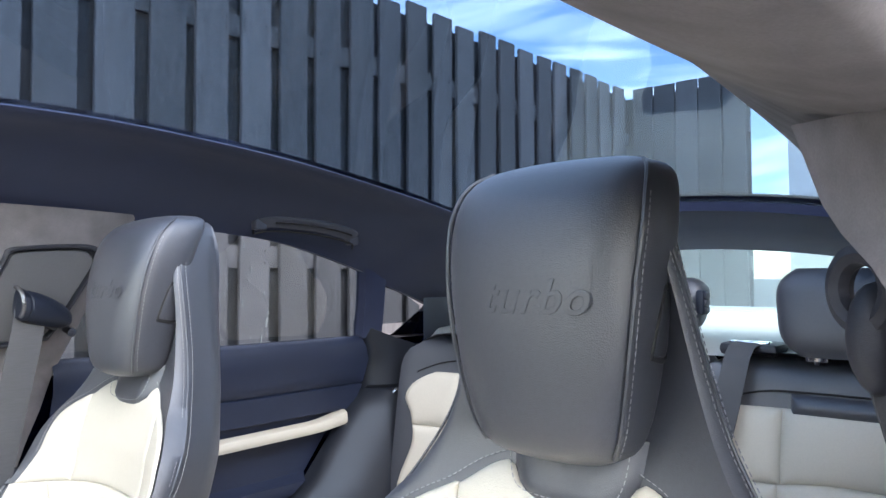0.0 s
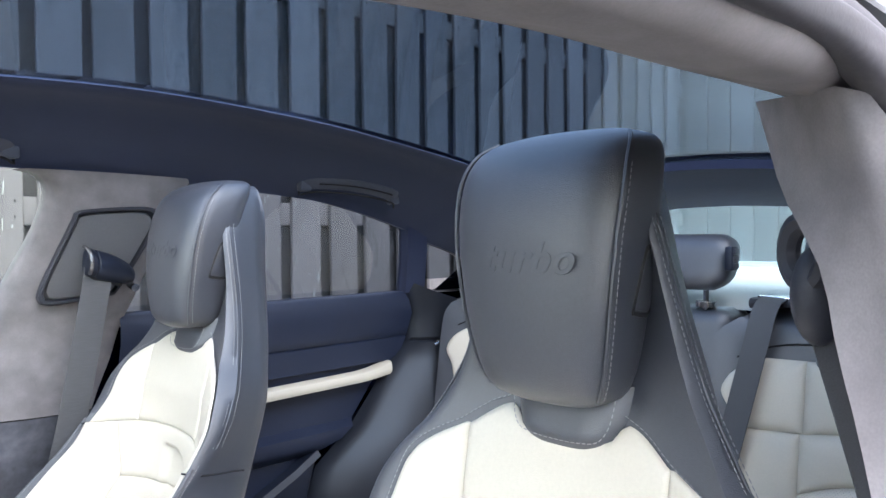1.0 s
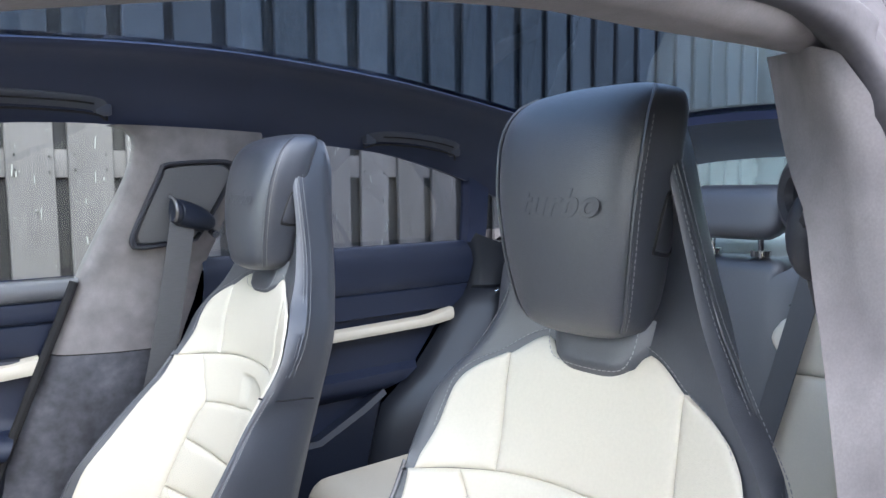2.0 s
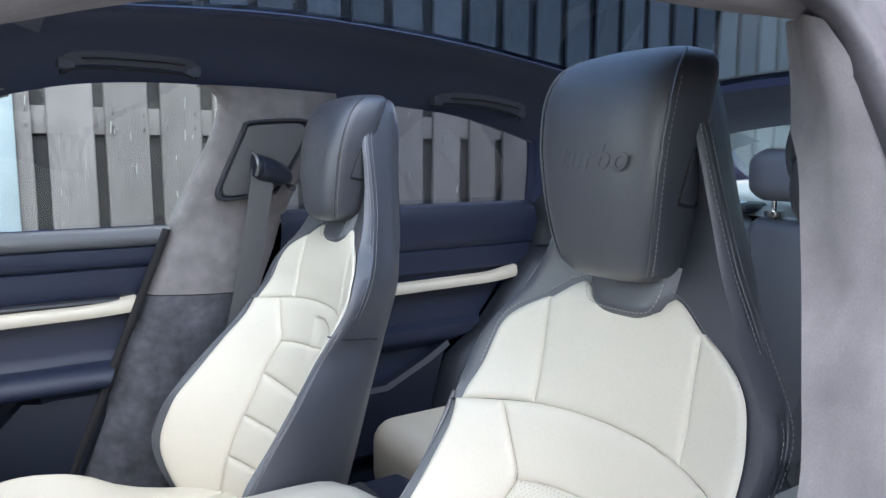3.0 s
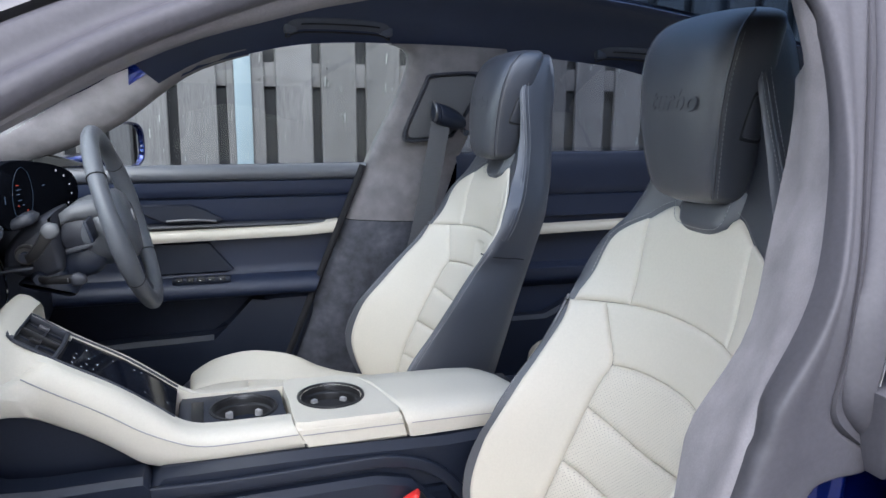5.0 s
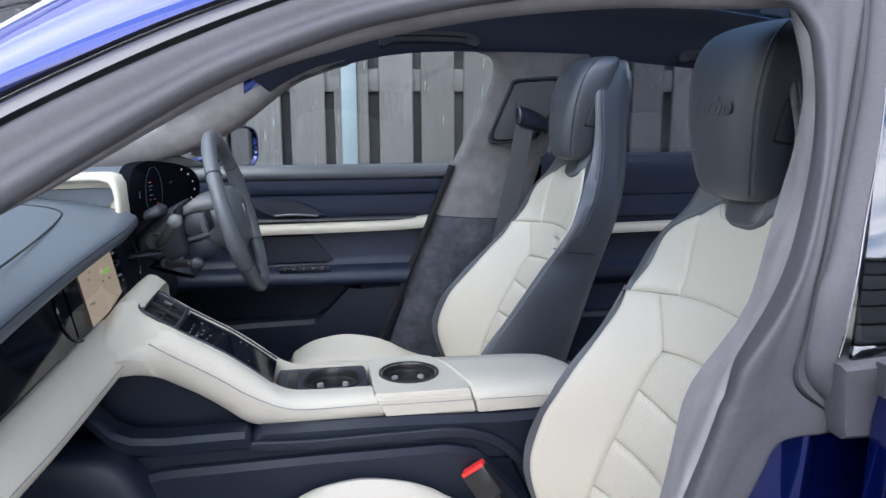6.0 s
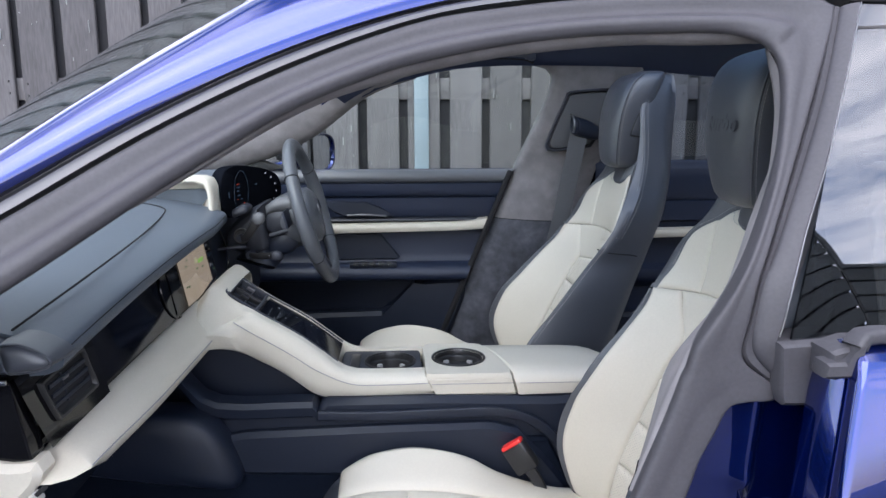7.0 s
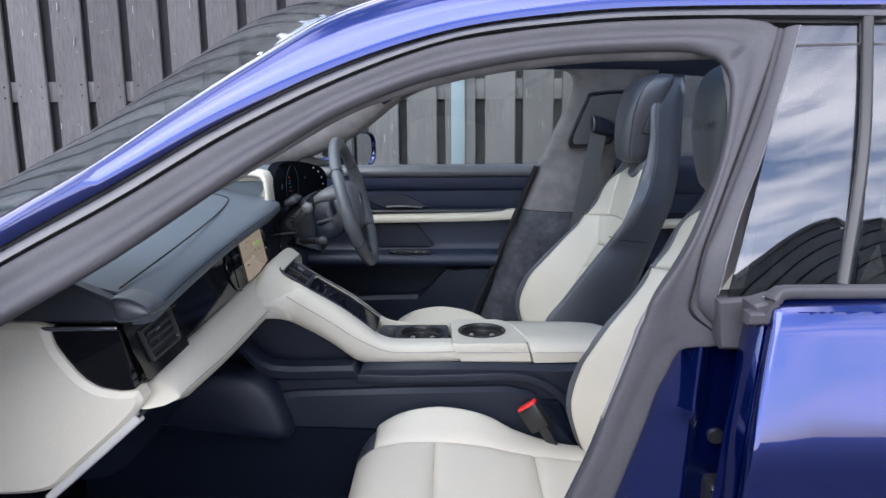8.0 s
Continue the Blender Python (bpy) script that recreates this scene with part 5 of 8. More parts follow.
for k in range(12):
    f = k / 11
    a = math.pi * f
    c = Vector((-0.243 - 0.085 * f, 0.985, 1.005))
    w, h = (0.112 * (1 - 0.75 * f ** 2.2), 0.066 * (1 - 0.7 * f ** 2.2))
    shell_rings.append([c + Vector((0, p, q)) for p, q in [(w * math.copysign(abs(math.cos(t)) ** 0.6, math.cos(t)), h * math.copysign(abs(math.sin(t)) ** 0.6, math.sin(t))) for t in [2 * math.pi * i / 28 for i in range(28)]]])
part("shell", loft(shell_rings), BLUE_PAINT, mirror, "glossy blue mirror shell")
part("rim", loft([[Vector((x, c.y + (p.y - c.y) * s, c.z + (p.z - c.z) * s)) for p in shell_rings[0]] for x, s in ((-0.247, 1.0), (-0.238, 0.99), (-0.233, 0.96), (-0.234, 0.90), (-0.243, 0.86)) for c in [Vector((0, 0.985, 1.005))]], cap=False), BLUE_PAINT, mirror)
part("glass", loft([[Vector((x, 0.985 + (p.y - 0.985) * s, 1.005 + (p.z - 1.005) * s)) for p in shell_rings[0]] for x, s in ((-0.243, 0.87), (-0.2415, 0.86))]), MIRROR, mirror, "mirror glass")
turn = Matrix.Translation((-0.272, 0.985, 1.005)) @ Matrix.Rotation(radians(-24), 4, 'Z') @ Matrix.Translation((0.243, -0.985, -1.005))
for o in mirror.children:     # turned towards the driver
    o.data.transform(turn)
part("foot", sweep(spline([(-0.44, 0.80, 0.966), (-0.41, 0.87, 0.968), (-0.34, 0.93, 0.975)], 10), round_rect(0.07, 0.034, 0.012)), BLUE_PAINT, mirror, "blue mirror foot")

# floor, bulkhead, tunnel and the near sill
part("floor", sheet([[(-1.0, y, z) for y, z in ((-0.80, 0.26), (-0.4, 0.262), (0, 0.27), (0.4, 0.262), (0.86, 0.26))], [(1.9, y, z) for y, z in ((-0.80, 0.26), (-0.4, 0.262), (0, 0.27), (0.4, 0.262), (0.86, 0.26))]]), CARPET, car, "dark carpeted floor")
part("bulkhead", sheet([[(-0.82, -0.85, z), (-0.86, 0.0, z), (-0.82, 0.9, z)] for z in (0.25, 0.45, 0.62)] + [[(-1.0, -0.85, 0.9), (-1.05, 0, 0.93), (-1.0, 0.9, 0.9)]]), CARPET, car, "dark carpeted bulkhead")
part("near_sill", sweep([Vector((x, -0.80, 0.30)) for x in (-0.9, -0.3, 0.1, 0.3)], round_rect(0.16, 0.11, 0.03)), BLUE_PAINT, car, "blue painted door sill")
part("bonnet", sheet([[Vector((-0.92 - 0.30 * k, y, 0.93 - 0.035 * k - 0.06 * (y / 0.8) ** 2 - 0.012 * k * k)) for k in range(5)] for y in [-0.85 + 0.17 * j for j in range(11)]]), BLUE_PAINT, car, "blue bonnet")


def arch(cx, r, z0, n=12):
    """Points of a wheel arch from its rear foot to its front foot."""
    a0 = math.asin((z0 - 0.335) / r)
    return [(cx + r * math.cos(a0 + (math.pi - 2 * a0) * k / n), 0.335 + r * math.sin(a0 + (math.pi - 2 * a0) * k / n)) for k in range(n + 1)]


FRONT_AXLE, REAR_AXLE = -1.30, 1.62


def wheel(x, y, sgn):
    """An alloy wheel in a tyre; sgn tells which way it faces."""
    ring = lambda r, d: [Vector((x + r * math.cos(a), y + sgn * d, 0.335 + r * math.sin(a))) for a in [2 * math.pi * k / 40 for k in range(40)]]
    w = part("wheel", loft([ring(r, d) for r, d in ((0.245, -0.10), (0.250, 0.09), (0.235, 0.105), (0.225, 0.085), (0.215, 0.04), (0.02, 0.04))]), MOULDING, car, "dark alloy wheel")
    part("tyre", loft([ring(r, d) for r, d in ((0.245, -0.11), (0.30, -0.12), (0.328, -0.10), (0.335, -0.06), (0.335, 0.06), (0.328, 0.10), (0.30, 0.118), (0.248, 0.108))], False), TRIM_BLACK, w, "black rubber tyre")
    for k in range(5):
        a = 2 * math.pi * k / 5 + 0.3
        d, t = Vector((math.cos(a), 0, math.sin(a))), Vector((-math.sin(a), 0, math.cos(a)))
        c = Vector((x, y, 0.335))
        part("spoke", loft([[c + d * r + t * h + Vector((0, sgn * q, 0)) for h, q in ((-b, 0.05), (b, 0.05), (b * 0.7, e), (-b * 0.7, e))] for r, b, e in ((0.02, 0.03, 0.085), (0.12, 0.022, 0.090), (0.235, 0.030, 0.100))]), SATIN, w)


for sgn in (-1, 1):
    side = "near" if sgn < 0 else "far"
    fy = sgn * 0.90
    front_wing = [(-0.74, 0.30), (-0.74, 0.90), (-1.0, 0.905), (-1.4, 0.875), (-1.8, 0.80), (-2.1, 0.69), (-2.24, 0.52), (-2.22, 0.30)] + arch(FRONT_AXLE, 0.365, 0.30)[::-1]
    part("front_wing", prism(front_wing, "y", fy, fy - sgn * 0.03, 0.008), BLUE_PAINT, car, "blue front wing", sharp=30)
    rear_wing = [(2.60, 0.32), (2.62, 0.70), (2.50, 0.88), (2.2, 0.955), (1.62, 0.95), (1.62, 0.75), (1.22, 0.62), (1.20, 0.32)] + arch(REAR_AXLE, 0.375, 0.32)[::-1]
    part("rear_wing", prism(rear_wing, "y", sgn * 0.955, sgn * 0.915, 0.010), BLUE_PAINT, car, "blue rear wing", sharp=30)
    for ax in (FRONT_AXLE, REAR_AXLE):
        wheel(ax, sgn * 0.80, sgn)
part("front_bumper", sheet([[Vector((x - 0.10 * (1 - (y / 0.88) ** 2), y, z)) for y in [-0.88 + 0.22 * j for j in range(9)]] for x, z in ((-2.08, 0.71), (-2.17, 0.66), (-2.22, 0.55), (-2.23, 0.42), (-2.20, 0.30), (-2.10, 0.24))]), BLUE_PAINT, car, "blue front bumper")
part("rear_bumper", sheet([[Vector((x + 0.07 * (1 - (y / 0.93) ** 2), y, z)) for y in [-0.93 + 0.2325 * j for j in range(9)]] for x, z in ((2.36, 0.93), (2.50, 0.86), (2.60, 0.70), (2.61, 0.50), (2.57, 0.34), (2.40, 0.26))]), BLUE_PAINT, car, "blue rear bumper")
part("scuttle", sheet([[(-1.12, y * 1.0, 0.89), (-0.90, y, 0.925)] for y in (-0.8, -0.4, 0, 0.4, 0.8)]), TRIM_BLACK, car)
part("rear_shelf", sheet([[(1.53, y, 0.985), (1.56, y, 1.006), (1.75, y, 1.022), (2.3, y, 1.054)] for y in (-0.66, -0.3, 0, 0.3, 0.66)]), PALE_COVER, car, "pale load cover behind the rear seats")

# ---- front seats ----
SEAT_Y = -0.372
BACK = [  # z, centre x, edge x, edge half width, rear x, rear half width
    (0.38, 0.425, 0.33, 0.235, 0.445, 0.200), (0.44, 0.435, 0.287, 0.251, 0.465, 0.205), (0.525, 0.455, 0.262, 0.260, 0.49, 0.207), (0.61, 0.48, 0.288, 0.253, 0.52, 0.200),
    (0.68, 0.502, 0.345, 0.239, 0.545, 0.190), (0.75, 0.522, 0.405, 0.221, 0.57, 0.178), (0.80, 0.534, 0.450, 0.205, 0.59, 0.168), (0.83, 0.540, 0.473, 0.205, 0.602, 0.162), (0.87, 0.546, 0.499, 0.207, 0.620, 0.150),
    (0.90, 0.549, 0.512, 0.200, 0.632, 0.140), (0.935, 0.554, 0.527, 0.178, 0.638, 0.126), (0.957, 0.558, 0.538, 0.156, 0.642, 0.117), (0.985, 0.567, 0.549, 0.138, 0.645, 0.108), (1.014, 0.575, 0.555, 0.122, 0.647, 0.099),
    (1.06, 0.583, 0.557, 0.107, 0.648, 0.084), (1.112, 0.587, 0.553, 0.096, 0.648, 0.070), (1.144, 0.588, 0.549, 0.090, 0.648, 0.063), (1.18, 0.592, 0.556, 0.077, 0.646, 0.055), (1.205, 0.600, 0.577, 0.058, 0.642, 0.046), (1.226, 0.612, 0.600, 0.040, 0.638, 0.032)]


def strip(z, sgn=1):
    """Depth and width of the black strip outside the crest of the seat back, up to its stitched edge."""
    if sgn < 0:
        return (cubic([0.38, 0.80, 0.83, 0.95, 1.05, 1.20], [0.012, 0.014, 0.028, 0.030, 0.018, 0.010], z), cubic([0.38, 0.80, 0.83, 0.95, 1.05, 1.20], [0.008, 0.006, 0.006, 0.006, 0.006, 0.004], z))
    return (cubic([0.38, 0.80, 0.83, 0.95, 1.05, 1.20], [0.008, 0.008, 0.026, 0.024, 0.012, 0.006], z), cubic([0.38, 0.80, 0.83, 0.95, 1.05, 1.20], [0.010, 0.010, 0.019, 0.020, 0.011, 0.006], z))


def back_x(y, z):
    xc, xe, ye, xr, yr = lerp_table(BACK, z)
    u = min(1.0, abs(y) / ye)
    return xc - (xc - xe) * u ** 2.4


def back_normal(y, z):
    e = 0.002
    dy = Vector((back_x(y + e, z) - back_x(y - e, z), 2 * e, 0))
    dz = Vector((back_x(y, z + e) - back_x(y, z - e), 0, 2 * e))
    n = dz.cross(dy).normalized()
    return n if n.x < 0 else -n


def back_point(y, z, out=0.0):
    p = Vector((back_x(y, z), y, z)) + back_normal(y, z) * out
    return Vector((p.x, p.y + SEAT_Y, p.z))


def panel(y0, y1, zb, zt, puff=0.0035, nu=30, nv=30, soft=0.006, sink=0.0026):
    """A padded leather panel on the seat back, pulled in at its seams."""
    rows = []
    for j in range(nv + 1):
        t = 0.5 - 0.5 * math.cos(math.pi * j / nv) if nv > 8 else j / nv
        row = []
        for i in range(nu + 1):
            s = 0.5 - 0.5 * math.cos(math.pi * i / nu) if nu > 8 else i / nu
            zm = zb(s) * (1 - t) + zt(s) * t
            ya, yb = y0(zm), y1(zm)
            y = ya + (yb - ya) * s
            e = min(s, 1 - s) * abs(yb - ya)
            h = abs(zt(s) - zb(s))
            e = min(e, min(t, 1 - t) * h)
            row.append(back_point(y, zm, puff * (1 - math.exp(-e / soft)) - sink * math.exp(-e / (soft * 0.28)) + 0.003))
        rows.append(row)
    return sheet(rows)


def white_top(y):
    return cubic([0, 0.05, 0.06, 0.113, 0.145, 0.165, 0.176, 0.186], [0.972, 0.975, 0.990, 0.962, 0.946, 0.931, 0.912, 0.865], abs(y))


def seam_z(y):
    return 0.840 - 0.42 * y * y


def insert_top(y):
    return 0.752 - 0.45 * y * y


def insert_y(z):
    return cubic([0.40, 0.51, 0.60, 0.68, 0.725, 0.746, 0.786, 0.829, 0.845], [0.172, 0.159, 0.144, 0.132, 0.122, 0.113, 0.127, 0.148, 0.156], z)


def white_edge(z):
    xc, xe, ye, xr, yr = lerp_table(BACK, z)
    return ye * cubic([0.4, 0.78, 0.815, 0.84, 0.87, 0.90, 0.935], [0.965, 0.965, 0.975, 0.99, 0.99, 0.99, 0.99], z)


def front_seat():
    seat = thing("front_seat", (0.15, SEAT_Y, 0.27), "black and off-white leather sports seat with integral headrest", "car seat", "front seats")
    rings = []
    for k in range(64):
        z = 0.38 + (1.226 - 0.38) * k / 63
        xc, xe, ye, xr, yr = lerp_table(BACK, z)
        fr = []
        for i in range(29):
            u = i / 14 - 1
            fr.append(Vector((back_x(u * ye, z) + 0.002, u * ye + SEAT_Y, z)))
        d = xr - xe
        flanks = []
        for sgn in (1, -1):
            sx, sy = strip(z, sgn)
            rnd_y = 0.5 if sgn > 0 else 0.85
            flanks.append([(xe + 0.35 * sx, ye + rnd_y * sy), (xe + sx, ye + sy), (xe + 0.36 * d, ye * 0.72 + yr * 0.28 + sy * 0.95), (xe + 0.62 * d, ye * 0.38 + yr * 0.62 + sy * 0.8), (xe + 0.85 * d, yr + 0.004), (xr - 0.006, yr - 0.012), (xr + 0.004, yr * 0.75)])
        ring = fr + [Vector((x, y + SEAT_Y, z)) for x, y in flanks[0]] + [Vector((xr + 0.008, SEAT_Y, z))] + [Vector((x, -y + SEAT_Y, z)) for x, y in flanks[1][::-1]]
        rings.append(ring)
    top = [Vector((0.632 + (p.x - 0.632) * 0.7, SEAT_Y + (p.y - SEAT_Y) * 0.65, 1.232)) for p in rings[-1]]
    body = part("backrest", loft(rings + [top]), BLACK_LEATHER, seat, "black leather seat back", sharp=60)
    for sgn in (1, -1):
        f = (lambda g: (lambda z: sgn * g(z)))
        top_y = lambda z: min(white_edge(z), cubic([0.80, 0.865, 0.912, 0.931, 0.946, 0.962], [0.20, 0.188, 0.177, 0.165, 0.145, 0.113], z))
        part("upper_side_panel", panel(f(lambda z: 0.108), f(top_y), lambda s: seam_z(0.108 + 0.08 * s), lambda s: 0.9625, nu=18, nv=40), WHITE_LEATHER, body, "off-white smooth leather")
        part("side_bolster", panel(f(insert_y), f(white_edge), lambda s: 0.40, lambda s: seam_z(0.152 + 0.04 * s), puff=0.005, nu=22, nv=40), WHITE_LEATHER, body, "off-white smooth leather")
    part("upper_panel", panel(lambda z: -0.108, lambda z: 0.108, lambda s: seam_z(0.216 * s - 0.108), lambda s: white_top(0.216 * s - 0.108) - 0.003, nu=40), WHITE_LEATHER, body, "off-white smooth leather")
    part("arch_panel", panel(lambda z: -insert_y(z), insert_y, lambda s: insert_top((2 * s - 1) * 0.113), lambda s: seam_z((2 * s - 1) * 0.152), nu=40), WHITE_LEATHER, body, "off-white smooth leather")
    cuts = [0.752, 0.655, 0.569, 0.483, 0.40]
    for k in range(4):
        a, b = cuts[k + 1], cuts[k]
        zt = (lambda s, b=b, k=k: insert_top((2 * s - 1) * 0.113) if k == 0 else b + 0.025 * (2 * s - 1) ** 2)
        part("insert_pad", panel(lambda z: -insert_y(z), insert_y, lambda s, a=a, k=k: a + (0.025 if k < 3 else 0.0) * (2 * s - 1) ** 2, zt, puff=0.007, nu=36, nv=18), PERF_LEATHER, body, "off-white perforated leather")
    # neck piece under the headrest
    rows = []
    for j in range(13):
        t = j / 12
        z = 0.957 + 0.061 * t
        hw = 0.043 + 0.012 * min(1, t * 2.2) ** 0.55 + 0.007 * t
        rows.append([back_point(hw * u, z + 0.006 * (abs(u) ** 3) * (1 - t), 0.014 - 0.016 * abs(u) ** 6 - 0.010 * (1 - min(1, t * 7))) for u in [i / 12 - 1 for i in range(25)]])
    part("neck_panel", sheet(rows), BLACK_LEATHER, body, "black leather neck piece")
    edge = [back_point(y, z, 0.0142) for y, z in ((0.056, 1.006), (0.0545, 0.992), (0.051, 0.978), (0.042, 0.967), (0.02, 0.9635), (0.0, 0.963), (-0.02, 0.9635), (-0.042, 0.967), (-0.051, 0.978), (-0.0545, 0.992), (-0.056, 1.006))]
    part("neck_stitching", stitches(edge), THREAD, body, "pale stitching")
    # stitching beside the white panels and on the shoulder seams
    for sgn in (1, -1):
        ln = [back_point(sgn * y + 0.004, white_top(y) + 0.004, 0.0022) for y in (0.062, 0.085, 0.113, 0.132, 0.148, 0.162, 0.172, 0.180, 0.186)]
        part("panel_stitching", stitches(ln), THREAD, body, "pale stitching")
        side = [(1.195, 0.0), (1.165, 0.0), (1.11, 0), (1.067, 0), (1.02, 0), (0.957, 0), (0.90, 0), (0.85, 0)]
        pts = []
        for z, _ in side:
            xc, xe, ye, xr, yr = lerp_table(BACK, z)
            pts.append(Vector((xe + strip(z, sgn)[0] - 0.002, SEAT_Y + sgn * (ye + strip(z, sgn)[1]), z)))
        part("shoulder_piping", tube(spline(pts, 50), 0.0014, 6), BLACK_LEATHER, body)
        part("shoulder_stitching", stitches([p + Vector((0.007, sgn * 0.0006, 0)) for p in pts]), THREAD, body, "pale stitching")
        part("shoulder_stitching", stitches([p + Vector((-0.006, -sgn * (0.0035 if sgn > 0 else 0.0), 0)) for p in pts]), THREAD, body, "pale stitching")
        low = []
        for z in (0.83, 0.78, 0.72, 0.66, 0.60, 0.54, 0.47):
            xc, xe, ye, xr, yr = lerp_table(BACK, z)
            low.append(Vector((xe + 0.004, SEAT_Y + sgn * (ye + 0.0065), z)))
        part("bolster_piping", tube(spline(low, 40), 0.0025, 6), BLACK_LEATHER, body)
        part("bolster_stitching", stitches([p + Vector((0.010, sgn * 0.0022, 0.004)) for p in low]), THREAD, body, "pale stitching")
        # seam across the side where the shoulder meets the lower bolster
        xc, xe, ye, xr, yr = lerp_table(BACK, 0.822)
        o = 1.0 if sgn > 0 else 0.35
        part("shoulder_seam", tube(spline([(xe - 0.002, SEAT_Y + sgn * (ye - 0.004), 0.825), (xe + 0.02, SEAT_Y + sgn * (ye + 0.010 * o), 0.818), (xe + 0.06, SEAT_Y + sgn * (ye * 0.85 + yr * 0.15 + 0.0125 * o), 0.812), (xe + 0.085, SEAT_Y + sgn * (ye * 0.6 + yr * 0.4 + 0.010 * o), 0.806)], 20), 0.0014, 6), DARK_GAP, body)
    # headrest
    HR = [(1.003, 0.532, 0.578, 0.043), (1.009, 0.520, 0.584, 0.056), (1.022, 0.511, 0.588, 0.0655), (1.045, 0.505, 0.592, 0.0725), (1.08, 0.499, 0.594, 0.0795), (1.13, 0.496, 0.596, 0.0865), (1.18, 0.502, 0.600, 0.0905),
          (1.205, 0.511, 0.607, 0.0885), (1.222, 0.526, 0.612, 0.083), (1.232, 0.545, 0.613, 0.072), (1.238, 0.566, 0.608, 0.052)]

    def hr_ring(z):
        xf, xb, w = lerp_table(HR, z)
        ring = []
        for i in range(48):
            a = 2 * math.pi * i / 48
            c, s = math.cos(a), math.sin(a)
            y = w * math.copysign(abs(s) ** 0.55, s)
            fx = math.copysign(abs(c) ** (0.46 if c < 0 else 0.7), c)
            x = (xf + xb) / 2 + (xb - xf) / 2 * fx
            if fx < 0:
                x -= 0.006 * (1 - (y / w) ** 2)
            ring.append(Vector((x, SEAT_Y + y, z)))
        return ring
    zs = [1.003, 1.005, 1.009, 1.015, 1.022, 1.033, 1.045, 1.06, 1.08, 1.10, 1.13, 1.155, 1.18, 1.195, 1.205, 1.214, 1.222, 1.228, 1.232, 1.2355, 1.238]
    head = part("headrest", loft([hr_ring(z) for z in zs]), BLACK_LEATHER, seat, "black leather integral headrest with embossed word", sharp=70)

    def hr_flank(x, z, sgn, d):
        """Point on the headrest's flank, d metres proud of it."""
        xf, xb, w = lerp_table(HR, z)
        fx = max(-1.0, min(1.0, (x - (xf + xb) / 2) / ((xb - xf) / 2)))
        c = abs(fx) ** (1 / (0.46 if fx < 0 else 0.7))
        return Vector((x, SEAT_Y + sgn * (w * max(0.0, 1 - c * c) ** 0.275 + d), z))

    def seam_pt(z, sgn, off=0.0):
        xf, xb, w = lerp_table(HR, z)
        y = 0.955 * w
        x = (xf + xb) / 2 - (xb - xf) / 2 * 0.73
        return Vector((x + off, SEAT_Y + sgn * (y + 0.0015 + 0.18 * off), z))
    for sgn in (1, -1):
        pts = [seam_pt(z, sgn) for z in (1.012, 1.03, 1.06, 1.10, 1.14, 1.18, 1.205, 1.222, 1.232)]
        part("headrest_piping", tube(spline(pts, 50), 0.0018, 6), BLACK_LEATHER, head)
        part("headrest_stitching", stitches([seam_pt(z, sgn, 0.006) for z in (1.012, 1.03, 1.06, 1.10, 1.14, 1.18, 1.205)]), THREAD, head, "pale stitching")
        ol = spline([(0.545, 0, 1.084), (0.568, 0, 1.081), (0.572, 0, 1.088), (0.575, 0, 1.128), (0.571, 0, 1.136), (0.556, 0, 1.137), (0.549, 0, 1.130), (0.541, 0, 1.090)], 48, True)
        bc = sum(ol, Vector()) / len(ol)
        on = lambda p, s, d: hr_flank(bc.x + (p.x - bc.x) * s, bc.z + (p.z - bc.z) * s, sgn, d)
        btn = part("button_bezel", loft([[on(p, s, d) for p in ol] for s, d in ((1.10, -0.001), (1.07, 0.0010), (1.0, 0.0016), (0.94, 0.0010), (0.90, -0.002))], cap=False), TRIM_BLACK, head, "dark bezel")
        part("button", loft([[on(p, s, d) for p in ol] for s, d in ((0.91, -0.002), (0.88, 0.0008), (0.80, 0.0012), (0.4, 0.0012), (0.02, 0.0012))]), BLACK_LEATHER, btn)
    bot = [Vector((lerp_table(HR, 1.007)[0] + 0.002, SEAT_Y + y, 1.007 + 0.012 * (abs(y) / 0.06) ** 3)) for y in (0.06, 0.04, 0.02, 0, -0.02, -0.04, -0.06)]
    part("headrest_lower_stitching", stitches([p + Vector((-0.003, 0, 0.003)) for p in bot]), THREAD, head, "pale stitching")
    # embossed word
    cu = bpy.data.curves.new("word", 'FONT')
    cu.body = "turbo"
    cu.size, cu.shear, cu.extrude, cu.bevel_depth, cu.space_character = 0.036, 0.35, 0.0006, 0.0006, 1.12
    cu.align_x = 'CENTER'
    tmp = bpy.data.objects.new("word", cu)
    scene.collection.objects.link(tmp)
    me = bpy.data.meshes.new_from_object(tmp.evaluated_get(bpy.context.evaluated_depsgraph_get()))
    bpy.data.objects.remove(tmp)
    pts = []
    for v in me.vertices:
        y = -0.011 - v.co.x
        z = 1.117 + v.co.y
        xf, xb, w = lerp_table(HR, z)
        pts.append((xf - 0.0062 + 0.006 * (y / w) ** 2 - v.co.z * 0.32 + 0.0003, SEAT_Y + y, z))
    geo = (pts, [tuple(p.vertices) for p in me.polygons])
    part("embossed_word", geo, BLACK_LEATHER, head, "word turbo embossed in black leather", sharp=30)

    # cushion
    CU = [  # x, centre z, crest z
        (-0.165, 0.385, 0.40), (-0.15, 0.42, 0.435), (-0.13, 0.445, 0.462), (-0.10, 0.460, 0.485), (-0.044, 0.464, 0.510), (0.02, 0.460, 0.519), (0.08, 0.455, 0.511), (0.13, 0.449, 0.495), (0.18, 0.443, 0.466), (0.25, 0.436, 0.44), (0.32, 0.43, 0.425), (0.42, 0.43, 0.42)]

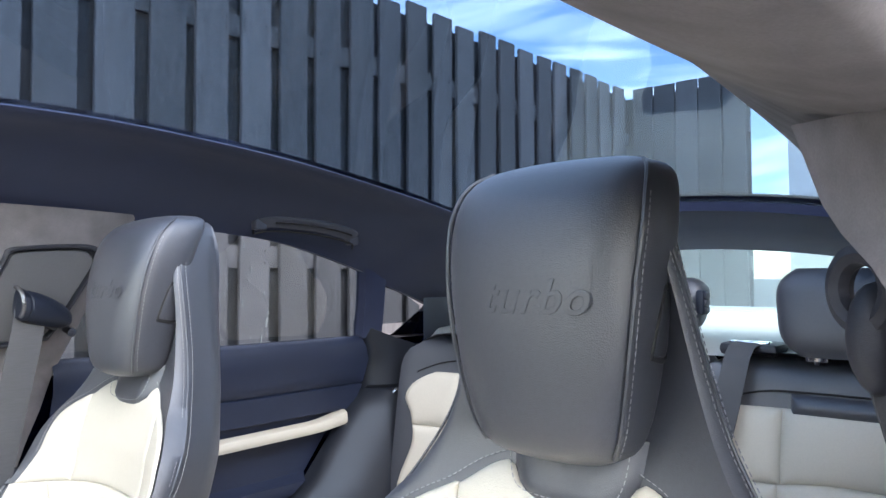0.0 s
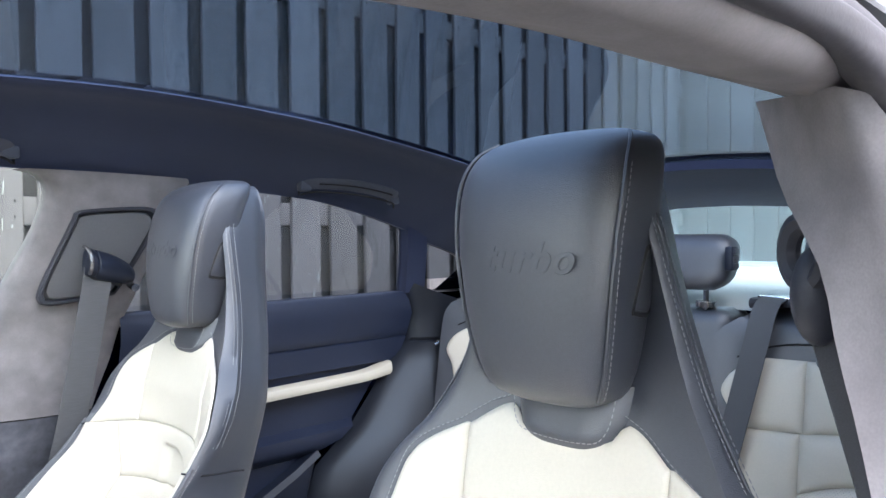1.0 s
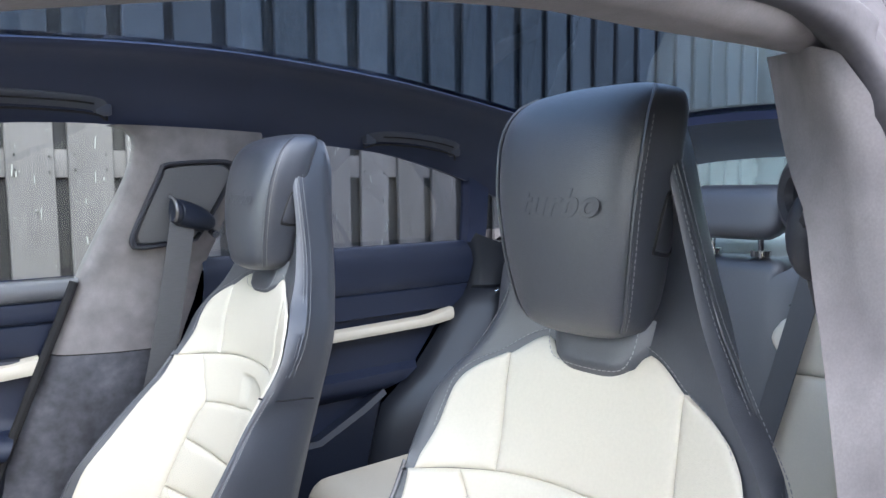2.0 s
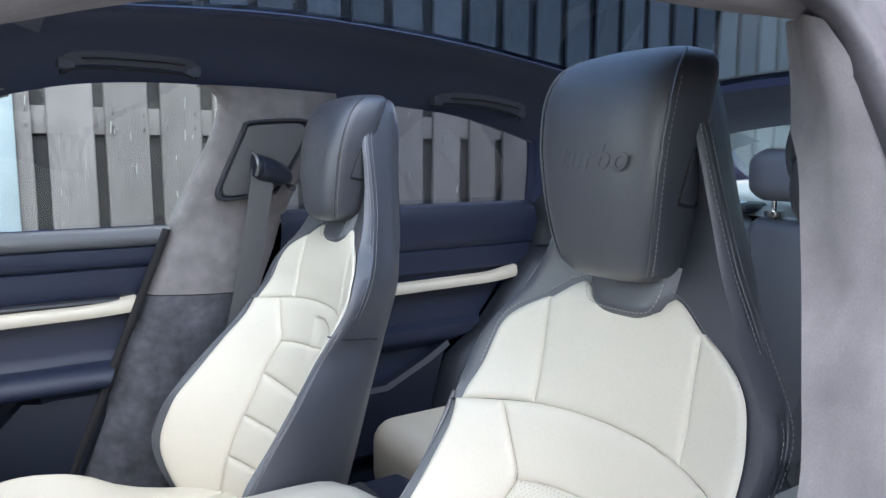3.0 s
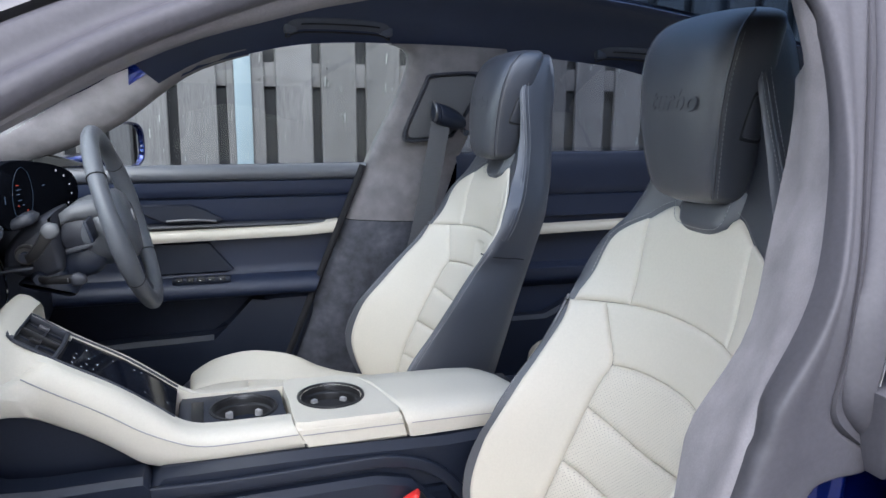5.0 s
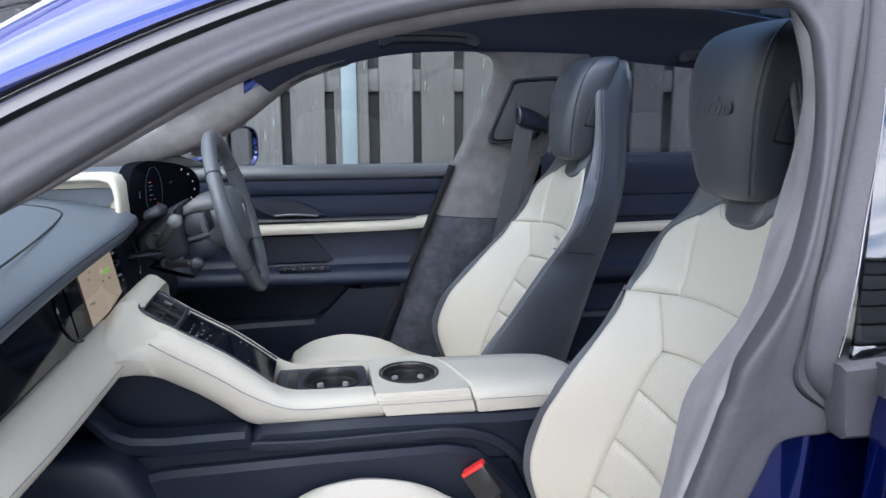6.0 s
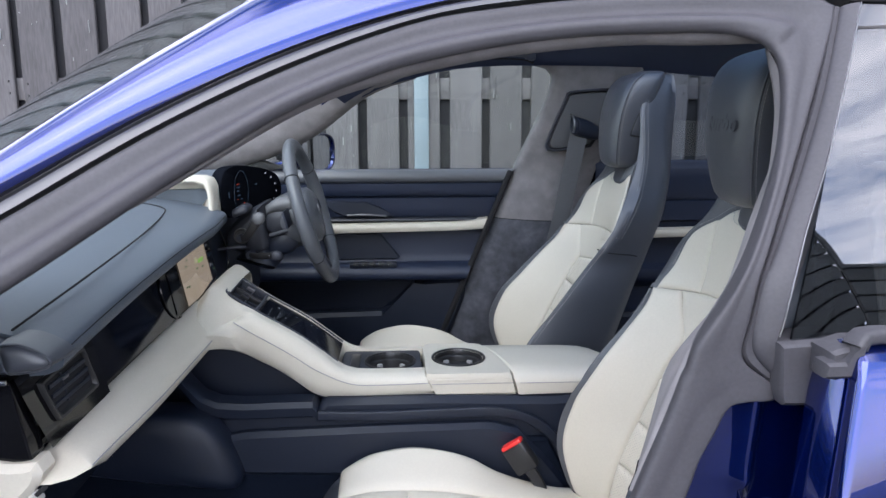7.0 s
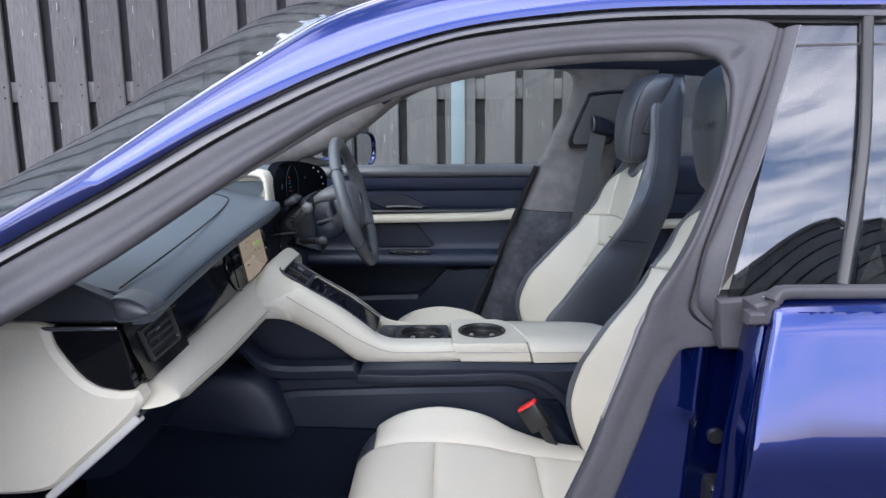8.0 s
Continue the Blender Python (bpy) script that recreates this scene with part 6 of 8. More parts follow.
    def cz(x, y):
        zc, ze = lerp_table(CU, x)
        u = abs(y) / 0.222
        return zc + (ze - zc) * min(1, u) ** 3 - max(0, u - 1) ** 2 * 2.0

    rings = []
    for k in range(40):
        x = -0.165 + 0.585 * k / 39
        pts = [Vector((x, SEAT_Y + y, cz(x, y) - 0.003)) for y in [0.262 * (i / 14 - 1) for i in range(29)]]
        low = 0.33
        pts += [Vector((x + 0.01, SEAT_Y + 0.27, (cz(x, 0.262) + low) / 2)), Vector((x + 0.02, SEAT_Y + 0.255, low)), Vector((x + 0.02, SEAT_Y - 0.255, low)), Vector((x + 0.01, SEAT_Y - 0.27, (cz(x, 0.262) + low) / 2))]
        rings.append(pts)
    cush = part("cushion", loft(rings), BLACK_LEATHER, seat, "black leather seat base", sharp=60)

    def cpanel(x0, x1, ya, yb, puff=0.008, nu=24, nv=16, soft=0.014):
        rows = []
        for j in range(nv + 1):
            t = 0.5 - 0.5 * math.cos(math.pi * j / nv)
            row = []
            for i in range(nu + 1):
                s = 0.5 - 0.5 * math.cos(math.pi * i / nu)
                x = x0 + (x1 - x0) * t
                y = ya(x) + (yb(x) - ya(x)) * s
                e = min(min(s, 1 - s) * abs(yb(x) - ya(x)), min(t, 1 - t) * (x1 - x0))
                off = puff * (1 - math.exp(-e / soft)) - 0.004 * math.exp(-e / 0.005) + 0.002
                d = 0.002
                nx = -(cz(x + d, y) - cz(x - d, y)) / (2 * d)
                ny = -(cz(x, y + d) - cz(x, y - d)) / (2 * d)
                nn = Vector((nx, ny, 1)).normalized()
                p = Vector((x, y, cz(x, y))) + nn * off
                row.append(Vector((p.x, p.y + SEAT_Y, p.z)))
            rows.append(row)
        return sheet(rows)
    yw = lambda x: 0.150 + 0.02 * max(0, x)
    for a, b in ((-0.160, 0.012), (0.012, 0.225), (0.225, 0.40)):
        part("cushion_pad", cpanel(a, b, lambda x: -yw(x), yw, puff=0.012), WHITE_LEATHER, cush, "off-white leather pad")
    for sgn in (1, -1):
        part("cushion_bolster", cpanel(-0.12, 0.40, lambda x: sgn * yw(x), lambda x: sgn * (0.246 - 0.35 * max(0, -x - 0.04) ** 1.3), puff=0.008, nu=18, nv=40), WHITE_LEATHER, cush, "off-white leather bolster")
        part("cushion_piping", tube(spline([(x, SEAT_Y + sgn * 0.252, cz(x, 0.252) + 0.004) for x in (-0.11, -0.05, 0.02, 0.1, 0.18, 0.26, 0.36)], 40), 0.004, 6), BLACK_LEATHER, cush)
    part("side_cover", block(-0.06, 0.46, SEAT_Y - 0.272, SEAT_Y - 0.235, 0.29, 0.40, 0.012), PLASTIC, seat, "dark plastic side cover")
    part("side_cover", block(-0.06, 0.46, SEAT_Y + 0.235, SEAT_Y + 0.262, 0.29, 0.40, 0.012), PLASTIC, seat)
    for y in (-0.19, 0.19):
        part("seat_rail", block(-0.12, 0.42, SEAT_Y + y - 0.02, SEAT_Y + y + 0.02, 0.262, 0.335, 0.004), PLASTIC, seat)
    # recliner cover where cushion and back meet
    for sgn in (1, -1):
        part("hinge_cover", sweep([(0.43, SEAT_Y + sgn * 0.235, 0.42), (0.43, SEAT_Y + sgn * 0.262, 0.42)], circle(0.055, 20)), PLASTIC, seat)
    return seat


seat_near = front_seat()
seat_far = copy_thing(seat_near, Matrix.Translation((0.15, SEAT_Y + 0.758, 0.27)))
for o in seat_far.children_recursive:     # the driver's seat back is set further back at the top
    o.data = o.data.copy()
    for v in o.data.vertices:
        if v.co.z > 0.9:
            v.co.x += 0.13 * (v.co.z - 0.9)
        y, z = v.co.y - SEAT_Y, v.co.z
        if y < 0 and 0.6 < z < 1.1 and not o.name.startswith(("headrest", "button", "embossed")):     # its near shoulder is narrower and deeper
            b = cubic([0.60, 0.70, 0.80, 0.88, 0.95, 1.02, 1.10], [0.0, 0.3, 0.85, 1.0, 0.9, 0.35, 0.0], z)
            v.co.y += 0.016 * b * min(1.1, -y / lerp_table(BACK, z)[2]) ** 3
            if v.co.x > lerp_table(BACK, z)[1] + 0.07:
                v.co.x += 0.012 * b
for o in [c for c in seat_near.children if c.name.startswith("cushion")]:
    for q in [o] + list(o.children):
        q.data = q.data.copy()
        for v in q.data.vertices:
            if v.co.z > 0.36:
                v.co.z -= 0.020
                v.co.x += 0.006
for o in [c for c in seat_near.children if c.name.startswith("backrest")]:     # the passenger's side bolsters are drawn in
    for q in [o] + list(o.children):
        q.data = q.data.copy()
        for v in q.data.vertices:
            y, z = v.co.y - SEAT_Y, v.co.z
            if z < 0.84:
                u = min(1.1, abs(y) / lerp_table(BACK, max(0.38, z))[2]) ** 2
                nar = cubic([0.30, 0.42, 0.525, 0.63, 0.675, 0.71, 0.745, 0.79, 0.84], [0.03, 0.045, 0.055, 0.055, 0.050, 0.042, 0.030, 0.008, 0.0], z)
                v.co.y -= math.copysign(nar * u * (1.0 if y > 0 else 0.5), y)
                v.co.x += u * (1.0 if y > 0 else 0.5) * cubic([0.30, 0.42, 0.525, 0.63, 0.675, 0.71, 0.76, 0.80, 0.84], [0.03, 0.036, 0.040, 0.030, 0.018, 0.013, 0.012, 0.008, 0.0], z)
tagged(seat_near, "black and off-white leather passenger sports seat with integral headrest")
tagged(seat_far, "black and off-white leather driver's sports seat beside the belt pillar")

buckle = thing("buckle", (0.23, -0.115, 0.47), "black belt buckle with red release button", "buckle")
bd = Vector((-0.56, 0.22, 0.80)).normalized()
b0 = Vector((0.237, -0.142, 0.483))
mb = Matrix.Translation(b0) @ bd.to_track_quat("Z", "Y").to_matrix().to_4x4()
part("housing", move(block(-0.014, 0.014, -0.024, 0.024, -0.034, 0.024, 0.005), mb), TRIM_BLACK, buckle, "black plastic housing")
part("release_button", move(block(-0.0115, 0.0115, -0.0225, 0.0225, 0.020, 0.030, 0.003), mb), RED, buckle, "red release button")
part("stalk", sweep(spline([b0 - bd * 0.028, b0 - bd * 0.06 + Vector((0.001, 0, -0.002)), b0 - bd * 0.125 + Vector((-0.008, 0, -0.012))], 10), round_rect(0.022, 0.012, 0.004), (0, -1, 0)), TRIM_BLACK, buckle, "black stalk")

# ---- rear seats ----
rear = thing("rear_seat", (1.3, 0, 0.3), "off-white and black leather rear bench with low headrests", "rear seat")


def soft_block(x0, x1, y0, y1, z0, z1, lean=0.0, r=0.05):
    g = block(x0, x1, y0, y1, z0, z1, r, 5)
    return [(x + lean * (z - z0), y, z) for x, y, z in g[0]], g[1]


RYC, RHW = 0.38, 0.264


def rear_x(v, z):
    """Front of a rear backrest, v across from its centre."""
    return 1.405 + 0.14 * (z - 0.48) + 0.05 * max(0, z - 0.86) - 0.045 * min(1, abs(v) / RHW) ** 3


def rear_panel(yc, v0, v1, zb, zt, puff=0.010, nu=18, nv=18):
    rows = []
    for j in range(nv + 1):
        t = 0.5 - 0.5 * math.cos(math.pi * j / nv)
        row = []
        for i in range(nu + 1):
            s = 0.5 - 0.5 * math.cos(math.pi * i / nu)
            z = zb(s) * (1 - t) + zt(s) * t
            a, b = v0(z), v1(z)
            v = a + (b - a) * s
            e = min(min(s, 1 - s) * abs(b - a), min(t, 1 - t) * abs(zt(s) - zb(s)))
            row.append(Vector((rear_x(v, z) - puff * (1 - math.exp(-e / 0.012)) + 0.004 * math.exp(-e / 0.004) - 0.004, yc + v, z)))
        rows.append(row)
    return sheet(rows)


rear_edge = lambda z: cubic([0.48, 0.62, 0.74, 0.80, 0.84, 0.87, 0.89, 0.905], [0.255, 0.262, 0.235, 0.245, 0.262, 0.250, 0.225, 0.19], z)
for sgn in (-1, 1):
    yc = sgn * RYC
    rings = []
    for k in range(30):
        z = 0.44 + 0.56 * k / 29
        w = 0.292 - 0.10 * max(0, (z - 0.90) / 0.10) ** 3
        tz = max(0, (z - 0.95) / 0.05)
        fr = [Vector((rear_x(v, z) + 0.004 + 0.03 * tz ** 2, yc + v, z)) for v in [w * (i / 10 - 1) for i in range(21)]]
        rings.append(fr + [Vector((1.46, yc + w + 0.004, z)), Vector((1.53, yc + w - 0.01, z)), Vector((1.545, yc, z)), Vector((1.53, yc - w + 0.01, z)), Vector((1.46, yc - w - 0.004, z))])
    br = part("backrest", loft(rings), BLACK_LEATHER, rear, "black leather rear backrest", sharp=60)
    flat = lambda c: (lambda s: c)
    part("upper_panel", rear_panel(yc, lambda z: -0.12, lambda z: 0.12, lambda s: 0.772 + 0.012 * (1 - (2 * s - 1) ** 2), lambda s: 0.905), WHITE_LEATHER, br, "off-white leather panel")
    part("arch_panel", rear_panel(yc, lambda z: -0.125, lambda z: 0.125, lambda s: 0.662 + 0.036 * (1 - (2 * s - 1) ** 2), lambda s: 0.772 + 0.012 * (1 - (2 * s - 1) ** 2)), WHITE_LEATHER, br, "off-white leather panel")
    for k, (a, b) in enumerate(((0.58, 0.662), (0.49, 0.58))):
        part("insert_pad", rear_panel(yc, lambda z: -0.125, lambda z: 0.125, flat(a), (lambda s, b=b, k=k: b + (0.036 * (1 - (2 * s - 1) ** 2) if k == 0 else 0))), PERF_LEATHER, br, "off-white perforated leather")
    for q in (-1, 1):
        part("upper_side_panel", rear_panel(yc, (lambda z, q=q: q * 0.12), (lambda z, q=q: q * rear_edge(z)), flat(0.772), flat(0.905)), WHITE_LEATHER, br, "off-white leather panel")
        part("side_bolster", rear_panel(yc, (lambda z, q=q: q * 0.125), (lambda z, q=q: q * rear_edge(z)), flat(0.49), flat(0.772)), WHITE_LEATHER, br, "off-white leather bolster")
    part("top_seam", tube([Vector((rear_x(v, 0.935 - 2.2 * max(0, abs(v) - 0.12) ** 2) + 0.002, yc + v, 0.935 - 2.2 * max(0, abs(v) - 0.12) ** 2)) for v in [0.24 * (i / 12 - 1) for i in range(25)]], 0.002, 6), DARK_GAP, br)
    part("pull_loop", rear_panel(yc, lambda z: -0.105, lambda z: 0.105, flat(0.893), flat(0.931), 0.014), BLACK_LEATHER, br, "black leather pull panel")
    part("cushion", soft_block(0.76, 1.42, yc - 0.27, yc + 0.27, 0.30, 0.488, 0.0, 0.06), WHITE_LEATHER, rear, "off-white leather cushion")
part("centre_backrest", soft_block(1.385, 1.51, -0.112, 0.112, 0.46, 0.99, 0.14, 0.03), BLACK_LEATHER, rear, "black leather centre backrest")
part("centre_cushion", soft_block(0.90, 1.42, -0.105, 0.105, 0.30, 0.47, 0.0, 0.04), BLACK_LEATHER, rear, "black leather centre cushion")


def rear_headrest(c, w, z0, z1):
    rings = []
    for k in range(15):
        f = k / 14
        z = z0 + (z1 - z0) * f
        sc = (1 - abs(2 * f - 1) ** 4 * 0.30) * (0.88 + 0.12 * f)
        dx = 1 - abs(2 * f - 1) ** 5 * 0.5
        rings.append([Vector((1.475 + 0.02 * f + 0.042 * dx * math.copysign(abs(math.cos(a)) ** 0.6, math.cos(a)), c + w * sc * math.copysign(abs(math.sin(a)) ** 0.42, math.sin(a)), z)) for a in [2 * math.pi * i / 36 for i in range(36)]])
    hd = part("headrest", loft(rings), BLACK_LEATHER, rear, "black leather rear headrest")
    for s in (-0.055, 0.055):
        part("post", tube([(1.48, c + s, 0.985), (1.48, c + s, 1.05)], 0.006, 8), CHROME, hd, "chrome post")
        part("post_collar", sweep([(1.48, c + s, 0.992), (1.48, c + s, 1.004)], round_rect(0.030, 0.042, 0.012)), CHROME, hd, "chrome collar")
    return hd


for sgn in (-1, 1):
    rear_headrest(sgn * 0.372, 0.128, 1.0, 1.158)
hd = rear_headrest(0.0, 0.122, 1.028, 1.142)
bz = part("switch_bezel", block(1.440, 1.470, -0.128, -0.112, 1.070, 1.118, 0.004), PLASTIC, hd, "black switch bezel")
for k in range(3):
    part("switch", block(1.444, 1.466, -0.131, -0.12, 1.074 + 0.014 * k, 1.085 + 0.014 * k, 0.002), GREY_PLASTIC, bz)
for y in (-0.19, 0.19):
    rb = thing("belt_guide", (1.53, y, 1.0), "black and chrome rear belt guide on the load cover", "belt guide", "rear belt guides")
    part("cover", block(1.49, 1.58, y - 0.055, y + 0.055, 0.992, 1.016, 0.009), GREY_PLASTIC, rb)
    part("slot", block(1.500, 1.525, y - 0.038, y + 0.038, 1.012, 1.020, 0.003), CHROME, rb, "bright slot rim")
    sg = 1 if y > 0 else -1
    part("webbing", sweep(spline([(1.515, y, 1.018), (1.455, y - sg * 0.002, 1.004), (1.418, y - sg * 0.008, 0.93), (1.372, y - sg * 0.05, 0.70), (1.335, y - sg * 0.09, 0.51)], 24), [(-0.024, -0.001), (0.024, -0.001), (0.024, 0.001), (-0.024, 0.001)], (-1, 0, 0.3)), WEBBING, rb, "dark webbing strap")

# ---- dashboard ----
dash = thing("dashboard", (-0.5, 0, 0.5), "grey leather dashboard with white lower bar and glossy displays", "dashboard")


def dash_rows(prof, ys, bow=0.03):
    rows = []
    for y in ys:
        s = y / 0.7
        rows.append([Vector((x - bow * s * s * 0.4 - 0.10 * max(0, y) * (x > -0.6), y, z - 0.045 * max(0, -s) ** 2 * (z > 0.885))) for x, z in prof])
    return rows


ys = [-0.66 + 0.82 * k / 30 for k in range(31)]
part("top_pad", loft(dash_rows([(-1.0, 0.90), (-1.0, 0.955), (-0.80, 0.968), (-0.62, 0.968), (-0.56, 0.9645), (-0.50, 0.958), (-0.44, 0.948), (-0.40, 0.9385), (-0.376, 0.931), (-0.366, 0.9268), (-0.3605, 0.9225), (-0.358, 0.917), (-0.3578, 0.911), (-0.360, 0.904), (-0.366, 0.899), (-0.38, 0.894), (-0.44, 0.890)], ys)), GREY_LEATHER, dash, "grey-black leather dashboard pad", sharp=50)
part("pad_seam", tube([Vector((-0.3592 - 0.012 * (y / 0.7) ** 2 - 0.10 * max(0, y), y, 0.9198 - 0.045 * max(0, -y / 0.7) ** 2)) for y in ys], 0.0008, 6), DARK_GAP, dash, "dark seam")
ridge = spline([(-0.425, -0.655, 0.906), (-0.408, -0.45, 0.9335), (-0.425, -0.2, 0.9445), (-0.452, -0.02, 0.9505), (-0.475, 0.035, 0.9545), (-0.52, 0.055, 0.960), (-0.60, 0.06, 0.968)], 50)
part("pad_ridge", tube(ridge, 0.0015, 6), DARK_GAP, dash, "dark sewn ridge")
# pad's end cap towards the door
cap_o = [(p.x, p.y) for p in spline([(-0.4245, 0.897, 0), (-0.4225, 0.882, 0), (-0.418, 0.867, 0), (-0.400, 0.867, 0), (-0.379, 0.871, 0), (-0.370, 0.877, 0), (-0.376, 0.886, 0), (-0.390, 0.894, 0), (-0.406, 0.899, 0)], 40, True)]
cap_at = lambda p, s, y: Vector((-0.402 + (p[0] + 0.402) * s, y, 0.882 + (p[1] - 0.882) * s))
part("end_cap", loft([[cap_at(p, s, y) for p in cap_o] for s, y in ((1.16, -0.640), (1.10, -0.668), (1.04, -0.682), (1.0, -0.687), (0.95, -0.687), (0.90, -0.690), (0.75, -0.693), (0.4, -0.695), (0.05, -0.695))]), BLACK_LEATHER, dash, "black leather end cap")
part("cap_piping", tube([cap_at(p, 1.0, -0.6875) for p in cap_o], 0.0016, 6, True), BLACK_LEATHER, dash)
part("cap_seam", tube([cap_at(p, 0.95, -0.6872) for p in cap_o], 0.0010, 5, True), DARK_GAP, dash, "dark seam")
part("pad_end", prism([(-0.418, 0.862), (-0.424, 0.896), (-0.478, 0.920), (-0.62, 0.93), (-0.90, 0.92), (-0.90, 0.862), (-0.55, 0.862)], "y", -0.688, -0.655, 0.006), GREY_PLASTIC, dash, "dark grey dashboard end")
# fascia under the pad
ysf = [-0.66 + 0.90 * k / 20 for k in range(21)]
part("fascia", loft(dash_rows([(-0.43, 0.897), (-0.424, 0.885), (-0.400, 0.765), (-0.42, 0.74), (-0.52, 0.74), (-0.52, 0.895)], ysf, 0.02)), GLOSS_BLACK, dash, "glossy black fascia")
part("passenger_display", sheet(dash_rows([(-0.4185, 0.884), (-0.3970, 0.776)], [-0.52 + 0.36 * k / 10 for k in range(11)], 0.02)), SCREEN, dash, "dark glossy passenger display")
cd = part("centre_display", sheet(dash_rows([(-0.4180, 0.887), (-0.3960, 0.776)], [-0.155 + 0.37 * k / 10 for k in range(11)], 0.02)), SCREEN, dash, "centre touch display showing a map")
part("map", sheet(dash_rows([(-0.4163, 0.885), (-0.3953, 0.779)], [-0.092 + 0.235 * k / 8 for k in range(9)], 0.02)), MAP_TAN, cd, "tan map picture")
rnd = random.Random(8)
marks = []
for k in range(9):
    y, z = rnd.uniform(-0.075, 0.125), rnd.uniform(0.79, 0.872)
    marks.append(block(-0.3953 - 0.198 * (z - 0.779) - 0.001, -0.3953 - 0.198 * (z - 0.779) + 0.001, y - 0.0035, y + 0.0035, z - 0.0015, z + 0.0015, 0.0004))
tagged(part("map_mark", join(*marks), MAP_DARK, cd, "small dark map marks"), kind="stuff")
part("map_patch", block(-0.4095, -0.4062, 0.035, 0.065, 0.838, 0.846, 0.0004), MAP_GREEN, cd)
for y, z, w, h in ((0.156, 0.868, 0.006, 0.004), (0.176, 0.866, 0.003, 0.003), (0.158, 0.850, 0.004, 0.004), (0.180, 0.848, 0.005, 0.002), (0.160, 0.826, 0.052, 0.0008), (0.158, 0.806, 0.004, 0.004), (0.178, 0.804, 0.005, 0.003)):
    part("icon", sheet(dash_rows([(-0.3945 - 0.198 * (q - 0.776), q) for q in (z + h, z)], [y, y + w], 0.02)), ICON if w < 0.05 else ICON_BLUE, cd)
part("display_frame", tube(spline([Vector((-0.396 - 0.198 * (z - 0.776), y, z)) for y, z in ((-0.158, 0.776), (-0.158, 0.887), (0.218, 0.887), (0.218, 0.776))], 60, True), 0.002, 6, True), GLOSS_BLACK, dash)
# air vent at the passenger end
VX = lambda z, d=0.0: -0.402 - 0.2 * (z - 0.82) + d
vent_o = [(p.y, p.z) for p in spline([Vector((0, y, z)) for y, z in ((-0.652, 0.836), (-0.648, 0.842), (-0.60, 0.844), (-0.54, 0.847), (-0.533, 0.843), (-0.528, 0.815), (-0.524, 0.793), (-0.530, 0.788), (-0.58, 0.788), (-0.632, 0.788), (-0.638, 0.793), (-0.646, 0.815))], 60, True)]
vent_at = lambda p, s, d: Vector((VX(0.817 + (p[1] - 0.817) * s, d), -0.588 + (p[0] + 0.588) * (1 - (1 - s) * 0.5), 0.817 + (p[1] - 0.817) * s))
vent = part("side_vent", loft([[vent_at(p, s, d) for p in vent_o] for s, d in ((1.0, -0.004), (1.0, 0.004), (0.96, 0.006), (0.86, 0.006), (0.80, 0.003), (0.78, -0.006))], cap=False), TRIM_BLACK, dash, "black framed air vent")
# flat near-black sheet in place of the vent's shaded depth
part("vent_opening", sheet([[vent_at(p, s, 0.0006) for p in vent_o + vent_o[:1]] for s in (0.80, 0.4, 0.02)]), DARK_GAP, vent, "near-black sheet for the shade inside the vent")
for z in (0.829, 0.817, 0.805):
    part("slat", sweep([Vector((VX(z, 0.002), y, z)) for y in (-0.634, -0.59, -0.536)], round_rect(0.0025, 0.006, 0.001)), PLASTIC, vent)
part("cross_blade", sweep([Vector((VX(z, 0.001), -0.600, z)) for z in (0.799, 0.835)], round_rect(0.003, 0.003, 0.001), (0, 1, 0)), PLASTIC, vent)
part("vent_tab", block(VX(0.829) + 0.004, VX(0.829) + 0.007, -0.606, -0.592, 0.827, 0.831, 0.001), SATIN, vent)
# white bar and the dashboard's white side
bar = []
seam = []
for k in range(40):
    y = -0.698 + 0.658 * k / 39
    zb = cubic([-0.70, -0.66, -0.53, -0.19, 0.0, 0.22], [0.756, 0.760, 0.764, 0.771, 0.775, 0.780], y)
    zf = cubic([-0.70, -0.66, -0.40, -0.20, -0.09, 0.0, 0.10, 0.22], [0.748, 0.747, 0.730, 0.724, 0.722, 0.722, 0.722, 0.722], y)
    xf = cubic([-0.70, -0.09, 0.0, 0.22], [-0.346, -0.349, -0.349, -0.349], y)
    xf += 12.0 * max(0, y + 0.125) ** 2
    near = max(0.0, 1 - k / 5)
    lift = 0.016 * near
    ring = ((-0.412, zb - 0.004, 1.0), (-0.404, zb + 0.001, 1.0), (-0.392, zb + 0.002, 0.95), (-0.375, (zb * 0.55 + zf * 0.45) + 0.007, 0.8), (-0.358, zb * 0.15 + zf * 0.85 + 0.006, 0.7), (xf, zf, 0.62), (xf + 0.001, zf - 0.008 + lift * 0.3, 0.5), (xf - 0.006 - lift * 0.6, zf - 0.020 + lift * 0.7, 0.25), (xf - 0.018 - lift, zf - 0.026 + lift, 0.05), (-0.41, zf - 0.026 + lift, 0.05))
    bar.append([Vector((x, y + 0.05 * lean * near, z)) for x, z, lean in ring])
    seam.append(Vector((xf + 0.0008, y + 0.031 * near, zf - 0.002)))
part("lower_bar", loft(bar), WHITE_LEATHER, dash, "white leather lower bar", sharp=60)
part("bar_seam", tube(seam[:36], 0.0010, 5), THREAD, dash, "sewn seam")
side_o = [(-0.392, 0.766), (-0.41, 0.764), (-0.43, 0.766), (-0.455, 0.773), (-0.480, 0.795), (-0.505, 0.832), (-0.520, 0.864), (-0.60, 0.866), (-0.80, 0.86), (-0.86, 0.61), (-0.62, 0.606), (-0.535, 0.614), (-0.50, 0.64), (-0.396, 0.734)]
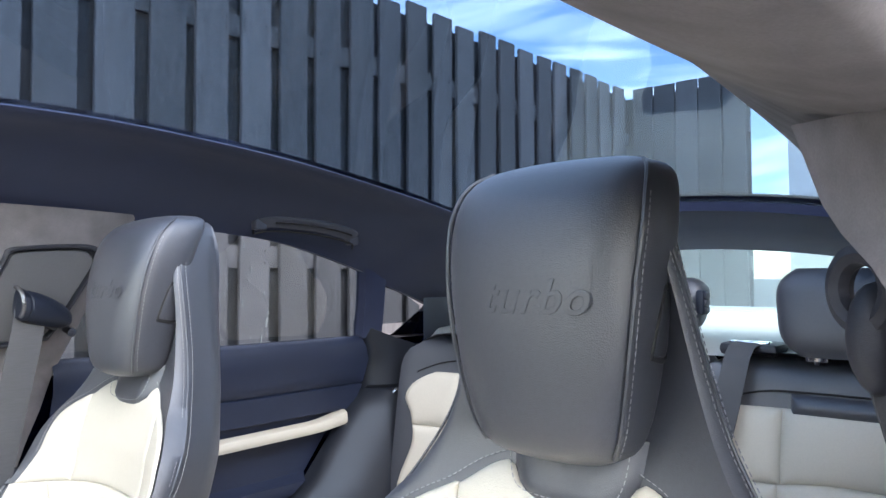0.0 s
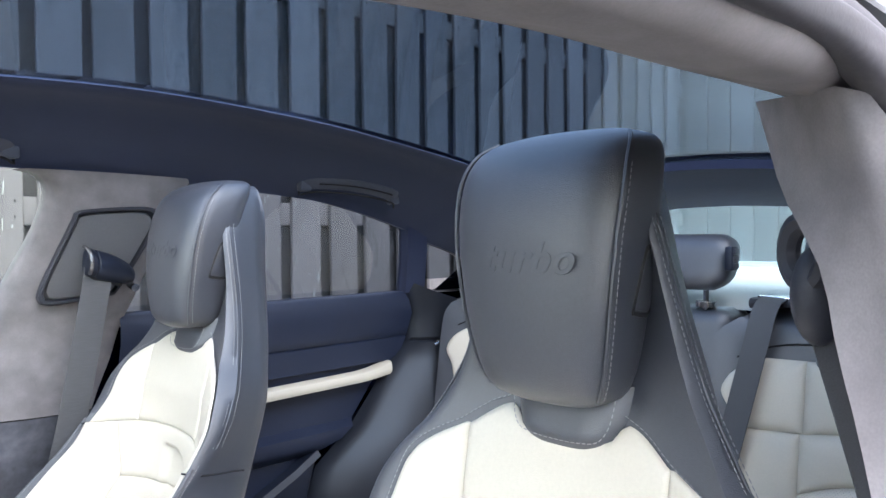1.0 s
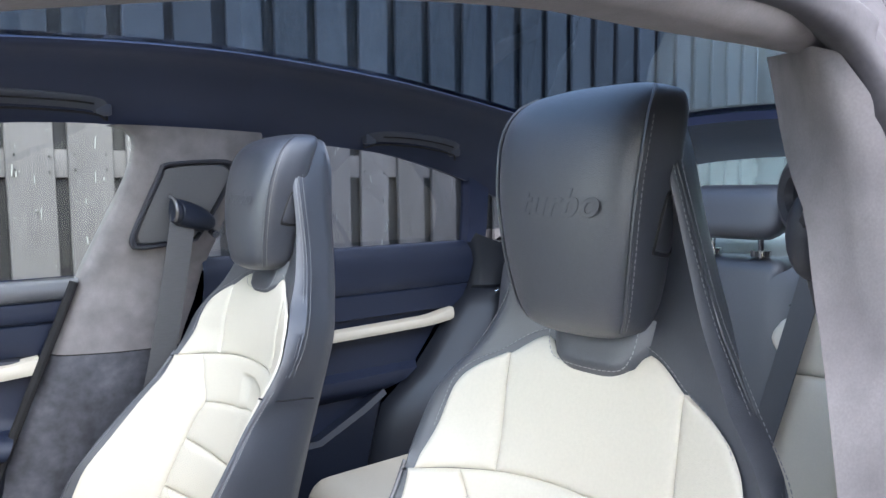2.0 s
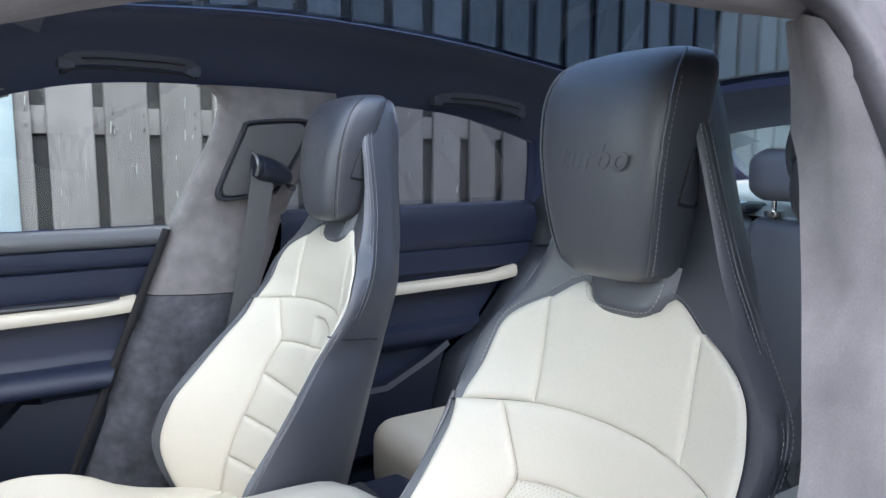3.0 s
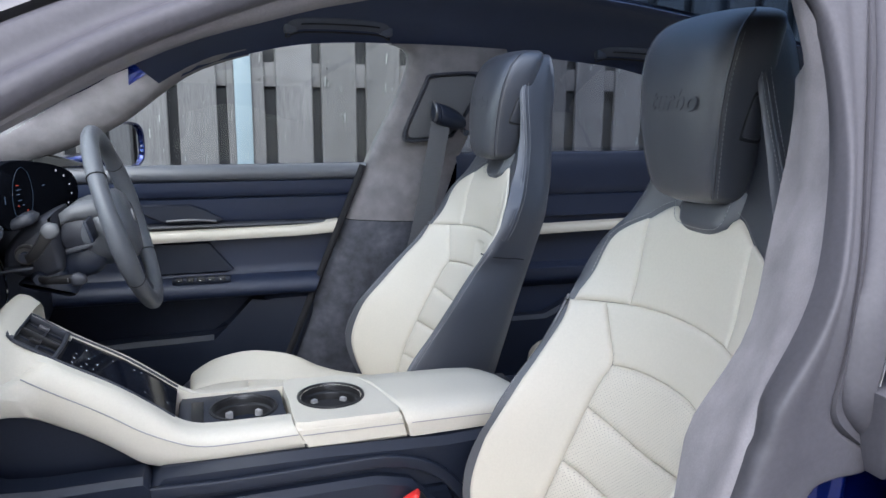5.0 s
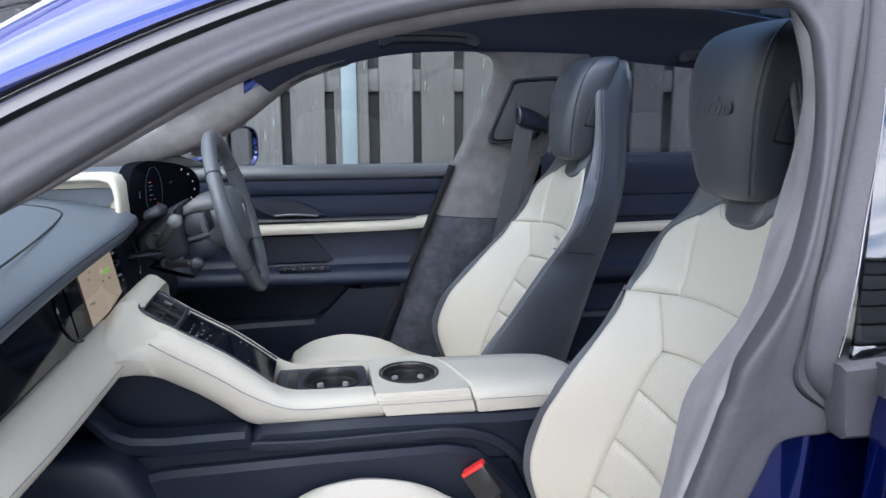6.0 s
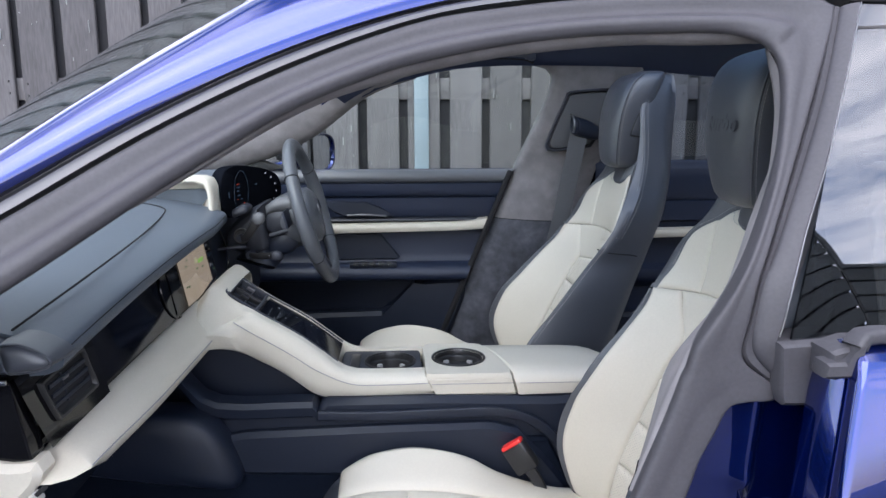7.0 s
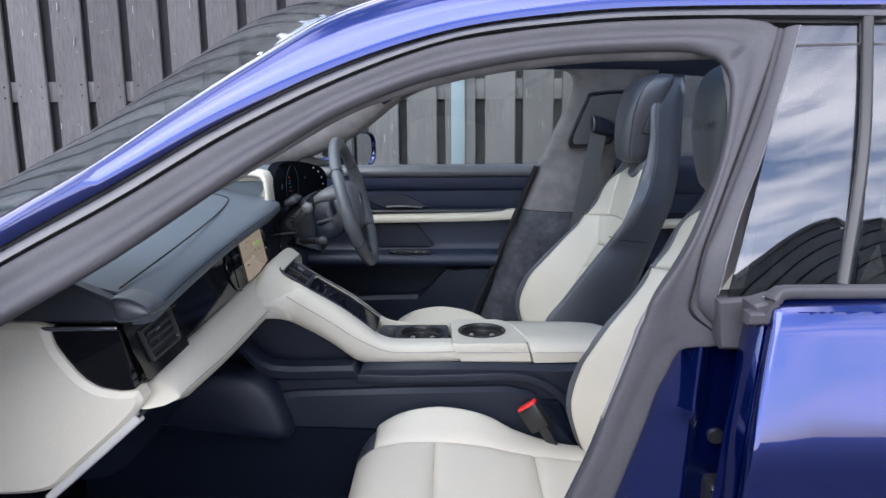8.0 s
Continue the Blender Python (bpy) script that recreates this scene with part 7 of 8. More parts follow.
side_s = [(p.x, p.y) for p in spline([(a, b, 0) for a, b in side_o], 90, True)]
part("side_panel", prism(side_s, "y", -0.705, -0.66, 0.008), WHITE_LEATHER, dash, "white leather dashboard side")
part("side_strip", sweep([Vector((-0.392, -0.700, 0.728)), Vector((-0.46, -0.700, 0.668)), Vector((-0.535, -0.700, 0.603))], round_rect(0.013, 0.014, 0.004), (0, -1, 0)), SIDE_TRIM, dash, "pale satin edge strip")
part("strip_gap", sweep([Vector((-0.386, -0.699, 0.736)), Vector((-0.454, -0.699, 0.6755)), Vector((-0.529, -0.699, 0.6105))], round_rect(0.005, 0.012, 0.001), (0, -1, 0)), DARK_GAP, dash, "dark joint beside the strip")
part("side_window", prism([(-0.523, 0.858), (-0.415, 0.858), (-0.407, 0.81), (-0.400, 0.766), (-0.415, 0.762), (-0.43, 0.763), (-0.443, 0.766), (-0.455, 0.771), (-0.468, 0.780), (-0.481, 0.794), (-0.494, 0.812), (-0.507, 0.834), (-0.515, 0.848)], "y", -0.692, -0.66, 0.002), GLOSS_BLACK, dash, "glossy black side panel")
part("side_chrome", sweep([Vector((-0.525, -0.697, 0.858)), Vector((-0.47, -0.698, 0.859)), Vector((-0.414, -0.697, 0.859))], round_rect(0.006, 0.006, 0.002)), CHROME, dash, "chrome strip")
part("vent_surround", sheet([[Vector((VX(z, d), y0 + (y1 - y0) * k / 4, z)) for k in range(5)] for z, y0, y1, d in ((0.864, -0.692, -0.50, -0.03), (0.864, -0.692, -0.50, -0.002), (0.861, -0.691, -0.50, 0.0), (0.83, -0.683, -0.497, 0.0), (0.80, -0.673, -0.494, 0.0), (0.766, -0.661, -0.49, 0.0))]), GLOSS_BLACK, dash, "glossy black vent surround")
# knee panel
part("glovebox", block(-0.80, -0.45, -0.655, -0.10, 0.58, 0.745, 0.06), CARPET, dash, "dark glovebox under the dashboard")
kn = [(p.x, p.y) for p in spline([(-0.80, 0.50, 0), (-0.80, 0.585, 0), (-0.60, 0.592, 0), (-0.46, 0.592, 0), (-0.405, 0.586, 0), (-0.362, 0.568, 0), (-0.328, 0.525, 0), (-0.304, 0.462, 0), (-0.303, 0.440, 0), (-0.325, 0.432, 0), (-0.46, 0.448, 0), (-0.62, 0.474, 0)], 60, True)]
kc = (-0.52, 0.52)
part("knee_panel", loft([[Vector((kc[0] + (x - kc[0]) * s, y, kc[1] + (z - kc[1]) * s)) for x, z in kn] for y, s in ((-0.10, 1.0), (-0.135, 1.0), (-0.150, 0.985), (-0.160, 0.95), (-0.168, 0.85), (-0.172, 0.5), (-0.172, 0.1))]), PLASTIC, dash, "dark moulded knee panel")
# driver's side of the dashboard
ys2 = [0.10 + 0.68 * k / 20 for k in range(21)]
part("driver_pad", loft(dash_rows([(-1.0, 0.88), (-1.0, 0.95), (-0.75, 0.955), (-0.60, 0.948), (-0.52, 0.925), (-0.48, 0.90), (-0.46, 0.85), (-0.45, 0.74), (-0.55, 0.70)], ys2, 0.02)), GREY_LEATHER, dash, "grey leather pad before the driver")
hood_o = [(p.x, p.y) for p in spline([(-0.74, 0.90, 0), (-0.74, 0.965, 0), (-0.66, 0.985, 0), (-0.54, 1.000, 0), (-0.44, 1.006, 0), (-0.405, 1.000, 0), (-0.396, 0.975, 0), (-0.396, 0.92, 0), (-0.41, 0.895, 0)], 48, True)]
hc = (-0.56, 0.95)
part("binnacle", loft([[Vector((hc[0] + (x - hc[0]) * sx, y, hc[1] + (z - hc[1]) * sz)) for x, z in hood_o] for y, sx, sz in ((0.20, 0.98, 0.98), (0.19, 1.0, 1.0), (0.14, 1.0, 1.0), (0.129, 0.990, 0.975), (0.126, 0.970, 0.92), (0.127, 0.945, 0.83), (0.131, 0.930, 0.78), (0.150, 0.915, 0.74), (0.172, 0.880, 0.68), (0.176, 0.80, 0.58), (0.176, 0.02, 0.02))]), WHITE_LEATHER, dash, "white leather binnacle with a recessed side", sharp=60)
part("binnacle_top", loft([[Vector((x, y, z - 0.03 * ((y - 0.4) / 0.27) ** 2)) for x, z in ((-0.70, 0.94), (-0.70, 0.975), (-0.55, 0.995), (-0.42, 0.998), (-0.41, 0.985), (-0.45, 0.94))] for y in [0.17 + 0.44 * k / 12 for k in range(13)]]), GREY_LEATHER, dash, "grey leather binnacle top")
part("speaker_grille", loft([[Vector((-0.78 + 0.05 * math.cos(a) * s, -0.18 + 0.09 * math.sin(a) * s, z)) for a in [2 * math.pi * i / 24 for i in range(24)]] for z, s in ((0.962, 1.0), (0.974, 1.0), (0.980, 0.9), (0.981, 0.2))]), SATIN, dash, "satin speaker cover")

cluster = thing("instrument_display", (-0.39, 0.40, 0.93), "curved freestanding driver's display, mostly dark", "display")
outl = [(0.150, 0.965), (0.165, 0.995), (0.20, 1.014), (0.28, 1.018), (0.40, 1.008), (0.52, 0.992), (0.60, 0.972), (0.635, 0.945), (0.63, 0.915), (0.60, 0.895), (0.50, 0.888), (0.36, 0.890), (0.24, 0.898), (0.18, 0.915), (0.155, 0.94)]
oo = [(p.x, p.y) for p in spline([(a, b, 0) for a, b in outl], 60, True)]
cx0, cz0_ = 0.39, 0.952
cl = [[Vector((-0.39 + d + 0.10 * ((cx0 + (y - cx0) * s) - cx0) ** 2, cx0 + (y - cx0) * s, cz0_ + (z - cz0_) * s)) for y, z in oo] for d, s in ((-0.02, 0.97), (0.0, 1.0), (0.006, 1.0), (0.008, 0.985), (0.008, 0.6), (0.008, 0.2), (0.008, 0.01))]
part("glass", loft(cl), DISPLAY_BLACK, cluster, "dark glossy curved glass")
cxf = lambda y: -0.3805 + 0.10 * (y - cx0) ** 2
ringp = [Vector((cxf(0.30 + 0.055 * math.cos(a)), 0.30 + 0.055 * math.cos(a), 0.952 + 0.052 * math.sin(a))) for a in [2 * math.pi * i / 40 for i in range(40)]]
part("dial_ring", tube(ringp, 0.0003, 5, True), ICON_BLUE, cluster, "thin dial ring")
for y, z, w, h, m in ((0.275, 0.974, 0.012, 0.0016, ICON_RED), (0.280, 0.966, 0.020, 0.0016, ICON_BLUE), (0.276, 0.958, 0.014, 0.0016, ICON_BLUE), (0.282, 0.947, 0.018, 0.0016, ICON_BLUE), (0.272, 0.938, 0.007, 0.0016, ICON_RED), (0.300, 0.937, 0.009, 0.0016, ICON_BLUE), (0.320, 0.925, 0.004, 0.0030, ICON_RED), (0.420, 0.962, 0.016, 0.0014, ICON_BLUE), (0.205, 0.955, 0.0016, 0.014, ICON_BLUE), (0.500, 0.984, 0.007, 0.0042, ICON), (0.545, 0.970, 0.007, 0.0042, ICON), (0.575, 0.950, 0.009, 0.0026, ICON), (0.585, 0.930, 0.006, 0.0036, ICON), (0.560, 0.912, 0.006, 0.0030, ICON)):
    part("readout", block(cxf(y) - 0.0004, cxf(y) + 0.0006, y - w / 2, y + w / 2, z - h / 2, z + h / 2, 0.0002), m, cluster)

for o in cluster.children:     # turned a little towards the passenger's side, and narrower
    o.data.transform(Matrix.Translation((-0.372, 0.39, 0)) @ Matrix.Rotation(radians(-9), 4, 'Z') @ Matrix.Diagonal((1, 0.86, 1, 1)) @ Matrix.Translation((0.39, -0.39, 0)))

part("driver_knee_panel", block(-0.62, -0.425, 0.215, 0.77, 0.60, 0.90, 0.03), PLASTIC, dash, "black panel under the driver's display")

# ---- steering wheel and column ----
WC = Vector((-0.214, 0.37, 0.898))
wn = Vector((0.962, 0, 0.272))
wu = Vector((-0.272, 0, 0.962))
wy = Vector((0, 1, 0))
wheel = thing("steering_wheel", WC, "black leather three-spoke steering wheel", "steering wheel")
RW = 0.168
rings = []
for i in range(64):
    a = 2 * math.pi * i / 64
    flat = 1.0
    rr = RW * flat
    c = WC + wy * rr * math.cos(a) + wu * rr * math.sin(a)
    rad = (wy * math.cos(a) + wu * math.sin(a))
    bulge = 0.003 * max(0, math.cos(2 * a - 0.5)) ** 4
    rings.append([c + rad * (0.0185 + bulge) * math.cos(b) + wn * (0.0155 + bulge) * math.sin(b) for b in [2 * math.pi * k / 14 for k in range(14)]])
rings.append(rings[0])
rim = part("rim", loft(rings, False), RIM_LEATHER, wheel, "black leather wheel rim")
for a in (35, 145, 215, 325):
    a = radians(a)
    c = WC + wy * RW * math.cos(a) + wu * RW * math.sin(a)
    rad = wy * math.cos(a) + wu * math.sin(a)
    part("rim_seam", tube([c + rad * 0.0192 * math.cos(b) + wn * 0.0162 * math.sin(b) for b in [2 * math.pi * k / 16 for k in range(16)]], 0.0012, 5, True), DARK_GAP, rim)
hub = []
for d, s in ((-0.05, 0.75), (-0.03, 0.95), (0.0, 1.0), (0.012, 0.96), (0.020, 0.8), (0.024, 0.4), (0.024, 0.02)):
    hub.append([WC - wn * 0.014 + wn * d * 1.3 + wy * 0.082 * s * math.cos(a) + wu * (0.072 * s * math.sin(a) - 0.008) for a in [2 * math.pi * k / 28 for k in range(28)]])
hubp = part("hub", loft(hub), RIM_LEATHER, wheel, "black airbag cover")
part("badge", loft([[WC + wn * (d + 0.014) + wy * 0.012 * s * math.cos(a) + wu * 0.016 * s * math.sin(a) for a in [2 * math.pi * k / 16 for k in range(16)]] for d, s in ((0.002, 1), (0.006, 0.9))]), SATIN, hubp, "small plain badge")
for a, w in ((0, 0.034), (180, 0.034), (270, 0.040)):
    ar = radians(a)
    d = wy * math.cos(ar) + wu * math.sin(ar)
    s = (wu if a != 270 else wy)
    path = [WC - wn * 0.03 + d * 0.045, WC - wn * 0.022 + d * 0.09, WC - wn * 0.006 + d * 0.135, WC + d * 0.160]
    sp = part("spoke", loft([[p + s * u * (1 - 0.25 * k / 3) + wn * v for u, v in ((-w / 2, -0.006), (w / 2, -0.006), (w / 2, 0.006), (-w / 2, 0.006))] for k, p in enumerate(path)]), PLASTIC, wheel, "dark spoke")
    if a != 270:
        part("thumb_switch", move(block(-0.012, 0.012, -0.008, 0.008, 0, 0.008, 0.003), Matrix.Translation(WC + d * 0.10 - wn * 0.012) @ wn.to_track_quat("Z", "Y").to_matrix().to_4x4()), CHROME, sp)
part("paddle", move(block(-0.02, 0.02, -0.05, 0.05, -0.003, 0.003, 0.002), Matrix.Translation(WC - wn * 0.045 - wy * 0.09 + wu * 0.01) @ wn.to_track_quat("Z", "X").to_matrix().to_4x4()), PLASTIC, wheel)

def smooth(pts, n=44):
    """Closed outline rounded through its corners."""
    return [(p.x, p.y) for p in spline([(a, b, 0) for a, b in pts], n, True)]


column = thing("steering_column", (-0.36, 0.37, 0.85), "dark plastic steering column with two stalks", "steering column")
part("shroud", prism(smooth([(-0.412, 0.836), (-0.408, 0.858), (-0.396, 0.876), (-0.376, 0.897), (-0.353, 0.911), (-0.329, 0.922), (-0.323, 0.915), (-0.321, 0.880), (-0.313, 0.824), (-0.330, 0.806), (-0.365, 0.802), (-0.408, 0.818)]), "y", 0.292, 0.448, 0.012), GREY_PLASTIC, column, "dark grey rear column shroud", sharp=70)
part("shroud_top", prism([(-0.318, 0.919), (-0.302, 0.931), (-0.285, 0.938), (-0.262, 0.9405), (-0.240, 0.939), (-0.236, 0.912), (-0.257, 0.906), (-0.290, 0.906), (-0.3165, 0.898)], "y", 0.298, 0.442, 0.008), COVER_GREY, column, "lighter grey upper shroud", sharp=70)
part("shroud_side", prism(smooth([(-0.3145, 0.900), (-0.290, 0.908), (-0.250, 0.908), (-0.245, 0.872), (-0.310, 0.854)]), "y", 0.305, 0.435, 0.004), GREY_PLASTIC, column, "dark grey side cover", sharp=70)
part("shroud_lip", prism([(-0.3115, 0.853), (-0.280, 0.861), (-0.247, 0.870), (-0.243, 0.862), (-0.276, 0.852), (-0.309, 0.843)], "y", 0.298, 0.442, 0.003), GREY_PLASTIC, column, "projecting lower lip")
part("shroud_bottom", prism(smooth([(-0.310, 0.846), (-0.248, 0.864), (-0.250, 0.812), (-0.300, 0.796), (-0.318, 0.806)]), "y", 0.308, 0.432, 0.008), PLASTIC, column, "black lower shroud", sharp=70)
part("column_base", prism(smooth([(-0.368, 0.806), (-0.320, 0.822), (-0.306, 0.790), (-0.302, 0.764), (-0.345, 0.772), (-0.395, 0.790)]), "y", 0.300, 0.440, 0.010), PLASTIC, column, "black column base", sharp=70)
part("ledge", sweep([(-0.425, 0.275, 0.822), (-0.395, 0.275, 0.826), (-0.362, 0.280, 0.828)], round_rect(0.03, 0.006, 0.002)), GREY_PLASTIC, column, "narrow grey ledge")
part("shroud_lobe", prism([(-0.398, 0.904), (-0.388, 0.915), (-0.372, 0.925), (-0.360, 0.928), (-0.348, 0.922), (-0.350, 0.910), (-0.378, 0.900)], "y", 0.246, 0.31, 0.005), GREY_PLASTIC, column, "rounded grey lobe behind the display", sharp=70)
knob = part("knob_boot", sweep([(-0.372, 0.300, 0.851), (-0.372, 0.284, 0.851), (-0.372, 0.278, 0.851), (-0.372, 0.270, 0.851)], circle(0.0178, 28), taper=lambda t: 1.0 - 0.45 * max(0, t - 0.6)), TRIM_BLACK, column, "round black boot with a bright rim")
part("rim", tube([(-0.372 + 0.0182 * math.cos(a), 0.2835, 0.851 + 0.0182 * math.sin(a)) for a in [2 * math.pi * i / 32 for i in range(32)]], 0.0010, 6, True), SATIN, knob, "thin bright rim")
part("boss", sweep([(-0.370, 0.282, 0.850), (-0.370, 0.262, 0.850), (-0.370, 0.258, 0.850)], circle(0.0095, 18), taper=lambda t: 1.0 - 0.3 * max(0, t - 0.8)), PLASTIC, knob)
part("gear_lever", sweep(spline([(-0.368, 0.264, 0.849), (-0.356, 0.256, 0.853), (-0.341, 0.250, 0.872), (-0.328, 0.248, 0.892)], 18), round_rect(0.020, 0.013, 0.005), (0, -1, 0), taper=lambda t: 0.85 + 0.25 * t), TRIM_BLACK, column, "black selector lever")
part("lever_tip", prism([(-0.339, 0.897), (-0.334, 0.908), (-0.325, 0.9125), (-0.312, 0.909), (-0.308, 0.896), (-0.316, 0.884), (-0.331, 0.884)], "y", 0.238, 0.258, 0.004), COVER_GREY, column, "grey lever tip", sharp=70)
st = part("stalk", sweep(spline([(-0.356, 0.290, 0.805), (-0.335, 0.258, 0.807), (-0.312, 0.238, 0.811), (-0.286, 0.222, 0.815)], 18), round_rect(0.016, 0.014, 0.005), taper=lambda t: 0.80 + 0.32 * t), TRIM_BLACK, column, "black control stalk")
part("stalk_boot", sweep([(-0.358, 0.302, 0.805), (-0.356, 0.286, 0.805), (-0.354, 0.278, 0.805)], circle(0.0145, 18), taper=lambda t: 1.0 - 0.35 * t), PLASTIC, st)
part("stalk_tip", prism([(-0.290, 0.806), (-0.291, 0.824), (-0.280, 0.827), (-0.268, 0.822), (-0.266, 0.811), (-0.274, 0.805)], "y", 0.206, 0.224, 0.003), GREY_PLASTIC, st, "grey stalk end", sharp=70)
part("stalk_mark", block(-0.2975, -0.2955, 0.2145, 0.2155, 0.811, 0.818, 0.0004), SATIN, st)

# ---- centre console ----
console = thing("centre_console", (0.0, 0.02, 0.3), "white leather centre console with touch panel and two cup holders", "centre console")
YL, YR, YC = -0.075, 0.118, 0.0215
TOPC = [(-0.404, 0.764), (-0.391, 0.779), (-0.380, 0.791), (-0.374, 0.799), (-0.365, 0.8045), (-0.352, 0.802), (-0.33, 0.787), (-0.30, 0.766), (-0.267, 0.744), (-0.20, 0.704), (-0.15, 0.667), (-0.118, 0.642), (-0.09, 0.630), (-0.05, 0.627), (0.054, 0.627)]
BOTC = [(-0.406, 0.717), (-0.393, 0.717), (-0.383, 0.716), (-0.378, 0.714), (-0.370, 0.711), (-0.358, 0.706), (-0.325, 0.689), (-0.285, 0.665), (-0.25, 0.646), (-0.222, 0.628), (-0.20, 0.612), (-0.17, 0.589), (-0.145, 0.580), (-0.12, 0.577), (-0.05, 0.577), (0.073, 0.582)]
tc = spline([(x, 0, z) for x, z in TOPC], 60)
bc = spline([(x, 0, z) for x, z in BOTC], 60)


def flank(side, y_in):
    """White flank beam of the console: rounded, with its face outwards."""
    rings = []
    for a, b in zip(tc, bc):
        yo = YL if side < 0 else YR
        if side < 0:
            yo -= 14.0 * min(0.080, max(0, -0.298 - a.x)) ** 2
        h = a.z - b.z
        w = min(1.0, max(0.0, (-0.272 - a.x) / 0.088)) if side < 0 else 0.0
        sink = 1 - 0.64 * w * w * (3 - 2 * w)
        q = lambda y, f, g=1.0: Vector((a.x * f + b.x * (1 - f), y, b.z + h * f * g))
        mid = 0.5 * (y_in + yo)
        rings.append([q(y_in, 1.0), q(mid, 1.006, 0.45 + 0.55 * sink), q(yo - side * 0.020, 1.005, sink), q(yo - side * 0.008, 0.95, sink), q(yo - side * 0.001, 0.82, sink), q(yo + side * 0.003, 0.62, sink), q(yo + side * 0.001, 0.30), q(yo - side * 0.004, 0.06), q(yo - side * 0.012, 0.0), q(y_in, 0.0)])
    return loft(rings)


fl_l = part("flank", flank(-1, -0.032), WHITE_LEATHER, console, "white leather console flank", sharp=55)
part("flank", flank(1, 0.092), WHITE_LEATHER, console, "white leather console flank", sharp=55)
part("flank_seam", tube([Vector((a.x * 0.62 + b.x * 0.38, YL - 0.0032, b.z + (a.z - b.z) * 0.62)) for a, b in list(zip(tc, bc))[12:]], 0.0010, 5), THREAD, fl_l, "sewn seam")
under = [[Vector((b.x, y, b.z + 0.014)) for y in (-0.07, 0.115)] for b in bc]
part("underside", sheet(under), PLASTIC, console)
TZ = lambda x: cubic([p[0] for p in TOPC], [p[1] for p in TOPC], x)
# head of the console where it meets the dashboard
hrows = []
for k in range(15):
    x = -0.394 + 0.062 * k / 14
    z = cubic([-0.394, -0.379, -0.372, -0.362, -0.352, -0.332], [0.772, 0.790, 0.799, 0.8045, 0.803, 0.788], x)
    hrows.append([Vector((x, -0.040, z - 0.012)), Vector((x, -0.032, z - 0.001)), Vector((x, -0.022, z + 0.002))] + [Vector((x, y, z + 0.004)) for y in (-0.01, 0.03, 0.07, 0.12)] + [Vector((x, 0.165, z + 0.002)), Vector((x, 0.183, z - 0.010)), Vector((x, 0.188, z - 0.04)), Vector((x, 0.18, z - 0.10))])
part("head", sheet(hrows), WHITE_LEATHER, console, "white leather console head")
SLOPE = Matrix.Rotation(math.atan(0.66), 4, 'Y')
# shallow sheet coloured near black, as the shade down in the vent
vf = part("vent_frame", sheet([[Vector((x, y, TZ(x) - 0.012)) for y in (-0.034, 0.03, 0.094)] for x in (-0.338, -0.32, -0.30, -0.278)]), DARK_GAP, console, "black centre vent, its inner shade a near-black sheet")
vat = lambda x, y, up: Matrix.Translation((x, y, TZ(x) + up)) @ SLOPE
for y in (-0.0315, 0.0915):
    part("vent_side", block(-0.033, 0.033, -0.0025, 0.0025, -0.012, 0.002, 0.001), GREY_PLASTIC, vf).matrix_basis = vat(-0.308, y, -0.001)
part("vent_bar", block(-0.033, 0.033, -0.003, 0.003, -0.010, 0.001, 0.001), TRIM_BLACK, vf).matrix_basis = vat(-0.308, 0.030, -0.001)
part("vent_end", block(-0.003, 0.003, -0.063, 0.063, -0.012, 0.002, 0.001), GREY_PLASTIC, vf).matrix_basis = vat(-0.334, 0.030, -0.001)
for y in (-0.002, 0.062):
    part("vent_vane", block(-0.0015, 0.0015, -0.027, 0.027, -0.008, -0.001, 0.0005), GREY_PLASTIC, vf).matrix_basis = vat(-0.306, y, -0.002)
    for dy in (-0.014, 0.014):
        part("vent_vane", block(-0.028, 0.028, -0.0008, 0.0008, -0.010, -0.004, 0.0004), PLASTIC, vf).matrix_basis = vat(-0.306, y + dy, -0.003)
    part("vent_knob", block(-0.008, 0.008, -0.003, 0.003, -0.003, 0.0035, 0.001), SATIN if y > 0 else TRIM_BLACK, vf).matrix_basis = vat(-0.310, y, 0.0)
part("vent_divider", sweep([(-0.282, -0.034, TZ(-0.282) + 0.0), (-0.279, 0.03, TZ(-0.279) + 0.002), (-0.282, 0.094, TZ(-0.282))], round_rect(0.006, 0.006, 0.002)), GREY_PLASTIC, vf)
tp = part("touch_panel", sheet([[Vector((x, y, TZ(x) - 0.003)) for y in (-0.034, 0.03, 0.094)] for x in (-0.276, -0.24, -0.20, -0.16, -0.135, -0.122)]), SCREEN, console, "glossy black touch panel with small icons")
rnd = random.Random(3)
for x, y, w in ((-0.262, -0.01, 0.004), (-0.262, 0.01, 0.006), (-0.262, 0.03, 0.004), (-0.252, 0.06, 0.008), (-0.25, -0.012, 0.005), (-0.245, 0.005, 0.005), (-0.245, 0.03, 0.006), (-0.24, 0.05, 0.006), (-0.235, -0.005, 0.004), (-0.232, 0.02, 0.008), (-0.228, 0.04, 0.004), (-0.215, 0.06, 0.004), (-0.21, 0.0, 0.003), (-0.185, 0.065, 0.006), (-0.175, 0.07, 0.004), (-0.165, 0.0, 0.004), (-0.140, 0.06, 0.003), (-0.136, 0.075, 0.003), (-0.134, 0.01, 0.005)):
    z = TZ(x) - 0.0022
    part("icon", ([(x - 0.001, y - w * 0.35, z + 0.0007), (x + 0.001, y - w * 0.35, z - 0.0007), (x + 0.001, y + w * 0.35, z - 0.0007), (x - 0.001, y + w * 0.35, z + 0.0007)], [(0, 1, 2, 3)]), PANEL_ICON if rnd.random() < 0.75 else ICON_BLUE, tp)
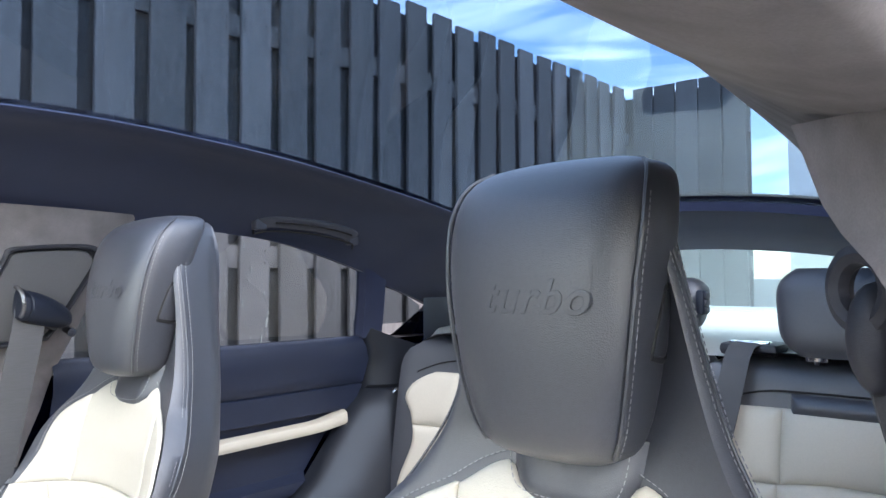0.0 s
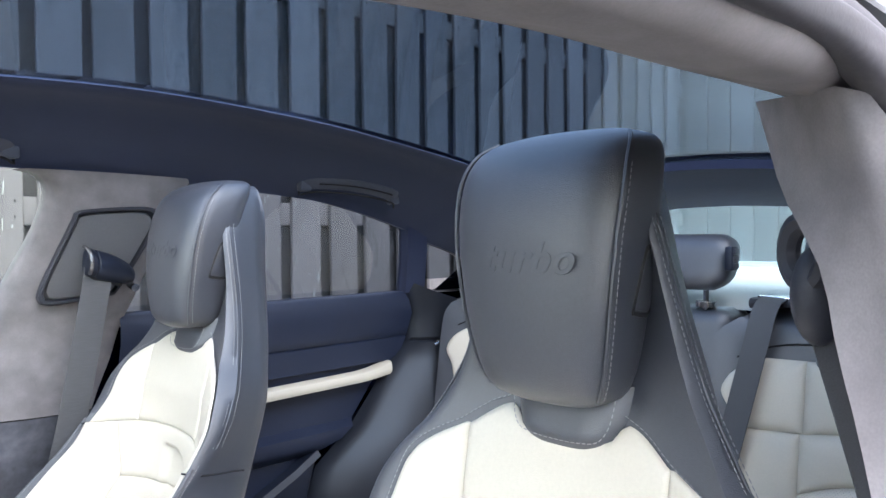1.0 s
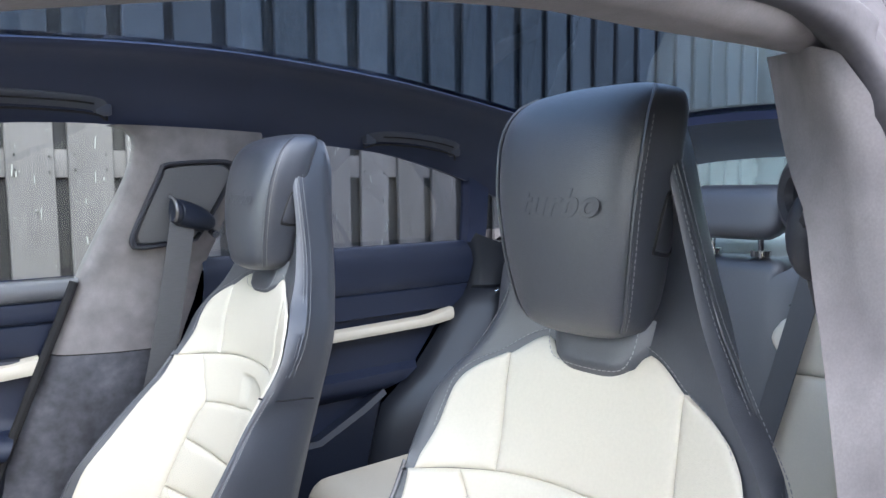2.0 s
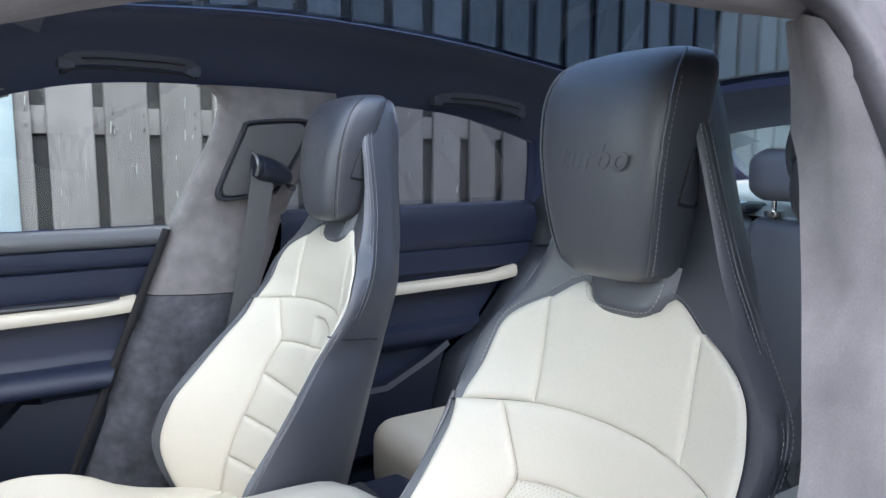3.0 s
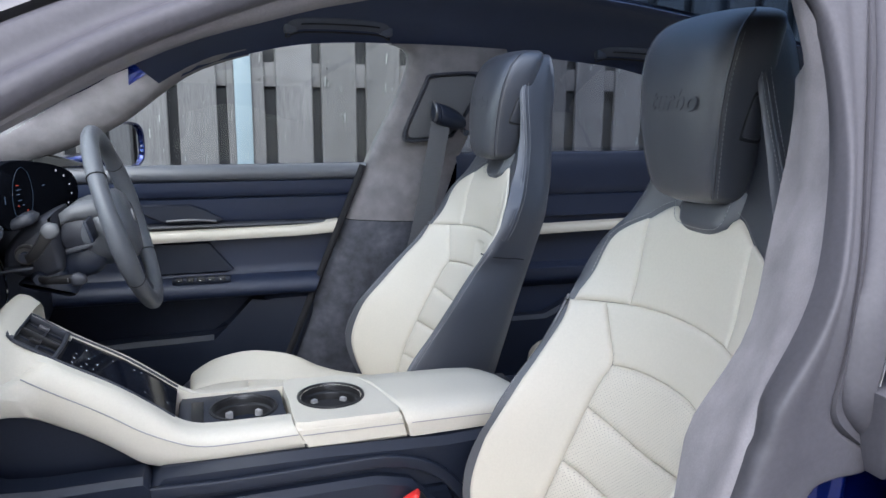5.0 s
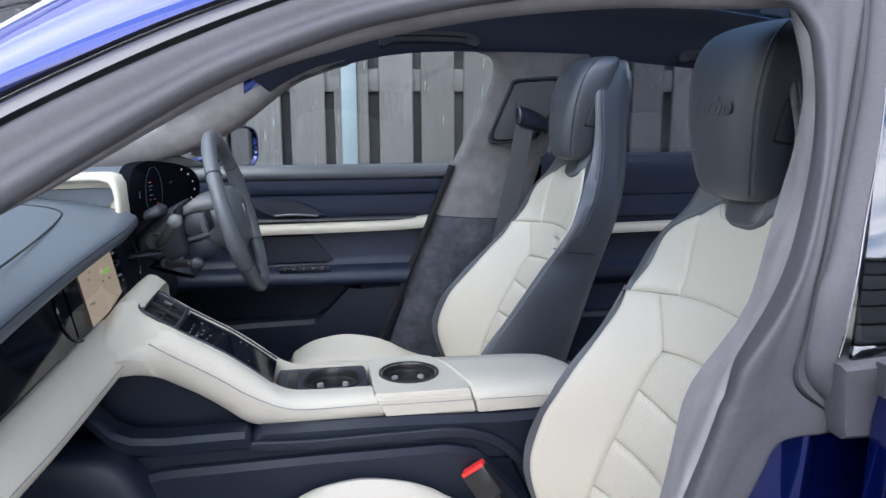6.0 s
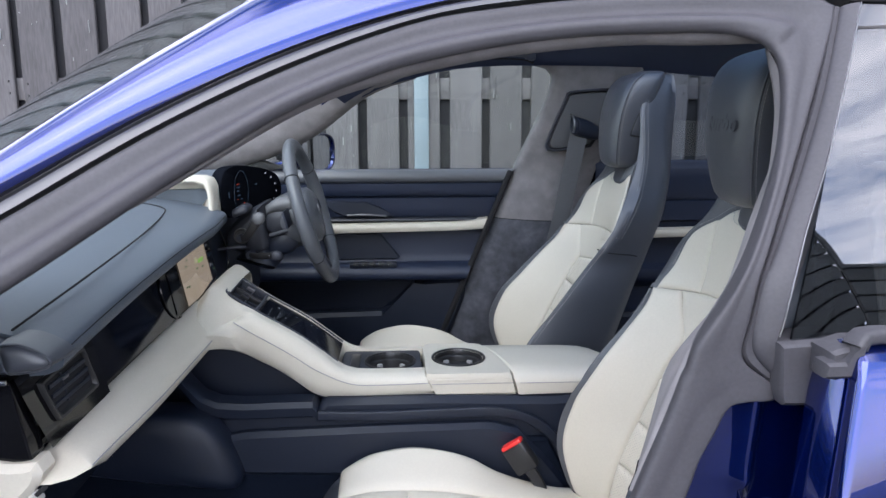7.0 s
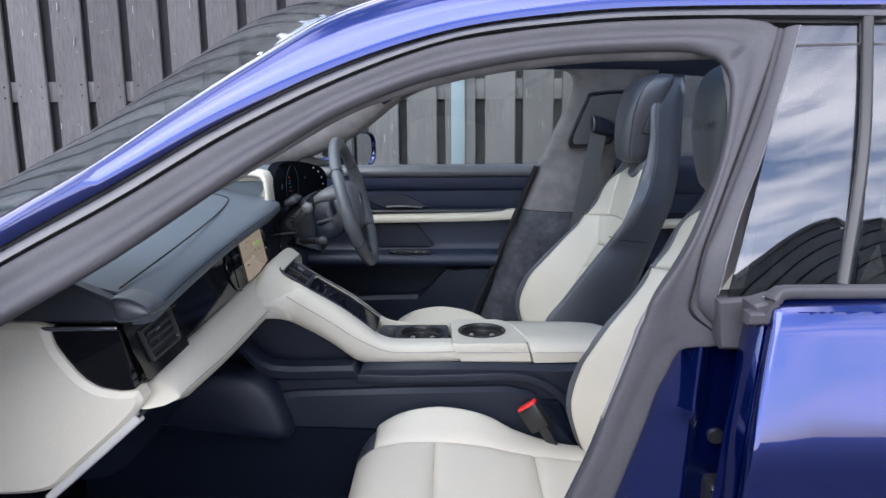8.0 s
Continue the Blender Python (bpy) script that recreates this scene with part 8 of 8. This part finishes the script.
part("panel_frame", tube(spline([(-0.122, -0.034, TZ(-0.122)), (-0.20, -0.034, TZ(-0.20)), (-0.28, -0.034, TZ(-0.28)), (-0.336, -0.034, TZ(-0.336)), (-0.338, 0.03, TZ(-0.338)), (-0.336, 0.094, TZ(-0.336)), (-0.28, 0.094, TZ(-0.28)), (-0.20, 0.094, TZ(-0.20)), (-0.122, 0.094, TZ(-0.122))], 70), 0.0025, 6), GREY_PLASTIC, console)


def plate_with_hole(outline, hole_c, hole_r, z, n=48, edge=0.010):
    """Top plate with a round hole: sheet from the outline to the hole's rim, rolled down at the outline."""
    cx, cy = hole_c
    ol = []
    P = [(p.x, p.y) for p in spline([(a, b, 0) for a, b in outline], 240, True)]
    for k in range(n):
        a = 2 * math.pi * k / n
        best = min(P, key=lambda p: abs(((math.atan2(p[1] - cy, p[0] - cx) - a + math.pi) % (2 * math.pi)) - math.pi))
        ol.append(best)
    hol = [(cx + hole_r * math.cos(2 * math.pi * k / n), cy + hole_r * math.sin(2 * math.pi * k / n)) for k in range(n)]
    rings = []
    for f, dz in ((1.0, -0.035), (1.0, -edge), (0.985, -0.003), (0.96, 0.0), (0.5, 0.0005), (0.0, 0.0)):
        rings.append([Vector((h[0] + (o[0] - h[0]) * f, h[1] + (o[1] - h[1]) * f, z + dz)) for h, o in zip(hol, ol)])
    return loft(rings, False)


def cup(cx, cy, z, r, par):
    rings = [[Vector((cx + r * s * math.cos(a), cy + r * s * math.sin(a), z + d)) for a in [2 * math.pi * k / 40 for k in range(40)]] for s, d in ((1.13, 0.0005), (1.12, 0.003), (1.05, 0.0035), (1.02, 0.001), (1.0, -0.006), (0.99, -0.010), (0.90, -0.012), (0.885, -0.014), (0.87, -0.045), (0.85, -0.052), (0.02, -0.052))]
    c = part("cup_holder", loft(rings, False), TRIM_BLACK, par, "black cup holder")
    for a in (50, 125, 270):
        a = radians(a)
        part("cup_spring", move(block(-0.005, 0.004, -0.006, 0.006, -0.022, 0.012, 0.002), Matrix.Translation((cx + r * 0.84 * math.cos(a), cy + r * 0.84 * math.sin(a), z - 0.030)) @ Matrix.Rotation(a, 4, 'Z')), SPRING_GLINT, c, "small spring tab, its glint put into a pale colour")
    return c


ZT = 0.622
tray = part("cup_tray", plate_with_hole([(-0.118, -0.038), (-0.10, -0.038), (-0.01, -0.038), (0.042, -0.038), (0.048, 0.03), (0.042, 0.098), (-0.01, 0.098), (-0.10, 0.098), (-0.118, 0.096), (-0.120, 0.03)], (-0.017, 0.024), 0.049, ZT, edge=0.004), GREY_PLASTIC, console, "dark grey cup tray")
cup(-0.017, 0.024, ZT, 0.049, console)
part("tray_button", block(-0.100, -0.080, -0.020, 0.066, ZT - 0.004, ZT + 0.003, 0.002), TRIM_BLACK, console)
part("front_lid", plate_with_hole([(0.0575, -0.075), (0.08, -0.077), (0.18, -0.077), (0.229, -0.075), (0.225, -0.03), (0.213, 0.03), (0.196, 0.08), (0.175, 0.117), (0.11, 0.119), (0.057, 0.117), (0.056, 0.02)], (0.128, 0.022), 0.051, 0.628, edge=0.008), WHITE_LEATHER, console, "white leather console lid")
cup(0.128, 0.022, 0.628, 0.051, console)
part("lid_side", prism([(0.0755, 0.581), (0.239, 0.581), (0.2305, 0.622), (0.0590, 0.622)], "y", YL - 0.003, YL + 0.012, 0.006), WHITE_LEATHER, console)
part("rear_lid", loft([[Vector((x0 + 0.009, YL, z0)), Vector((x0 + 0.004, YL - 0.003, z0 + 0.022)), Vector((x0, YL + 0.002, z1 - 0.010)), Vector((x0 - 0.002, YL + 0.014, z1)), Vector((x0 - 0.014, -0.02, z1 + 0.003)), Vector((x0 - 0.034, 0.06, z1 + 0.003)), Vector((x0 - 0.052, YR - 0.014, z1)), Vector((x0 - 0.054, YR, z1 - 0.012)), Vector((x0 - 0.054, YR, z0))] for x0, z0, z1 in ((0.235, 0.582, 0.622), (0.241, 0.581, 0.627), (0.29, 0.582, 0.627), (0.35, 0.583, 0.626), (0.41, 0.585, 0.625), (0.455, 0.588, 0.622), (0.480, 0.591, 0.616), (0.490, 0.598, 0.606))]), WHITE_LEATHER, console, "white leather armrest lid")
part("lid_seam", tube([(0.068, YL - 0.0042, 0.608), (0.15, YL - 0.0046, 0.608), (0.232, YL - 0.0042, 0.608)], 0.0008, 5), THREAD, console, "sewn seam")
part("armrest_seam", tube([(0.246, YL - 0.0035, 0.607), (0.35, YL - 0.0035, 0.607), (0.47, YL - 0.003, 0.605)], 0.0008, 5), THREAD, console, "sewn seam")
part("lid_gap", block(0.062, 0.48, YL + 0.014, YR - 0.012, 0.56, 0.604, 0.004), DARK_GAP, console)
# lower console body
lowc = [(-0.62, 0.30), (-0.62, 0.555), (-0.42, 0.558), (-0.16, 0.562), (-0.14, 0.585), (0.10, 0.585), (0.30, 0.578), (0.44, 0.585), (0.56, 0.585), (0.60, 0.56), (0.62, 0.30)]
part("body", prism(lowc, "y", -0.092, 0.145, 0.012), PLASTIC, console, "dark console body")
part("side_rail", sweep(spline([(-0.16, -0.100, 0.556), (-0.05, -0.100, 0.553), (0.10, -0.100, 0.556), (0.20, -0.100, 0.556), (0.27, -0.100, 0.535), (0.32, -0.100, 0.49), (0.38, -0.100, 0.40)], 40), round_rect(0.020, 0.010, 0.003), (0, -1, 0)), PLASTIC, console)
part("lower_cover", prism([(-0.45, 0.445), (-0.45, 0.50), (-0.30, 0.528), (-0.05, 0.535), (0.18, 0.538), (0.235, 0.525), (0.29, 0.47), (0.36, 0.38), (0.38, 0.30), (0.10, 0.30), (0.02, 0.36), (-0.06, 0.432), (-0.15, 0.434)], "y", -0.118, -0.085, 0.01), PLASTIC, console, "dark lower cover")
part("tunnel_carpet", prism([(-0.80, 0.262), (-0.80, 0.52), (-0.45, 0.52), (0.30, 0.50), (0.36, 0.38), (0.38, 0.262)], "y", -0.108, -0.080, 0.006), CARPET, console, "dark carpet along the tunnel")
part("storage_ledge", loft([[Vector((x, y, z)) for y, z in ((-0.112, 0.560 + d), (-0.114, 0.578 + d), (-0.105, 0.587 + d), (-0.06, 0.586 + d), (-0.06, 0.55 + d))] for x, d in ((-0.47, 0.12), (-0.43, 0.082), (-0.405, 0.045), (-0.38, 0.016), (-0.35, 0.002), (-0.30, -0.002), (-0.20, 0.0), (-0.166, 0.0), (-0.158, -0.010))]), PLASTIC, console, "dark storage ledge")
part("storage_back", prism([(-0.56, 0.55), (-0.56, 0.73), (-0.36, 0.73), (-0.26, 0.69), (-0.15, 0.60), (-0.15, 0.56)], "y", -0.02, 0.06, 0.006), PLASTIC, console)
